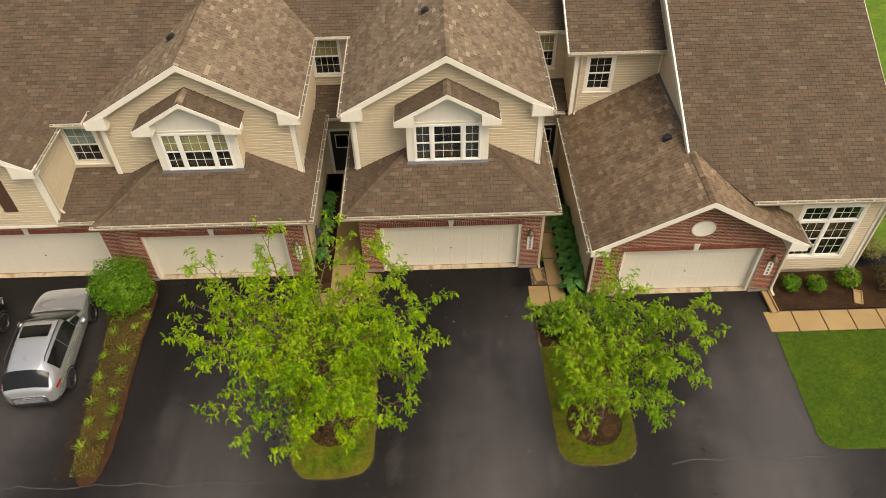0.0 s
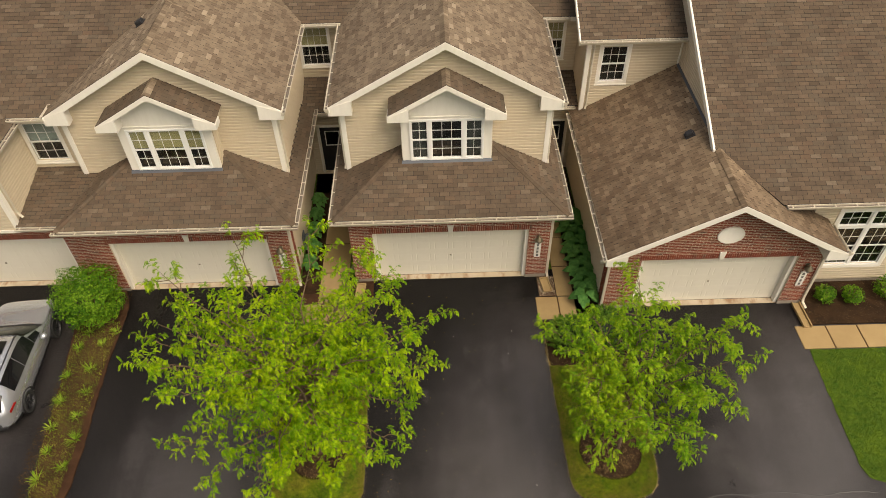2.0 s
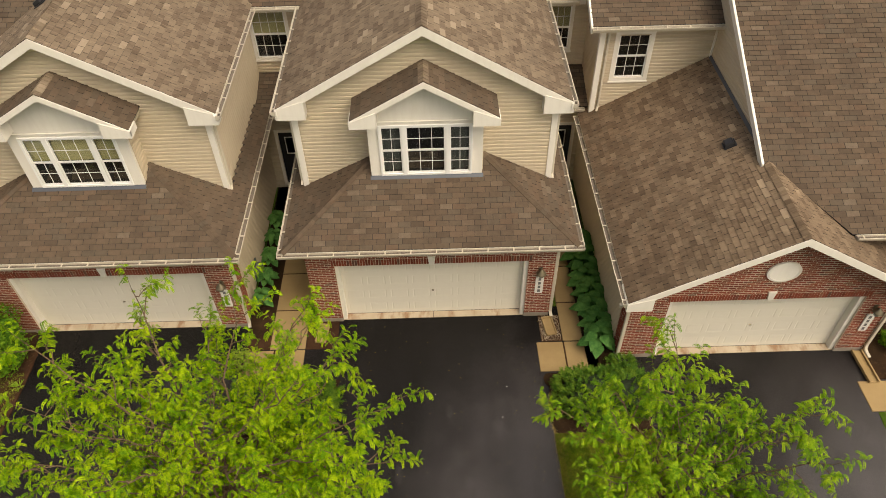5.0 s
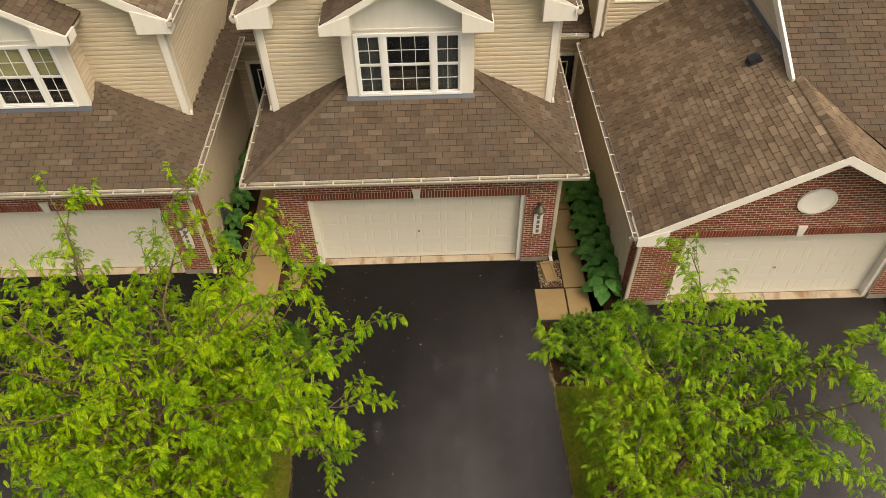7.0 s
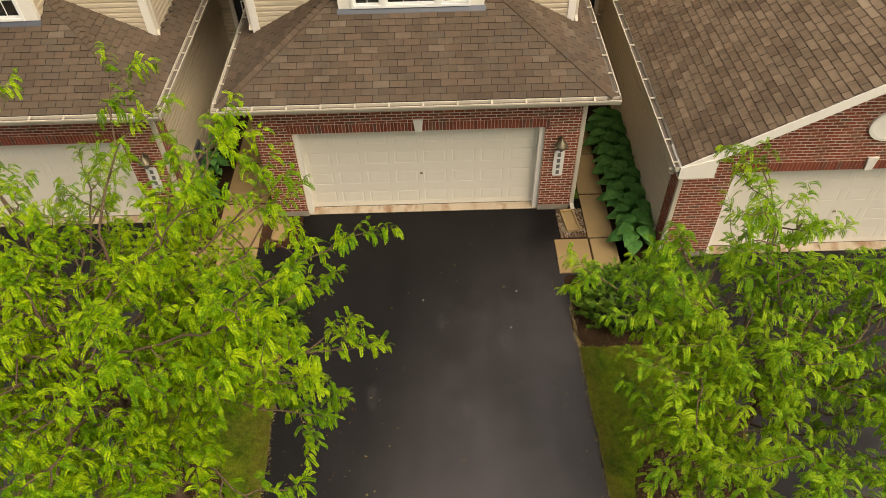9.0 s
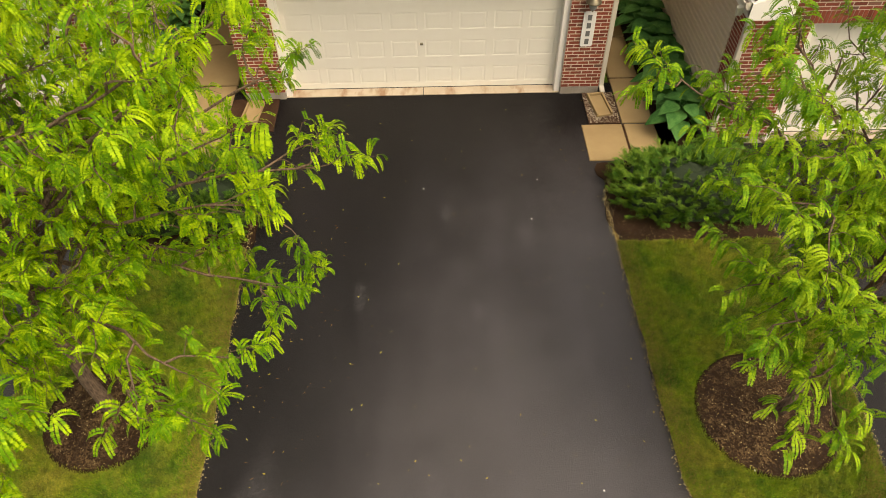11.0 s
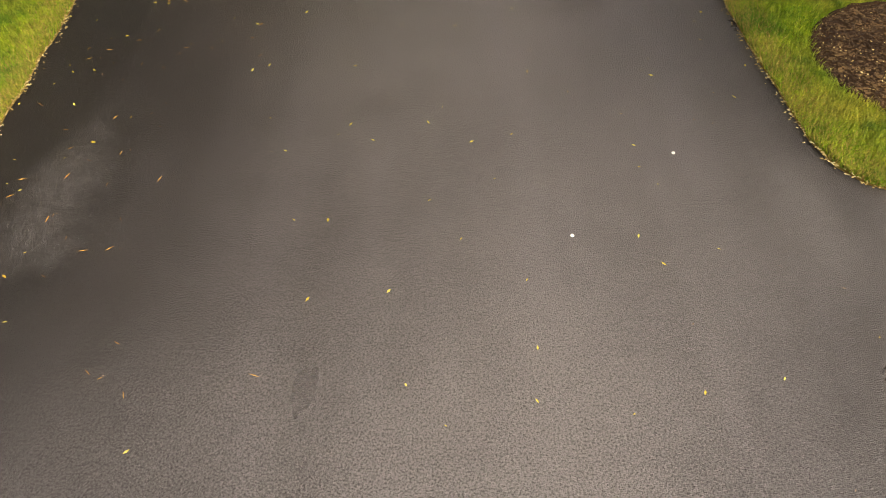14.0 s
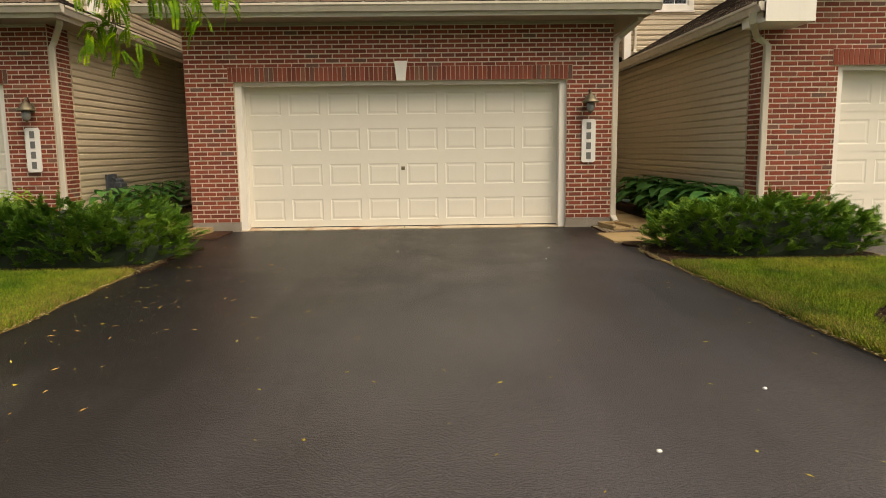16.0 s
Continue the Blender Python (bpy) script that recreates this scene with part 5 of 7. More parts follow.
siding(Plane((14.55, -0.65, 0), (0, 1, 0), (0, 0, 1)), [(0, 0.1), (12, 0.1), (12, 3.8 + 12 * MS), (0, 3.8)], (), unit_r)
part("corner_board", Geo().box(14.45, 14.596, -0.696, -0.65, 0.1, 3.7).box(14.55, 14.596, -0.65, -0.55, 0.1, 3.7), TRIM, unit_r)
bent([(14.66, -0.95, 3.7), (14.60, -0.75, 3.5), (14.62, -0.70, 0.3), (14.62, -0.85, 0.12)], 0.08, 0.06, unit_r)
# side wall between the garage roof and the main roof, and the upper wall with its window
DY = 5.20
SX = 8.02
siding(Plane((SX, DY, 0), (0, -1, 0), (0, 0, 1)), [(-7.0, 4.6), (4.5, 4.6), (4.5, MZ + MS * 1.88 - 0.05), (-7.0, MZ + MS * 13.38 - 0.05)], (), unit_r)
part("corner_board", Geo().box(SX - 0.075, SX - 0.028, DY - 0.075, DY - 0.028, 4.8, 5.95), TRIM, unit_r)
pd = Plane((0, DY, 0), (1, 0, 0), (0, 0, 1))
DWIN = (5.34, 6.19, 4.30, 5.65)
siding(pd, rect(4.83, SX, 2.9, 6.0), [DWIN], unit_r)
window(pd, *DWIN, unit_r, 3, 2, 0.12, None, 2, None)
siding(Plane((4.83, DY, 0), (0, -1, 0), (0, 0, 1)), rect(-1.9, 0, 2.9, 6.0), (), unit_r)
part("corner_board", Geo().box(4.784, 4.93, DY - 0.046, DY, 2.9, 5.95).box(4.784, 4.83, DY, DY + 0.1, 2.9, 5.95), TRIM, unit_r)
bent([(5.00, DY - 0.15, 5.92), (5.02, DY - 0.05, 5.75), (5.02, DY - 0.05, 3.35), (4.98, DY - 0.15, 3.25)], 0.06, 0.07, unit_r)
DE, DZ = 4.85, 6.08
shingles(Plane((0, DE, DZ), (1, 0, 0), (0, 1, MS)), rect(4.44, SX - 0.03, 0, 7 * MK), unit_r, 540)
gutter((4.44, DE, DZ - 0.02), (7.99, DE, DZ - 0.02), (0, -1, 0), unit_r)
part("fascia", Geo().box(4.44, 7.99, DE, DE + 0.03, DZ - 0.18, DZ - 0.012), TRIM, unit_r)
part("soffit", Geo().box(4.44, 7.99, DE + 0.03, DY, DZ - 0.18, DZ - 0.16), SOFFIT, unit_r)
rake((4.42, DE - 0.03, DZ), (4.42, DE + 6.95, DZ + MS * 7), 0.05, 0.18, unit_r, out=(-1, 0, 0))
entry_gap(unit_r, 3.6, 4.7, 5.5, 6.97, (3.50, 4.30, 4.24, 5.64), (3.7, 4.5), 550)
gutter((3.55, 6.62, 5.98), (4.4, 6.62, 5.98), (0, -1, 0), unit_r)
FZ = RPK - RS * (GX - SX)
part("flashing", Geo().hexa([(SX - 0.085, 0.72, FZ - 0.10), (SX - 0.036, 0.72, FZ - 0.06), (SX - 0.036, DY, FZ - 0.06), (SX - 0.085, DY, FZ - 0.10), (SX - 0.085, 0.72, FZ - 0.03), (SX - 0.040, 0.72, FZ + 0.05), (SX - 0.040, DY, FZ + 0.05), (SX - 0.085, DY, FZ - 0.03)]), FLASHING, unit_r)
roof_vent((7.47, 1.50, REZ + RS * (7.47 - GX + RH) + 0.015), (-RS, 0, 1), unit_r)

# ---- trees and planting ----
def locust(base, centre, radii, boughs, hang, seed, material, label, limbs, forks, trunk_r, low):
    """A honey locust: trunk, rising limbs that fork into shoots, and tufts of arching feathered leaves along every shoot.
    boughs: ends of single long limbs that reach out of the crown; hang: lowest points of shoots that droop."""
    rnd = random.Random(seed)
    tree = thing("locust_tree", base, label, "tree", "young street trees")
    b, c, rad = Vector(base), Vector(centre), Vector(radii)
    wood = Geo()
    verts, faces = [], []

    def some(k=1.0):
        return Vector((rnd.gauss(0, k), rnd.gauss(0, k), rnd.gauss(0, k)))

    def curve(p, q, bow, n, wob):
        out = []
        for i in range(n + 1):
            t = i / n
            s = p.lerp(q, t) + Vector((0, 0, bow * math.sin(math.pi * t)))
            out.append(s + some(wob) if 0 < i < n else s)
        return out

    def along(path, t):
        u = max(0.0, min(0.9999, t)) * (len(path) - 1)
        i = int(u)
        return path[i].lerp(path[i + 1], u - i), (path[i + 1] - path[i]).normalized()

    def leaf(p, d, length):
        """One feathered leaf: it rises from the shoot, arches over and hangs at its end."""
        side = d.cross(Vector((0, 0, 1)))
        side = side.normalized() if side.length > 0.1 else Vector((1, 0, 0))
        roll = rnd.uniform(-0.9, 0.9)
        side = (side * math.cos(roll) + side.cross(d) * math.sin(roll)).normalized()
        pairs, step = 13, length / 13
        q, v = p.copy(), d.copy()
        for h in range(pairs):
            v = (v + Vector((0, 0, -0.17))).normalized()
            q = q + v * step
            t = (h + 1) / pairs
            ll = 0.027 * (0.72 + 0.55 * math.sin(math.pi * (0.15 + 0.75 * t))) * length / 0.19
            for sg in (-1, 1):
                o = (side * sg + v * rnd.uniform(0.45, 0.80) + Vector((0, 0, rnd.uniform(-0.20, 0.06)))).normalized()
                w = o.cross(side.cross(v)).normalized() * ll * 0.27
                m = q + o * ll * 0.5
                k = len(verts)
                verts.extend((tuple(q), tuple(m + w), tuple(q + o * ll), tuple(m - w)))
                faces.append((k, k + 1, k + 2, k + 3))

    def dress(path, t0, count, size):
        """Leaves in tufts along a shoot."""
        for j in range(count):
            p, d = along(path, t0 + (1 - t0) * (j + 0.6) / count)
            for _ in range(1 + (j % 3 > 0)):
                a = rnd.uniform(0, 6.283)
                s = d.cross(Vector((0.3, 0.2, 1))).normalized()
                u = s.cross(d)
                v = (d * rnd.uniform(0.15, 0.75) + (s * math.cos(a) + u * math.sin(a)) * 0.9 + Vector((0, 0, 0.40))).normalized()
                leaf(p, v, size * rnd.uniform(0.72, 1.18))

    def shoot(p, q, r, leaves, size=0.19):
        path = curve(p, q, 0.03, 4, 0.018)
        wood.tube(path, [r, r * 0.8, r * 0.6, r * 0.4, 0.002], 4, caps=False)
        dress(path, 0.15, leaves, size)

    def limb(start, end, r, n_fork, bow, floor):
        path = curve(start, end, bow, 8, 0.05)
        wood.tube(path, [r + (0.007 - r) * i / 8 for i in range(9)], 6, caps=False)
        for m in range(n_fork):
            t = 0.22 + 0.78 * (m + 0.5) / n_fork
            p, d = along(path, t)
            out = Vector((p.x - c.x, p.y - c.y, 0))
            out = out.normalized() if out.length > 0.2 else some().normalized()
            v = (d * 0.55 + out * 0.30 + Vector((rnd.gauss(0, 0.75), rnd.gauss(0, 0.75), rnd.gauss(0.10, 0.35)))).normalized()
            e = p + v * rnd.uniform(0.35, 0.80)
            e.z = max(e.z, floor)
            sub = curve(p, e, 0.05, 4, 0.03)
            wood.tube(sub, [0.012, 0.010, 0.008, 0.006, 0.004], 5, caps=False)
            for k in range(4):
                a0, d0 = along(sub, 0.3 + 0.22 * k)
                w = (d0 + some(0.55) + Vector((0, 0, 0.12))).normalized()
                f = a0 + w * rnd.uniform(0.16, 0.36)
                f.z = max(f.z, floor)
                shoot(a0, f, 0.005, rnd.randint(4, 6), 0.175)
            dress(sub, 0.35, 4, 0.175)
        d = (path[-1] - path[-3]).normalized()
        tip = path[-1] + (d * 0.8 + Vector((0, 0, 0.12))).normalized() * rnd.uniform(0.30, 0.55)
        shoot(path[-1], tip, 0.006, 9, 0.19)
        dress(path, 0.6, 6, 0.19)

    fork = b.lerp(Vector((c.x, c.y, b.z)), 0.35) + Vector((0, 0, low - 0.35))
    top = Vector((c.x, c.y, c.z + rad.z * 0.5))
    trunk = curve(b - Vector((0, 0, 0.08)), fork, 0, 5, 0.012)
    wood.tube(trunk, [trunk_r * 1.3] + [trunk_r * (1 - 0.05 * i) for i in range(5)], 10)
    stem = curve(fork, top, 0, 7, 0.06)
    wood.tube(stem, [trunk_r * 0.75 * (1 - i / 7) + 0.012 for i in range(8)], 8, caps=False)
    for k in range(limbs):
        t = (k + 0.5) / limbs
        az = k * 2.39996 + rnd.uniform(-0.2, 0.2)
        up = -0.62 + 1.56 * t ** 0.9
        flat = math.sqrt(max(0.05, 1 - up * up)) ** 0.7
        reach = rnd.uniform(0.80, 1.04) if k % 4 else rnd.uniform(0.35, 0.65)
        end = c + Vector((math.cos(az) * flat * rad.x, math.sin(az) * flat * rad.y, up * rad.z)) * reach
        start, _ = along(stem, max(0.0, 0.75 * t - 0.05))
        limb(start, end, trunk_r * (0.42 - 0.2 * t), forks, 0.28 * (1 - t), low)
    for x, y, z in boughs:
        start, _ = along(stem, 0.25)
        limb(start, Vector((x, y, z)), trunk_r * 0.36, forks + 2, 0.22, min(low, z - 0.25))
    for k in range(limbs):
        p, d = along(stem, rnd.uniform(0.35, 1.0))
        e = p + Vector((rnd.gauss(0, 0.5), rnd.gauss(0, 0.5), rnd.uniform(0.1, 0.6)))
        shoot(p, e, 0.007, 9, 0.17)
    for x, y, z in hang:
        top_end = Vector((x - 0.10, y + 0.05, z + 0.75))
        wood.tube(curve(Vector((x - 0.9, y, z + 1.15)), top_end, 0.08, 4, 0.02), 0.008, 5, caps=False)
        shoot(top_end, Vector((x, y, z)), 0.006, 12, 0.18)
        for _ in range(5):
            p = top_end.lerp(Vector((x, y, z)), rnd.uniform(0.1, 0.7))
            shoot(p, p + Vector((rnd.gauss(0, 0.13), rnd.gauss(0, 0.13), -rnd.uniform(0.1, 0.22))), 0.004, 6, 0.16)
    part("trunk", wood, BARK, tree, "dark grey-brown branching trunk", smooth=True)
    me = bpy.data.meshes.new("crown")
    me.from_pydata(verts, [], faces)
    me.update()
    part("crown", me, material, tree, "airy crown of small feathered leaflets", kind="stuff")
    return tree


locust((-3.84, -6.34, 0.06), (-3.95, -6.40, 4.2), (3.2, 3.0, 2.0), [(-5.3, -4.0, 6.1), (-2.3, -4.1, 5.5), (-3.1, -8.4, 3.0), (-4.6, -8.6, 3.0), (-2.2, -7.9, 2.9), (-6.2, -7.9, 3.4), (-4.2, -7.6, 2.7), (-7.1, -6.8, 5.0), (-0.75, -6.4, 4.0), (-0.75, -6.3, 5.6), (-3.5, -3.9, 6.1), (-6.6, -5.3, 6.3), (-1.45, -6.25, 2.25), (-1.6, -4.6, 4.6)], [(-1.66, -6.0, 1.80), (-1.12, -6.0, 2.05)], 11, LOCUST, "bright yellow-green honey locust tree in a mulch ring", 44, 6, 0.085, 2.4)
locust((4.31, -6.58, 0.06), (4.55, -6.45, 3.9), (1.68, 1.9, 1.35), [(2.25, -5.6, 4.3), (6.2, -7.3, 5.2), (6.1, -6.4, 5.4), (4.5, -4.7, 4.9), (5.1, -8.0, 2.9), (3.35, -7.8, 2.45), (3.2, -7.0, 2.8), (3.15, -7.4, 2.95), (3.0, -6.8, 3.9), (3.4, -5.5, 4.4)], [], 23, LOCUST_DEEP, "smaller green honey locust tree in a mulch ring", 15, 6, 0.055, 2.35)


def hedge(x0, x1, y0, y1, h, seed, label):
    """A low spreading juniper: overlapping mounds of short feathered sprigs over a filler core coloured as inner shade.
    """
    ob = thing("juniper_hedge", ((x0 + x1) / 2, (y0 + y1) / 2, 0.04), label, "hedge", "low hedges")
    cx, cy, rx, ry = (x0 + x1) / 2, (y0 + y1) / 2, (x1 - x0) / 2, (y1 - y0) / 2

    def shell(a, t, k=1.0):
        e = 0.6
        ca, sa = math.cos(a), math.sin(a)
        px = math.copysign(abs(ca) ** e, ca)
        py = math.copysign(abs(sa) ** e, sa)
        ct = math.cos(t) ** 0.55
        x, y, z = cx + rx * px * ct, cy + ry * py * ct, h * math.sin(t) ** 0.75
        b = 0.95 + 0.20 * noise.noise((x * 1.7, y * 1.7, seed + z * 2)) + 0.20 * noise.noise((x * 5.0, y * 5.0, seed + z * 6))
        return Vector((cx + (x - cx) * (0.5 + 0.5 * b) * k, cy + (y - cy) * (0.5 + 0.5 * b) * k, 0.015 + z * b * k))

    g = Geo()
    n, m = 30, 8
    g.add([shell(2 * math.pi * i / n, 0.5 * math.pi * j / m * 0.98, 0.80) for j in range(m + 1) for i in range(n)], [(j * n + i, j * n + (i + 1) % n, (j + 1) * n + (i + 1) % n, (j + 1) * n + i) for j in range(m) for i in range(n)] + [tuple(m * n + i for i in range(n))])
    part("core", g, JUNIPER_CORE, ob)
    rnd = random.Random(seed)
    verts, faces = [], []
    # sprays: each a fan of sprigs from one point, with dark hollows between them
    for _ in range(int(430 * (rx * ry + 0.6 * h * (rx + ry)))):
        q = rnd.uniform(-1, 1)
        k = math.copysign(abs(q) ** (1 / 0.6), q)
        o = math.copysign(math.sqrt(max(0.0, 1 - k * k)), rnd.uniform(-1, 1))
        a = math.atan2(o, k) if rnd.random() < rx / (rx + ry) else math.atan2(k, o)
        t = math.asin(min(0.9995, rnd.uniform(0.005, 1.0) ** 0.85))
        root = shell(a, t, rnd.uniform(0.80, 0.96))
        lead = Vector(((root.x - cx) / rx, (root.y - cy) / ry, 0)) * 0.9 + Vector((rnd.gauss(0, 0.5), rnd.gauss(0, 0.5), 0.55 + rnd.gauss(0, 0.2)))
        lead.normalize()
        across = lead.cross(Vector((rnd.gauss(0, 0.3), rnd.gauss(0, 0.3), 1))).normalized()
        size = rnd.uniform(0.75, 1.35)
        for b in range(13):
            f0 = rnd.uniform(0, 1)
            d = (lead * 0.9 + across * rnd.uniform(-1, 1) * (1.1 - 0.6 * f0) + Vector((0, 0, rnd.uniform(-0.25, 0.25)))).normalized()
            p = root + lead * 0.10 * size * f0
            s = d.cross(Vector((rnd.gauss(0, 0.4), rnd.gauss(0, 0.4), 1))).normalized()
            l = rnd.uniform(0.06, 0.11) * size
            for j in range(5):
                f = j / 4
                r = p + d * l * f + Vector((0, 0, -0.12 * l * f * f))
                for sg in (-1, 1):
                    w = (s * sg * 0.75 + d * 0.8 + Vector((0, 0, rnd.uniform(-0.1, 0.35)))).normalized()
                    e = 0.036 * (1.1 - 0.5 * f) * rnd.uniform(0.7, 1.2)
                    u = w.cross(d.cross(s)).normalized() * 0.006
                    i = len(verts)
                    verts.extend((tuple(r), tuple(r + w * e * 0.45 + u), tuple(r + w * e), tuple(r + w * e * 0.45 - u)))
                    faces.append((i, i + 1, i + 2, i + 3))
    me = bpy.data.meshes.new("foliage")
    me.from_pydata(verts, [], faces)
    me.update()
    part("foliage", me, JUNIPER, ob, kind="stuff")
    return ob


# near-black green paints in the shade of the hollows between sprays
JUNIPER_CORE = mat_plain("hedge_hollow_shade", (0.018, 0.032, 0.010), 0.95, vary=0.3)
hedge(2.95, 5.60, -3.50, -2.02, 0.58, 31, "dense dark green juniper hedge in a mulch bed")
hedge(-5.25, -2.34, -3.55, -2.05, 0.66, 32, "dense dark green juniper hedge in a mulch bed")
hedge(4.55, 5.15, -2.1, -1.65, 0.40, 33, "small round green shrub at the brick corner")


def round_shrub(at, r, h, seed, material, label, leaves, size, kind="shrub"):
    """A leafy shrub: several stems and a full coat of broad leaves at uneven depth."""
    ob = thing("leafy_shrub", at, label, kind, "shrubs")
    rnd = random.Random(seed)
    x, y, z = at
    wood = Geo()
    for k in range(7):
        a = k * 0.9
        wood.tube([(x + 0.05 * math.cos(a), y + 0.05 * math.sin(a), z - 0.03), (x + r * 0.3 * math.cos(a), y + r * 0.3 * math.sin(a), z + h * 0.4), (x + r * 0.6 * math.cos(a), y + r * 0.6 * math.sin(a), z + h * 0.75)], [0.02, 0.014, 0.006], 5)
    part("stem", wood, BARK, ob)
    verts, faces = [], []
    for _ in range(leaves):
        v = Vector((rnd.gauss(0, 1), rnd.gauss(0, 1), rnd.gauss(0, 1))).normalized()
        k = rnd.uniform(0.62, 1.0) * (1 + 0.30 * noise.noise((v.x * 2.6, v.y * 2.6, v.z * 2.6 + seed)))
        p = Vector((x + v.x * r * k, y + v.y * r * k, z + h * 0.52 + v.z * h * 0.5 * k))
        if p.z < z + 0.02:
            continue
        n = (v + Vector((rnd.gauss(0, 0.45), rnd.gauss(0, 0.45), 0.45 + rnd.gauss(0, 0.35)))).normalized()
        d = n.cross(Vector((rnd.gauss(0, 1), rnd.gauss(0, 1), rnd.gauss(0, 1)))).normalized()
        s = n.cross(d)
        l = size * rnd.uniform(0.65, 1.2)
        i = len(verts)
        verts.extend(tuple(q) for q in (p - d * l * 0.5, p - d * 0.05 * l + s * l * 0.33 + n * l * 0.05, p + d * l * 0.55 - n * l * 0.06, p - d * 0.05 * l - s * l * 0.33 + n * l * 0.05))
        faces.append((i, i + 1, i + 2, i + 3))
    me = bpy.data.meshes.new("foliage")
    me.from_pydata(verts, [], faces)
    me.update()
    part("foliage", me, material, ob, kind="stuff")
    return ob


round_shrub((-11.55, -1.22, 0.05), 1.10, 1.98, 41, SHRUB, "large round bright green lilac shrub by the driveway", 9500, 0.078)
for i, (sx, sy, sr, sh) in enumerate(((12.10, -1.40, 0.36, 0.55), (12.98, -1.48, 0.36, 0.55), (14.15, -1.30, 0.45, 0.75))):
    round_shrub((sx, sy, 0.03), sr, sh, 50 + i, SHRUB, "small rounded green shrub in dark mulch", 650, 0.085)
round_shrub((-5.05, -1.55, 0.02), 0.42, 0.72, 64, DAYLILY, "small yellow-green shrub behind the hedge", 900, 0.07)
FLOWER = mat_leaf("spirea_leaf", (0.06, 0.10, 0.02), (0.14, 0.18, 0.04), (0.42, 0.20, 0.16), 0.25)
PURPLE = mat_leaf("barberry_leaf", (0.05, 0.035, 0.02), (0.09, 0.06, 0.03), (0.12, 0.12, 0.035), 0.25)
round_shrub((15.55, 0.10, 0.03), 0.62, 0.85, 60, FLOWER, "pink-tipped flowering shrub at the house corner", 1100, 0.075)
round_shrub((15.65, -1.45, 0.03), 0.75, 0.95, 61, PURPLE, "dark reddish shrub beside the front path", 1500, 0.07)


def hosta(at, r, seed, big=0.28):
    """A hosta clump: broad ribbed leaves on arching stalks, each leaf a piece."""
    ob = thing("hosta_plant", at, "broad-leaved dark green hosta in the side bed", "plant", "hostas")
    rnd = random.Random(seed)
    n = 20
    for k in range(n):
        a = k * 2.4 + rnd.uniform(-0.3, 0.3)
        t = (k + 1) / n
        reach = r * (0.25 + 0.75 * t)
        hz = 0.58 * (1.1 - 0.65 * t)
        d = Vector((math.cos(a), math.sin(a), 0))
        s = Vector((-d.y, d.x, 0))
        base = Vector(at) + d * reach * 0.35 + Vector((0, 0, hz))
        l = big * rnd.uniform(0.8, 1.15)
        w = l * 0.43
        g = Geo()
        rows = []
        for i, (u, ww) in enumerate(((0.0, 0.15), (0.18, 0.85), (0.42, 1.0), (0.7, 0.68), (1.0, 0.03))):
            q = base + d * l * u + Vector((0, 0, 0.10 * l * math.sin(u * 2.0) - 0.42 * l * u * u))
            rows.append([q - s * w * ww + Vector((0, 0, 0.16 * w * ww)), q, q + s * w * ww + Vector((0, 0, 0.16 * w * ww))])
        g.add([p for row in rows for p in row], [(3 * i + j, 3 * i + j + 1, 3 * i + j + 4, 3 * i + j + 3) for i in range(4) for j in range(2)])
        g.tube([Vector(at), base], [0.006, 0.005], 3, caps=False)
        part("leaf", g, HOSTA, ob, smooth=True)
    return ob


for i in range(8):
    hosta((4.36 + 0.05 * (i % 2), -1.15 + 0.52 * i, 0.03), 0.56, 70 + i, 0.38)
for i in range(5):
    hosta((-4.78, 0.6 + 0.8 * i, 0.03), 0.36, 90 + i, 0.24)


def tuft(at, seed, h=0.28):
    """A daylily: a fan of arching strap leaves."""
    ob = thing("daylily_plant", at, "young daylily tuft in bare soil", "plant", "daylilies")
    rnd = random.Random(seed)
    g = Geo()
    for k in range(34):
        a = rnd.uniform(0, 6.283)
        d = Vector((math.cos(a), math.sin(a), 0))
        s = Vector((-d.y, d.x, 0)) * 0.009
        l = h * rnd.uniform(0.7, 1.15)
        lean = rnd.uniform(0.45, 1.0)
        b = Vector(at) + d * 0.03
        pts = [b + d * lean * l * t + Vector((0, 0, l * (t * 1.15 - 0.75 * lean * t * t))) for t in (0, 0.35, 0.7, 1.0)]
        g.add([p + s * w for p, w in zip(pts, (1, 1, 0.8, 0.05))] + [p - s * w for p, w in zip(pts, (1, 1, 0.8, 0.05))], [(0, 1, 5, 4), (1, 2, 6, 5), (2, 3, 7, 6)])
    part("foliage", g, DAYLILY, ob, kind="stuff")


for i, (tx, ty) in enumerate(((-11.05, -2.4), (-11.75, -2.55), (-11.12, -3.35), (-11.75, -3.6), (-11.0, -4.2), (-11.62, -4.5), (-11.0, -5.0), (-11.62, -5.35), (-10.8, -5.75), (-11.45, -6.1), (-10.85, -6.6), (-11.42, -6.95), (-10.75, -1.9), (-11.6, -1.95))):
    tuft((tx, ty, 0.05), 120 + i, 0.23 + 0.04 * (i % 3))


# ---- grass ----
def inside(poly, x, y):
    hit = False
    for (a, b), (c, d) in zip(poly, poly[1:] + poly[:1]):
        if (b > y) != (d > y) and x < a + (y - b) * (c - a) / (d - b):
            hit = not hit
    return hit


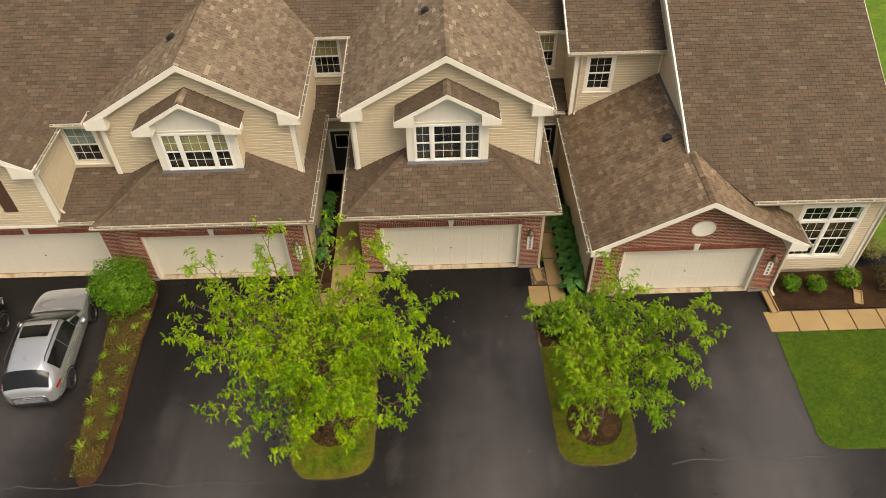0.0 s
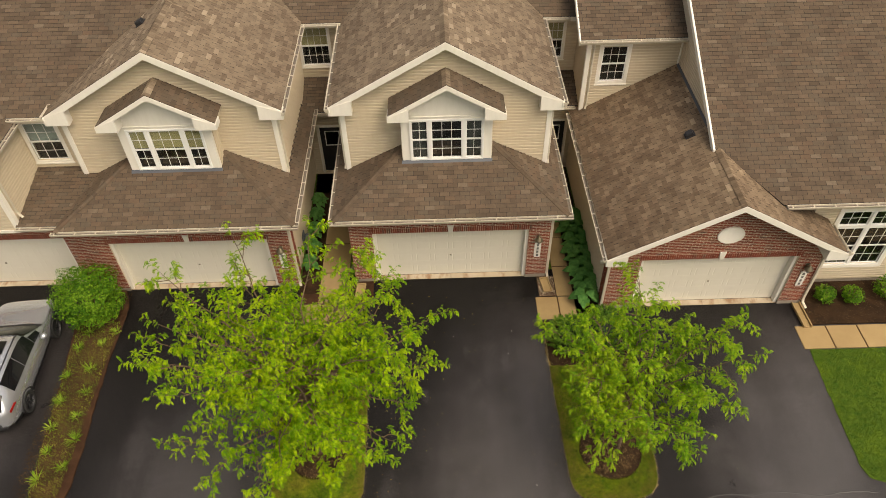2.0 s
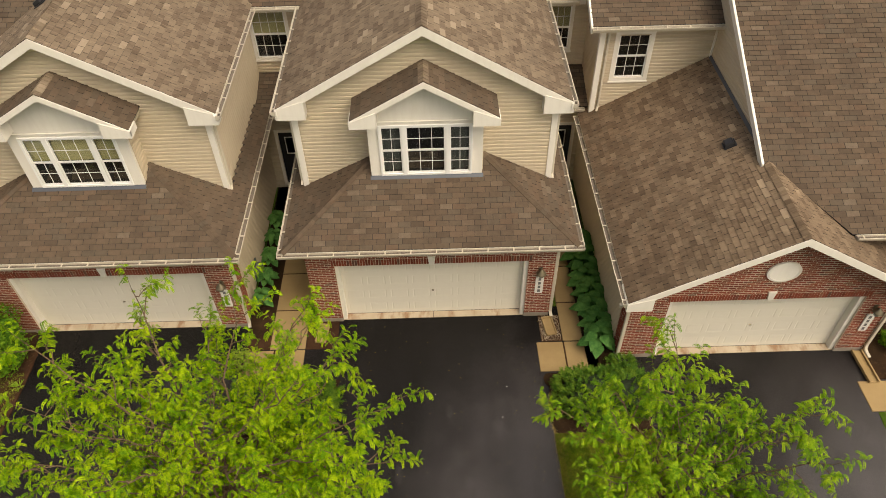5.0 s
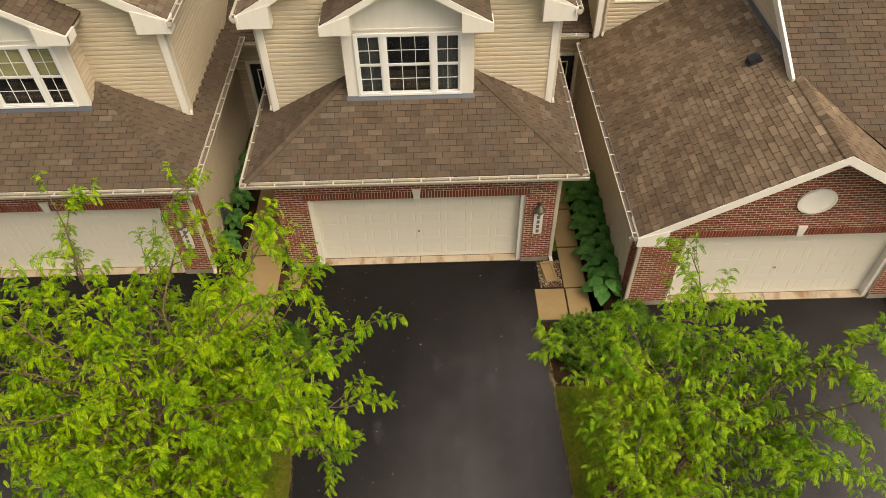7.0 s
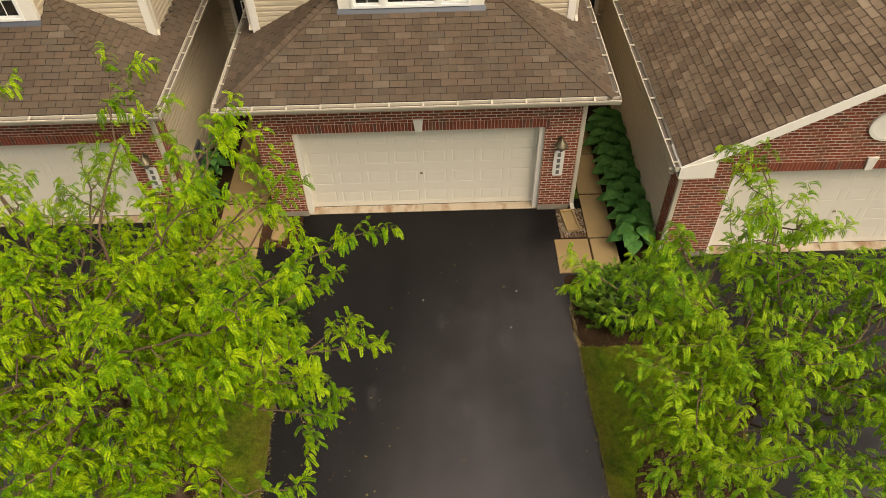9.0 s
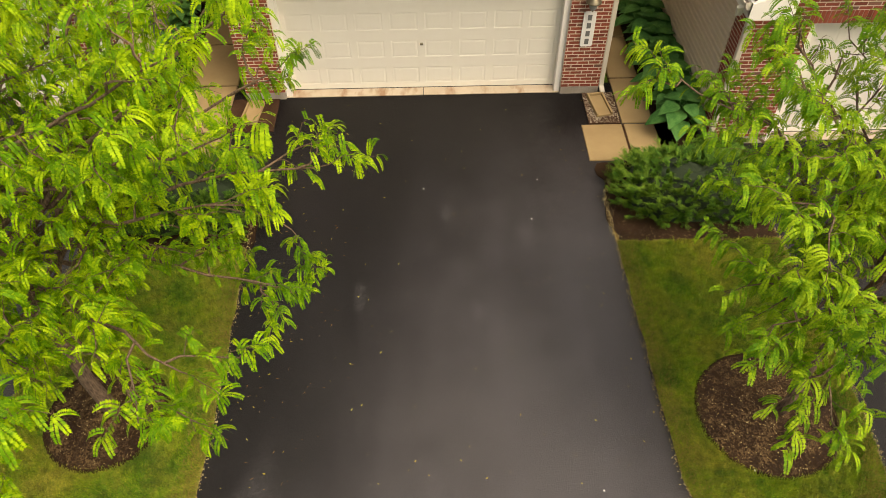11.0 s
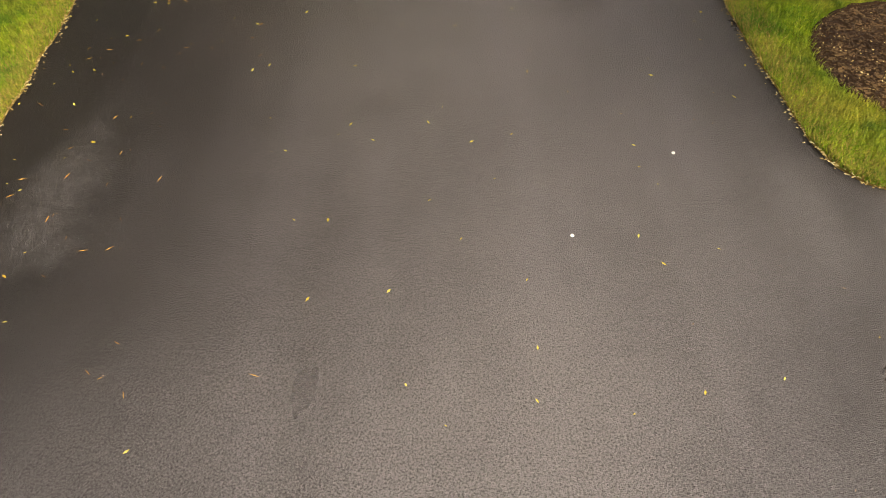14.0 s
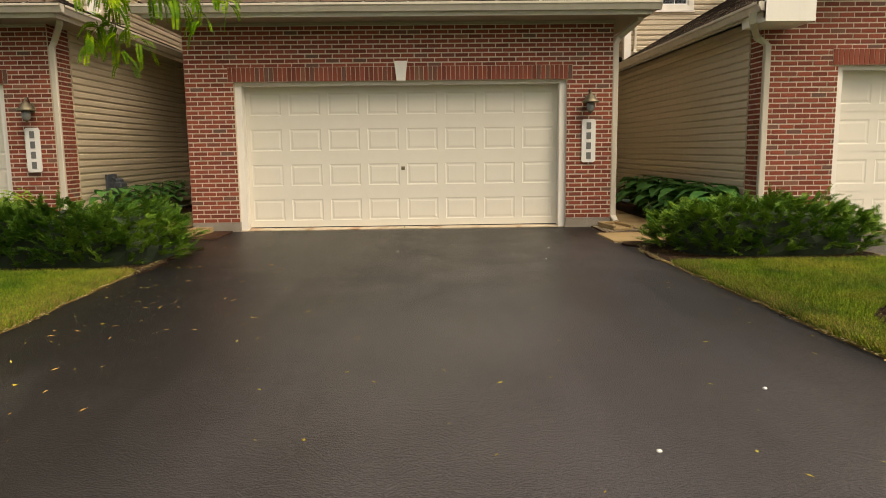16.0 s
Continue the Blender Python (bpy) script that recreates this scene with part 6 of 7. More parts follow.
def grass(poly, box, count, seed, skip=(), name="grass", edge=0.0, level=0.014, material=None):
    """Short blades all over a lawn."""
    rng = np.random.default_rng(seed)
    px = rng.uniform(box[0], box[1], count * 2)
    py = rng.uniform(box[2], box[3], count * 2)
    hit = np.zeros(len(px), bool)
    for (a, b), (c, d) in zip(poly, poly[1:] + poly[:1]):
        if b == d:
            continue
        cross = ((b > py) != (d > py)) & (px < a + (py - b) * (c - a) / (d - b))
        hit ^= cross
    ok = hit
    for cx, cy, r in skip:
        ok &= (px - cx) ** 2 + (py - cy) ** 2 > (r * 1.03) ** 2
    px, py = px[ok][:count], py[ok][:count]
    if edge:
        pts = np.array(poly)
        near = np.full(len(px), 9.0)
        for x, y in pts:
            near = np.minimum(near, np.hypot(px - x, py - y))
        keep = near < edge * rng.uniform(0.05, 1.0, len(px))
        px, py = px[keep], py[keep]
    n = len(px)
    ang = rng.uniform(0, 6.283, n)
    h = rng.uniform(0.03, 0.075, n)
    lean = rng.uniform(0.1, 0.9, n) * h
    w = rng.uniform(0.003, 0.0065, n)
    la = rng.uniform(0, 6.283, n)
    z = np.full(n, level)
    v = np.empty((n, 3, 3))
    v[:, 0] = np.stack([px - np.cos(ang) * w, py - np.sin(ang) * w, z], 1)
    v[:, 1] = np.stack([px + np.cos(ang) * w, py + np.sin(ang) * w, z], 1)
    v[:, 2] = np.stack([px + np.cos(la) * lean, py + np.sin(la) * lean, z + h], 1)
    me = bpy.data.meshes.new(name)
    me.vertices.add(n * 3)
    me.vertices.foreach_set("co", v.ravel())
    me.loops.add(n * 3)
    me.loops.foreach_set("vertex_index", np.arange(n * 3, dtype=np.int32))
    me.polygons.add(n)
    me.polygons.foreach_set("loop_start", np.arange(0, n * 3, 3, dtype=np.int32))
    me.update()
    me.validate()
    me.materials.append(material or (DRY_GRASS if edge else BLADES))
    return tagged(new(name, me), "dry straw-coloured grass along the bed edge" if edge else "short mown lawn grass with yellowed patches", "grass", kind="stuff")


grass(island_left, (-5.3, -2.4, -8.4, -3.72), 120000, 1, [RING_L])
grass(island_right, (2.7, 5.5, -8.2, -3.72), 120000, 2, [RING_R])
grass(lawn_right, (10.7, 16, -7.9, -3.4), 90000, 3, (), "grass", 0.0, 0.014, LUSH)

grass(island_left, (-5.3, -2.4, -8.4, -3.72), 170000, 4, [RING_L], "edge_grass", 0.30)
grass(island_right, (2.7, 5.4, -8.2, -3.72), 170000, 5, [RING_R], "edge_grass", 0.30)
grass([(-12.1, -1.5), (-11.5, -7.9), (-10.7, -7.9), (-10.75, -1.5)], (-12.1, -10.7, -7.9, -1.5), 9000, 6, (), "grass", 0.0, 0.06)


# ---- cars ----
def mat_carpaint(name, c):
    m = Mat(name, 0.22, 0.7, 0.5)
    m.color(m.mix(m.math("MULTIPLY", m.noise(600, 1), 0.2), c, tuple(v * 0.6 for v in c)))
    m.b.inputs["Coat Weight"].default_value = 0.8
    m.b.inputs["Coat Roughness"].default_value = 0.05
    return m.m


SILVER = mat_carpaint("silver_car_paint", (0.60, 0.625, 0.66))
CHARCOAL = mat_carpaint("charcoal_car_paint", (0.03, 0.031, 0.034))
TINT = mat_plain("tinted_car_glass", (0.008, 0.009, 0.010), 0.05, 0.0, 0.4, 0.05)
SCREEN = mat_plain("windscreen_glass", (0.016, 0.020, 0.016), 0.06, 0.0, 0.4, 0.05)
RUBBER = mat_plain("tyre_rubber", (0.018, 0.018, 0.018), 0.85)
ALLOY = mat_plain("alloy_rim", (0.07, 0.07, 0.075), 0.35, 0.7)
TAIL = mat_plain("red_tail_lamp", (0.25, 0.012, 0.012), 0.15)
AMBER = mat_plain("amber_lamp", (0.70, 0.20, 0.02), 0.2)
CHROME = mat_plain("chrome", (0.6, 0.6, 0.6), 0.12, 1.0)
HEAD = mat_plain("head_lamp", (0.55, 0.57, 0.58), 0.08, 0.2)

# stations along the car: y, half width, belt height, roof height, roof half width, inside the cabin or not
STATIONS = [(-2.30, 0.52, 0.76, 0.82, 0.42), (-2.25, 0.72, 0.92, 1.00, 0.52), (-2.13, 0.83, 1.02, 1.17, 0.54), (-1.93, 0.885, 1.05, 1.43, 0.52), (-1.74, 0.91, 1.05, 1.58, 0.515), (-1.1, 0.925, 1.03, 1.655, 0.545), (-0.4, 0.925, 1.01, 1.685, 0.57), (0.0, 0.925, 1.0, 1.66, 0.58), (0.22, 0.922, 0.99, 1.565, 0.61), (0.50, 0.92, 0.99, 1.37, 0.67), (0.76, 0.915, 0.985, 1.18, 0.74), (0.96, 0.912, 0.98, 1.055, 0.80), (1.38, 0.905, 0.96, 1.025, 0.78), (1.7, 0.88, 0.92, 0.985, 0.75), (1.98, 0.83, 0.86, 0.915, 0.68), (2.18, 0.73, 0.77, 0.82, 0.58), (2.29, 0.56, 0.62, 0.66, 0.46)]


def car_ring(y, w, belt, roof, rw):
    cab = roof - belt > 0.12
    lo = 0.30 if -2.1 < y < 2.0 else 0.38
    half = [(w * 0.90, lo), (w * 0.985, 0.48), (w, 0.72), (w * 0.975, belt)]
    if cab:
        half += [(w * 0.975 + (rw - w * 0.975) * 0.45, belt + (roof - belt) * 0.48), (rw + 0.03, roof - 0.075), (rw * 0.86, roof - 0.015), (0.0, roof + 0.012)]
    else:
        half += [(w * 0.93, belt + (roof - belt) * 0.5), (w * 0.82, roof - 0.005), (w * 0.5, roof + 0.012), (0.0, roof + 0.02)]
    return [(x, y, z) for x, z in half] + [(-x, y, z) for x, z in half[-2::-1]]


def car_wheel(parent, x, y, out):
    """Tyre, rim and spokes on an axle along x."""
    def turned(profile, sides=28):
        g = Geo()
        k = len(profile)
        g.add([(x + out * a, y + r * math.cos(2 * math.pi * s / sides), 0.345 + r * math.sin(2 * math.pi * s / sides)) for s in range(sides) for r, a in profile], [(s * k + i, s * k + (i + 1) % k, ((s + 1) % sides) * k + (i + 1) % k, ((s + 1) % sides) * k + i) for s in range(sides) for i in range(k)])
        return g

    tyre = part("wheel", turned([(0.24, -0.11), (0.335, -0.10), (0.345, -0.06), (0.345, 0.06), (0.335, 0.095), (0.25, 0.10), (0.235, 0.07), (0.23, -0.08)]), RUBBER, parent, smooth=True)
    part("rim", turned([(0.235, -0.05), (0.238, 0.085), (0.222, 0.09), (0.205, 0.05), (0.20, -0.05)]), ALLOY, tyre)
    part("brake_disc", turned([(0.0, 0.0), (0.19, 0.0), (0.19, 0.012), (0.0, 0.012)]), BLACK, tyre)
    for k in range(5):
        a = 2 * math.pi * k / 5 + 0.3
        c, s = math.cos(a), math.sin(a)
        g = Geo()
        for dk in (-0.14, 0.14):
            c2, s2 = math.cos(a + dk), math.sin(a + dk)
            g.hexa([(x + out * 0.03, y + c * 0.03 - s * e, 0.345 + s * 0.03 + c * e) if r == 0 else (x + out * 0.03, y + c2 * 0.215 - s2 * e, 0.345 + s2 * 0.215 + c2 * e) for r, e in ((0, -0.018), (1, -0.014), (1, 0.014), (0, 0.018))] + [(x + out * 0.07, y + c * 0.03 - s * e, 0.345 + s * 0.03 + c * e) if r == 0 else (x + out * 0.082, y + c2 * 0.215 - s2 * e, 0.345 + s2 * 0.215 + c2 * e) for r, e in ((0, -0.018), (1, -0.014), (1, 0.014), (0, 0.018))])
        part("spoke", g, ALLOY, tyre)


def suv(at, turn, paint, label):
    """A compact sport utility car standing on its wheels, nose along +y."""
    car = thing("parked_car", (0, 0, 0), label, "car", "parked cars")
    rings = [car_ring(*s) for s in STATIONS]
    k = len(rings[0])
    g = Geo()
    verts = [p for r in rings for p in r]
    faces, glass = [], {"windscreen": [], "rear_window": [], "side_window": []}
    for i in range(len(rings) - 1):
        for j in range(k - 1):
            f = (i * k + j, i * k + j + 1, (i + 1) * k + j + 1, (i + 1) * k + j)
            faces.append(f)
    faces += [tuple(range(k)), tuple(reversed([(len(rings) - 1) * k + j for j in range(k)]))]
    faces += [(i * k + k - 1, i * k, (i + 1) * k, (i + 1) * k + k - 1) for i in range(len(rings) - 1)]
    body = part("body", g.add(verts, faces), paint, car, smooth=True)
    sub = body.modifiers.new("round", "SUBSURF")
    sub.levels = sub.render_levels = 2

    def lerp_ring(yv):
        for i in range(len(STATIONS) - 1):
            if STATIONS[i][0] <= yv <= STATIONS[i + 1][0]:
                t = (yv - STATIONS[i][0]) / (STATIONS[i + 1][0] - STATIONS[i][0])
                return [Vector(a).lerp(Vector(b), t) for a, b in zip(rings[i], rings[i + 1])]
        return [Vector(p) for p in rings[-1]]

    def skin(y0, y1, j0, j1, n=8, lift=0.008, inset=0.0):
        """A patch that follows the body between two stations and two lines of its section."""
        ctr = Vector((0, 0, 0.8))
        gg = Geo()
        pts = []
        m = 5
        for a in range(n + 1):
            ring = lerp_ring(y0 + (y1 - y0) * a / n)
            for b in range(m + 1):
                u = j0 + (j1 - j0) * b / m
                i = min(int(u), k - 2)
                p = ring[i].lerp(ring[i + 1], u - i)
                o = Vector((p.x, 0, (p.z - 0.9) * 1.2))
                pts.append(p + (o.normalized() if o.length > 0.05 else Vector((0, 0, 1))) * lift)
        return gg.add(pts, [(a * (m + 1) + b, a * (m + 1) + b + 1, (a + 1) * (m + 1) + b + 1, (a + 1) * (m + 1) + b) for a in range(n) for b in range(m)])

    part("windscreen", skin(0.14, 0.84, 4.6, 9.4, 10, 0.034), SCREEN, car, smooth=True)
    part("wiper_cowl", skin(0.83, 0.95, 4.3, 9.7, 3, 0.042), BLACK, car, smooth=True)
    part("rear_window", skin(-2.17, -1.80, 4.2, 9.8, 10, 0.026), TINT, car, smooth=True)
    for j0, j1 in ((3.25, 4.72), (9.28, 10.75)):
        part("side_window", skin(-1.52, -0.66, j0, j1, 6), TINT, car, smooth=True)
        part("side_window", skin(-0.64, 0.20, j0, j1, 6), TINT, car, smooth=True)
        part("side_window", skin(0.22, 0.62, j0 if j0 < 5 else 9.8, 4.2 if j0 < 5 else j1, 4), TINT, car, smooth=True)
    part("sunroof", skin(-0.62, -0.14, 6.1, 7.9, 4, 0.012), TINT, car, smooth=True)
    part("lower_cladding", skin(-2.1, 2.0, -0.0, 0.75, 16, 0.012), BLACK, car, smooth=True)
    part("lower_cladding", skin(-2.1, 2.0, 13.25, 14.0, 16, 0.012), BLACK, car, smooth=True)
    part("rear_bumper", Geo().box(-0.62, 0.62, -2.31, -2.2, 0.36, 0.52), BLACK, car, bevel=0.03)
    for s in (-1, 1):
        part("tail_lamp", Geo().hexa([(s * 0.50, -2.27, 0.90), (s * 0.84, -2.07, 0.87), (s * 0.915, -1.80, 0.94), (s * 0.50, -2.16, 0.92), (s * 0.50, -2.25, 0.94), (s * 0.84, -2.05, 0.95), (s * 0.915, -1.78, 0.99), (s * 0.50, -2.14, 0.97)]), TAIL, car)
        part("head_lamp", Geo().hexa([(s * 0.52, 2.17, 0.70), (s * 0.80, 2.0, 0.70), (s * 0.86, 1.82, 0.76), (s * 0.56, 1.95, 0.80), (s * 0.52, 2.15, 0.80), (s * 0.80, 1.98, 0.82), (s * 0.87, 1.80, 0.86), (s * 0.56, 1.93, 0.89)]), HEAD, car)
        part("roof_rail", Geo().tube([(s * 0.60, -1.55, 1.61), (s * 0.61, -1.45, 1.69), (s * 0.62, -0.5, 1.70), (s * 0.61, -0.05, 1.67), (s * 0.61, 0.08, 1.62)], 0.019, 6), BLACK, car, smooth=True)
        mir = part("door_mirror", Geo().lathe((s * 1.02, 0.50, 1.00), [(0.03, -0.07), (0.095, -0.05), (0.11, 0.02), (0.07, 0.08), (0.01, 0.09)], 10), paint, car, smooth=True)
        part("mirror_arm", Geo().box(min(s * 0.88, s * 1.0), max(s * 0.88, s * 1.0), 0.48, 0.54, 0.96, 1.0), BLACK, mir)
        for yy in (-1.0, -0.05):
            part("door_handle", Geo().box(min(s * 0.90, s * 0.93), max(s * 0.90, s * 0.93), yy - 0.09, yy + 0.09, 0.86, 0.885), CHROME, car, bevel=0.008)
        for yy in (-1.36, 1.36):
            arch = Geo()
            pts = [(s * 0.885, yy + 0.40 * math.cos(a), 0.345 + 0.40 * math.sin(a)) for a in (math.pi * q / 12 for q in range(13))]
            arch.tube(pts, 0.04, 6)
            part("wheel_arch", arch, BLACK, car, smooth=True)
            part("wheel_well", Geo().box(min(s * 0.62, s * 0.885), max(s * 0.62, s * 0.885), yy - 0.37, yy + 0.37, 0.30, 0.66), BLACK, car, bevel=0.12)
            car_wheel(car, s * 0.825, yy, s)
    part("number_plate", Geo().box(-0.17, 0.17, -2.30, -2.27, 0.68, 0.78), PLATE, car, "white plate with a plain dark bar")
    part("plate_bar", Geo().box(-0.13, 0.13, -2.306, -2.30, 0.71, 0.75), FLASHING, car)
    part("badge", Geo().lathe((0, -2.275, 0.84), [(0.05, -0.02), (0.055, 0.0), (0.05, 0.02)], 12), CHROME, car)
    part("antenna_fin", Geo().hexa([(-0.025, -1.5, 1.65), (0.025, -1.5, 1.65), (0.02, -1.32, 1.67), (-0.02, -1.32, 1.67), (-0.008, -1.49, 1.73), (0.008, -1.49, 1.73), (0.008, -1.42, 1.72), (-0.008, -1.42, 1.72)]), paint, car)
    part("wiper", Geo().box(-0.02, 0.25, -2.10, -2.085, 1.08, 1.10), BLACK, car)
    car.matrix_basis = pose(at[0], at[1], at[2], 0, 0, turn)
    return car


suv((-13.39, -3.30, 0.0), 4.0, SILVER, "silver sport utility car parked facing the garage")
suv((-16.45, -3.55, 0.0), 0.0, CHARCOAL, "dark charcoal sport utility car parked on the driveway")


# ---- small things on the fronts ----
def wall_lamp(x, y, z):
    """A small lantern on an arm."""
    ob = thing("wall_lantern", (x, y, z), "aged brass wall lantern on a brick pier", "lamp", "wall lanterns")
    part("back_plate", Geo().box(x - 0.055, x + 0.055, y - 0.022, y - 0.004, z - 0.06, z + 0.08), BRONZE, ob, bevel=0.01)
    part("arm", Geo().tube([(x, y - 0.02, z + 0.05), (x, y - 0.08, z + 0.16), (x, y - 0.14, z + 0.15), (x, y - 0.15, z + 0.09)], 0.011, 6), BRONZE, ob, smooth=True)
    part("hood", Geo().lathe((x, y - 0.15, z), [(0.13, -0.035), (0.125, -0.015), (0.085, 0.02), (0.06, 0.07), (0.025, 0.09), (0.012, 0.13)], 16), BRONZE, ob, smooth=True)
    part("glass_globe", Geo().lathe((x, y - 0.15, z), [(0.03, -0.17), (0.055, -0.15), (0.065, -0.10), (0.058, -0.04)], 12), LAMP_GLASS, ob, smooth=True)
    part("finial", Geo().lathe((x, y - 0.15, z), [(0.012, -0.205), (0.018, -0.19), (0.03, -0.172)], 8), BRONZE, ob)


LAMP_GLASS = mat_plain("lantern_glass", (0.25, 0.26, 0.24), 0.15, 0.0, 0.6, 0.1)


def number_plaque(x, y, z):
    """A tall white plaque with rounded corners and four dark bars in place of its figures."""
    g = Geo()
    pts = []
    for cx, cz, a0 in ((0.07, 0.29, 0), (-0.07, 0.29, 90), (-0.07, -0.29, 180), (0.07, -0.29, 270)):
        pts += [(x + cx + 0.035 * math.cos(radians(a0 + d)), z + cz + 0.035 * math.sin(radians(a0 + d))) for d in (0, 30, 60, 90)]
    k = len(pts)
    g.add([(a, y - 0.009, b) for a, b in pts] + [(a, y - 0.034, b) for a, b in pts], [tuple(range(k)), tuple(range(2 * k - 1, k - 1, -1))] + [((i + 1) % k, i, k + i, k + (i + 1) % k) for i in range(k)])
    ob = thing("number_plaque", (x, y, z), "white oblong plaque with four dark bars on brick", "sign", "number plaques")
    part("plaque", g, PLATE, ob)
    for i in range(4):
        zz = z + 0.225 - 0.15 * i
        part("figure_bar", Geo().box(x - 0.035, x + 0.035, y - 0.040, y - 0.035, zz - 0.05, zz + 0.05), GREY, ob)


for lx, ly, px, pz in ((2.83, 0.0, 2.835, 1.32), (-5.44, -0.12, -5.45, 1.28), (10.95, -1.5, 10.96, 1.22)):
    wall_lamp(lx, ly, pz + 0.60)
    number_plaque(px, ly, pz)


def splash_block(x, y, turn, length=0.62):
    """A shallow concrete trough under a downspout."""
    g = Geo()
    w = 0.15
    g.box(-w, w, -length / 2, length / 2, 0.0, 0.035)
    g.box(-w, -w + 0.04, -length / 2, length / 2, 0.035, 0.075)
    g.box(w - 0.04, w, -length / 2, length / 2, 0.035, 0.075)
    g.box(-w + 0.04, w - 0.04, length / 2 - 0.05, length / 2, 0.035, 0.075)
    ob = part("splash_block", g, CONCRETE, None, bevel=0.008)
    tagged(ob, "tan concrete splash block under a downspout", "splash block", "splash blocks")
    ob.matrix_basis = pose(x, y, 0.018, 0, 0, turn)


splash_block(3.16, -0.42, 8)
splash_block(-3.05, -0.45, -6)
splash_block(14.35, -1.95, -20)
splash_block(4.62, -1.95, 0, 0.4)
drain = part("drain_channel", Geo().box(-0.14, 0.14, -0.5, 0.5, 0, 0.03).box(-0.14, -0.10, -0.5, 0.5, 0.03, 0.09).box(0.10, 0.14, -0.5, 0.5, 0.03, 0.09), CONCRETE, None)
tagged(drain, "long tan concrete drain channel in the mulch", "drain channel")
drain.matrix_basis = pose(11.17, -2.05, 0.03, 0, 0, 2)

meter = thing("gas_meter", (-5.02, 1.55, 0.5), "grey gas meter on the side wall", "meter")
part("meter_body", Geo().box(-5.08, -4.86, 1.42, 1.68, 0.42, 0.72), FLASHING, meter, bevel=0.03)
part("dial", Geo().lathe((-4.97, 1.55, 0.72), [(0.09, 0.0), (0.09, 0.05), (0.05, 0.08)], 12), FLASHING, meter)
part("pipe", Geo().tube([(-4.97, 1.36, 0.05), (-4.97, 1.36, 0.80), (-4.97, 1.48, 0.84)], 0.02, 6), FLASHING, meter)
part("bracket", Geo().box(-5.10, -5.06, 1.36, 1.72, 0.30, 0.86), FLASHING, meter)

def bed_rim(cx, cy, r, seed):
    """The spade-cut edge of the turf round a mulch ring: a crumbling dark wall of soil under the grass."""
    g, n = Geo(), 96
    rows = []
    for i in range(n):
        a = 2 * math.pi * i / n
        c, s = math.cos(a), math.sin(a)
        w = noise.noise((c * 5, s * 5, seed)) + 0.6 * noise.noise((c * 17, s * 17, seed))
        for k, z in ((0.975, 0.010), (1.0 + 0.012 * w, 0.050 + 0.016 * w), (1.03 + 0.012 * w, 0.046 + 0.016 * w), (1.075, 0.008)):
            rows.append((cx + r * k * c, cy + r * k * s, z))
    g.add(rows, [(i * 4 + j, ((i + 1) % n) * 4 + j, ((i + 1) % n) * 4 + j + 1, i * 4 + j + 1) for i in range(n) for j in range(3)])
    tagged(part("bed_rim", g, MULCH, None), "crumbling dark soil edge cut round a mulch ring", "soil edge", kind="structure")


bed_rim(*RING_L, 3)
bed_rim(*RING_R, 8)


# ---- litter on the asphalt, chips on the mulch ----
LEAFY = mat_leaf("fallen_leaflet", (0.35, 0.20, 0.03), (0.50, 0.38, 0.04), (0.62, 0.55, 0.12), 0.1)
CHIP = mat_leaf("bark_chip", (0.014, 0.007, 0.004), (0.034, 0.018, 0.009), (0.14, 0.085, 0.035), 0.0)
CLIPPING = mat_leaf("straw_clipping", (0.22, 0.14, 0.045), (0.44, 0.32, 0.12), (0.62, 0.52, 0.26), 0.1)
PEBBLE = mat_leaf("pebble", (0.08, 0.055, 0.035), (0.17, 0.12, 0.075), (0.38, 0.31, 0.22), 0.0)


def scatter(name, count, place, size, slim, material, seed, label, category):
    """Many small flat bits lying about."""
    rnd = random.Random(seed)
    verts, faces = [], []
    for _ in range(count):
        x, y, z = place(rnd)
        a = rnd.uniform(0, 6.283)
        l = size * rnd.uniform(0.5, 1.3)
        d, s = Vector((math.cos(a), math.sin(a), rnd.uniform(-0.2, 0.2))) * l, Vector((-math.sin(a), math.cos(a), rnd.uniform(-0.4, 0.4))) * l * slim
        p = Vector((x, y, z + 0.004))
        k = len(verts)
        up = Vector((0, 0, l * 0.18))
        verts.extend(tuple(q) for q in (p - d, p + s, p + d, p - s, p + up))
        faces += [(k, k + 1, k + 4), (k + 1, k + 2, k + 4), (k + 2, k + 3, k + 4), (k + 3, k, k + 4)]
    me = bpy.data.meshes.new(name)
    me.from_pydata(verts, [], faces)
    me.update()
    me.materials.append(material)
    return tagged(new(name, me), label, category, kind="stuff")


def on_drive(r):
    while True:
        x, y = r.gauss(0.2, 2.6), r.uniform(-10, -0.2)
        if r.random() < 0.32:
            x, y = r.choice((-2.2, -2.2, 2.7)) + r.gauss(0, 0.35), r.uniform(-7.6, -0.2)
        if not (inside(island_left, x, y) or inside(island_right, x, y)):
            return x, y, 0.0


scatter("fallen_leaflets", 250, on_drive, 0.016, 0.40, LEAFY, 5, "tiny yellow leaflets fallen on the asphalt", "leaf litter")
scatter("fallen_leaflets", 150, lambda r: (r.uniform(-10, 10), r.uniform(-12, -0.5), 0.0), 0.012, 0.45, PEBBLE, 6, "tiny pale specks of grit on the asphalt", "grit")


TWIG = mat_leaf("dry_leaf_stalk", (0.20, 0.09, 0.02), (0.36, 0.18, 0.04), (0.50, 0.30, 0.08), 0.05)
scatter("leaf_stalks", 90, lambda r: (r.gauss(-1.75, 0.55), r.uniform(-9.2, -3.0), 0.0), 0.026, 0.10, TWIG, 7, "thin orange-brown leaf stalks fallen on the asphalt", "leaf litter")


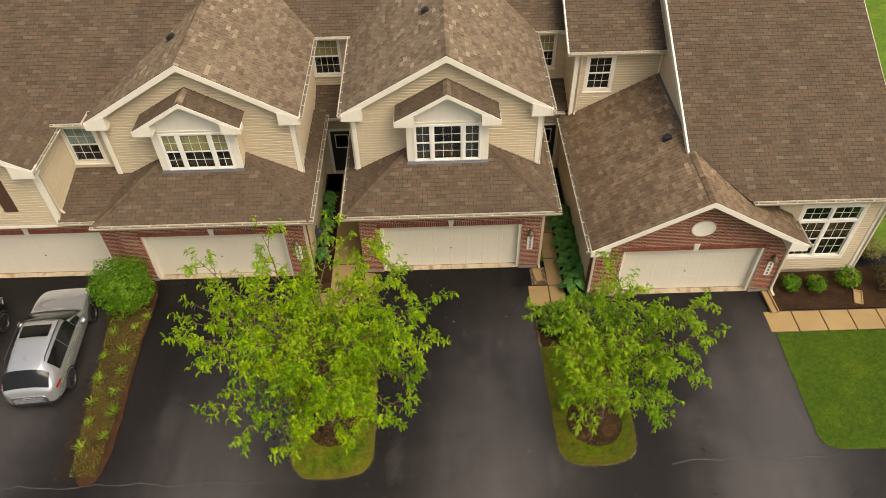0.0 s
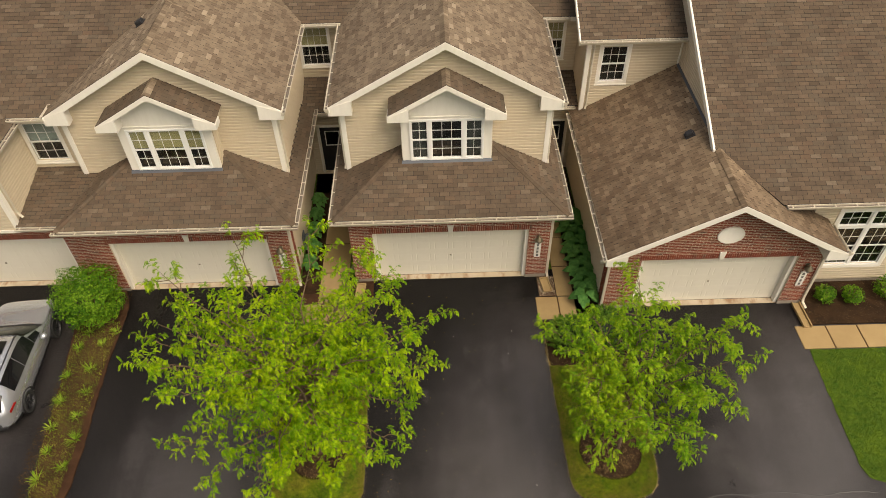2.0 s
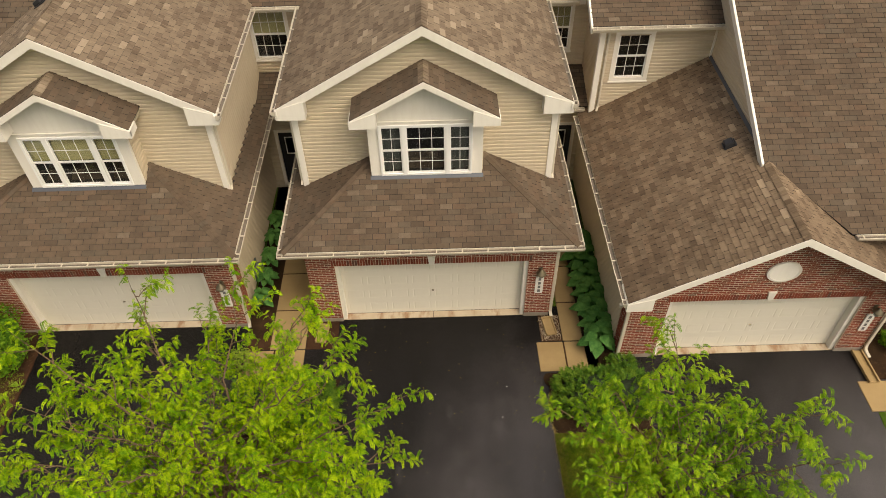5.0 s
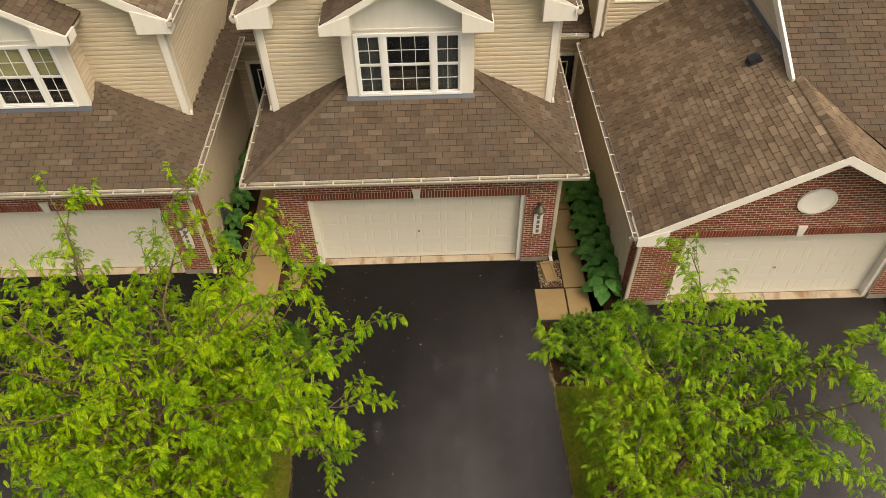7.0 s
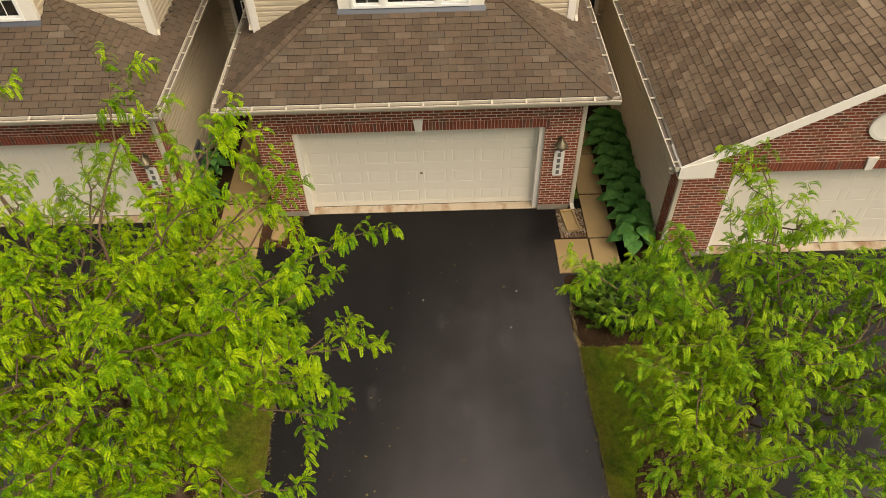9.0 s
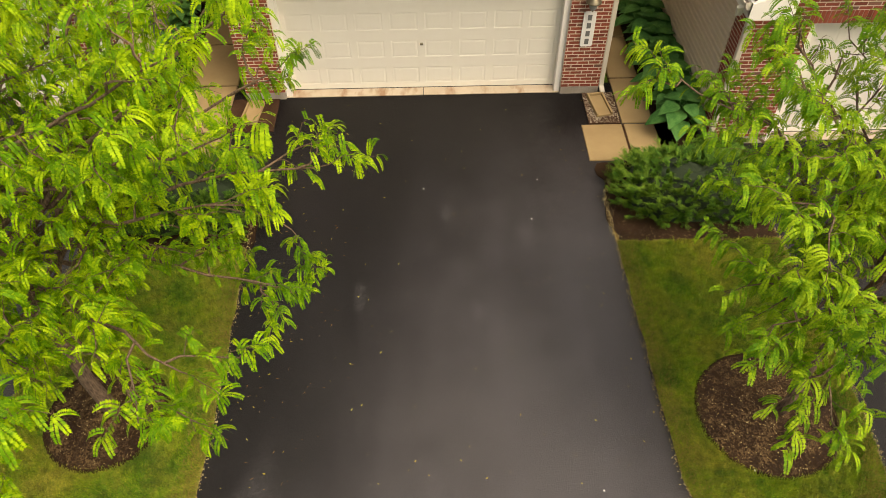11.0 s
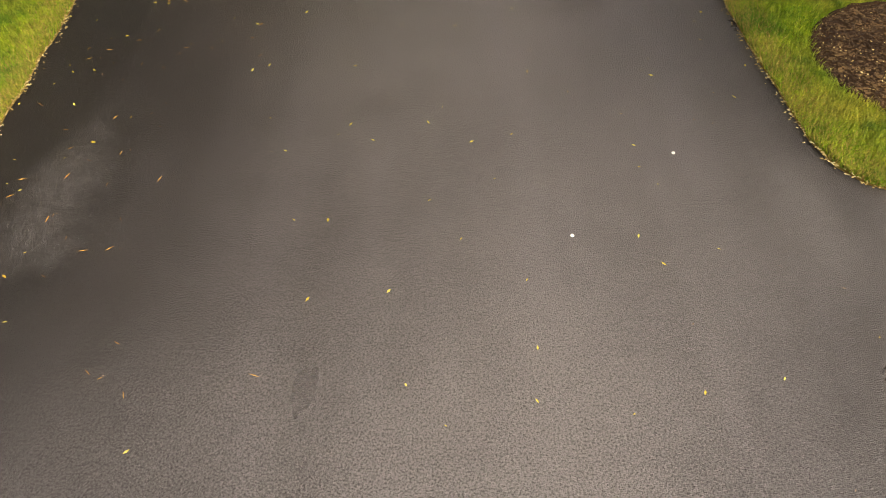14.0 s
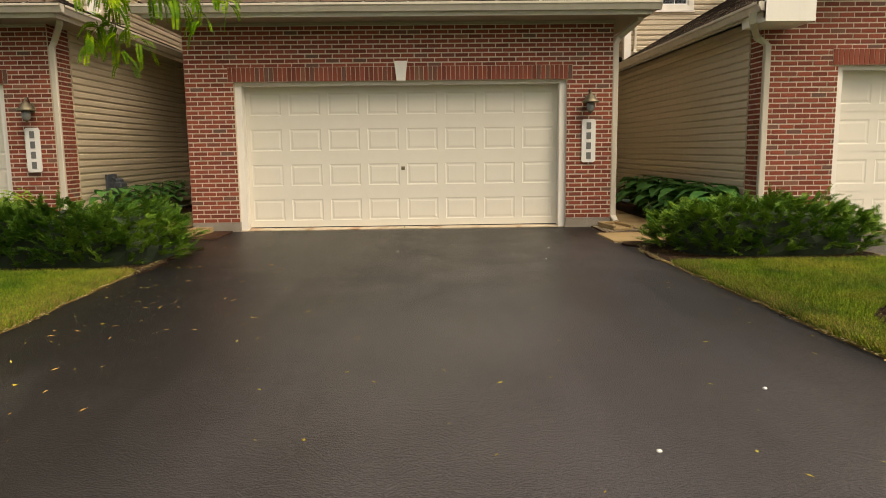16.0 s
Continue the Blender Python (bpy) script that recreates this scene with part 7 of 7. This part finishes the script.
def edge_of(poly):
    def f(r):
        i = r.randrange(len(poly))
        a, b = poly[i], poly[(i + 1) % len(poly)]
        t = r.random()
        return a[0] + (b[0] - a[0]) * t + r.gauss(0, 0.03), a[1] + (b[1] - a[1]) * t + r.gauss(0, 0.03), 0.02
    return f


for i, pl_ in enumerate((island_left, island_right)):
    scatter("edge_litter", 2600, edge_of(pl_), 0.012, 0.5, CLIPPING, 20 + i, "dry clippings along the lawn edge", "leaf litter")
for i, (cx, cy, r) in enumerate((RING_L, RING_R)):
    def in_ring(q, cx=cx, cy=cy, r=r):
        a, k = q.uniform(0, 6.283), math.sqrt(q.random()) * r
        return cx + k * math.cos(a), cy + k * math.sin(a), 0.034 + 0.055 * (1 - (k / r) ** 2)
    scatter("pale_chips", 420, in_ring, 0.012, 0.45, CLIPPING, 35 + i, "pale dry chips and clippings on the mulch", "bark chips")
    scatter("bark_chips", 7000, in_ring, 0.016, 0.5, CHIP, 30 + i, "bark chips of the mulch ring", "bark chips")
scatter("bark_chips", 1500, lambda r: (r.uniform(2.90, 5.25), r.uniform(-3.8, -1.95), 0.024), 0.022, 0.35, CHIP, 40, "bark chips under the hedge", "bark chips")
scatter("bark_chips", 1500, lambda r: (r.uniform(-5.1, -2.55), r.uniform(-3.8, -1.95), 0.024), 0.022, 0.35, CHIP, 41, "bark chips under the hedge", "bark chips")
scatter("bark_chips", 4500, lambda r: (r.uniform(-12.0, -10.7), r.uniform(-8.0, -0.3), r.uniform(0.055, 0.085)), 0.028, 0.35, CHIP, 42, "wood chips on the bare soil", "bark chips")
scatter("pebbles", 900, lambda r: (r.uniform(2.9, 3.45), r.uniform(-0.9, -0.03), 0.018), 0.016, 0.8, PEBBLE, 43, "small pebbles beside the garage pier", "pebbles")
scatter("bark_chips", 1500, lambda r: (r.uniform(11.3, 16), r.uniform(-2.4, -0.7), 0.03), 0.024, 0.35, CHIP, 44, "dark bark chips along the house wall", "bark chips")

for sx, sy in ((2.04, -7.49), (1.27, -8.20), (3.80, -7.31), (0.0, -2.47), (1.84, -2.31), (1.66, -3.19)):
    st = part("white_pebble", Geo().lathe((sx, sy, 0.0 if abs(sx) < 2.5 else 0.035), [(0.006, 0.0), (0.013, 0.005), (0.010, 0.011), (0.002, 0.014)], 8), PLATE, None, smooth=True)
    tagged(st, "very small white pebble lying on the ground", "pebble", "white pebbles")
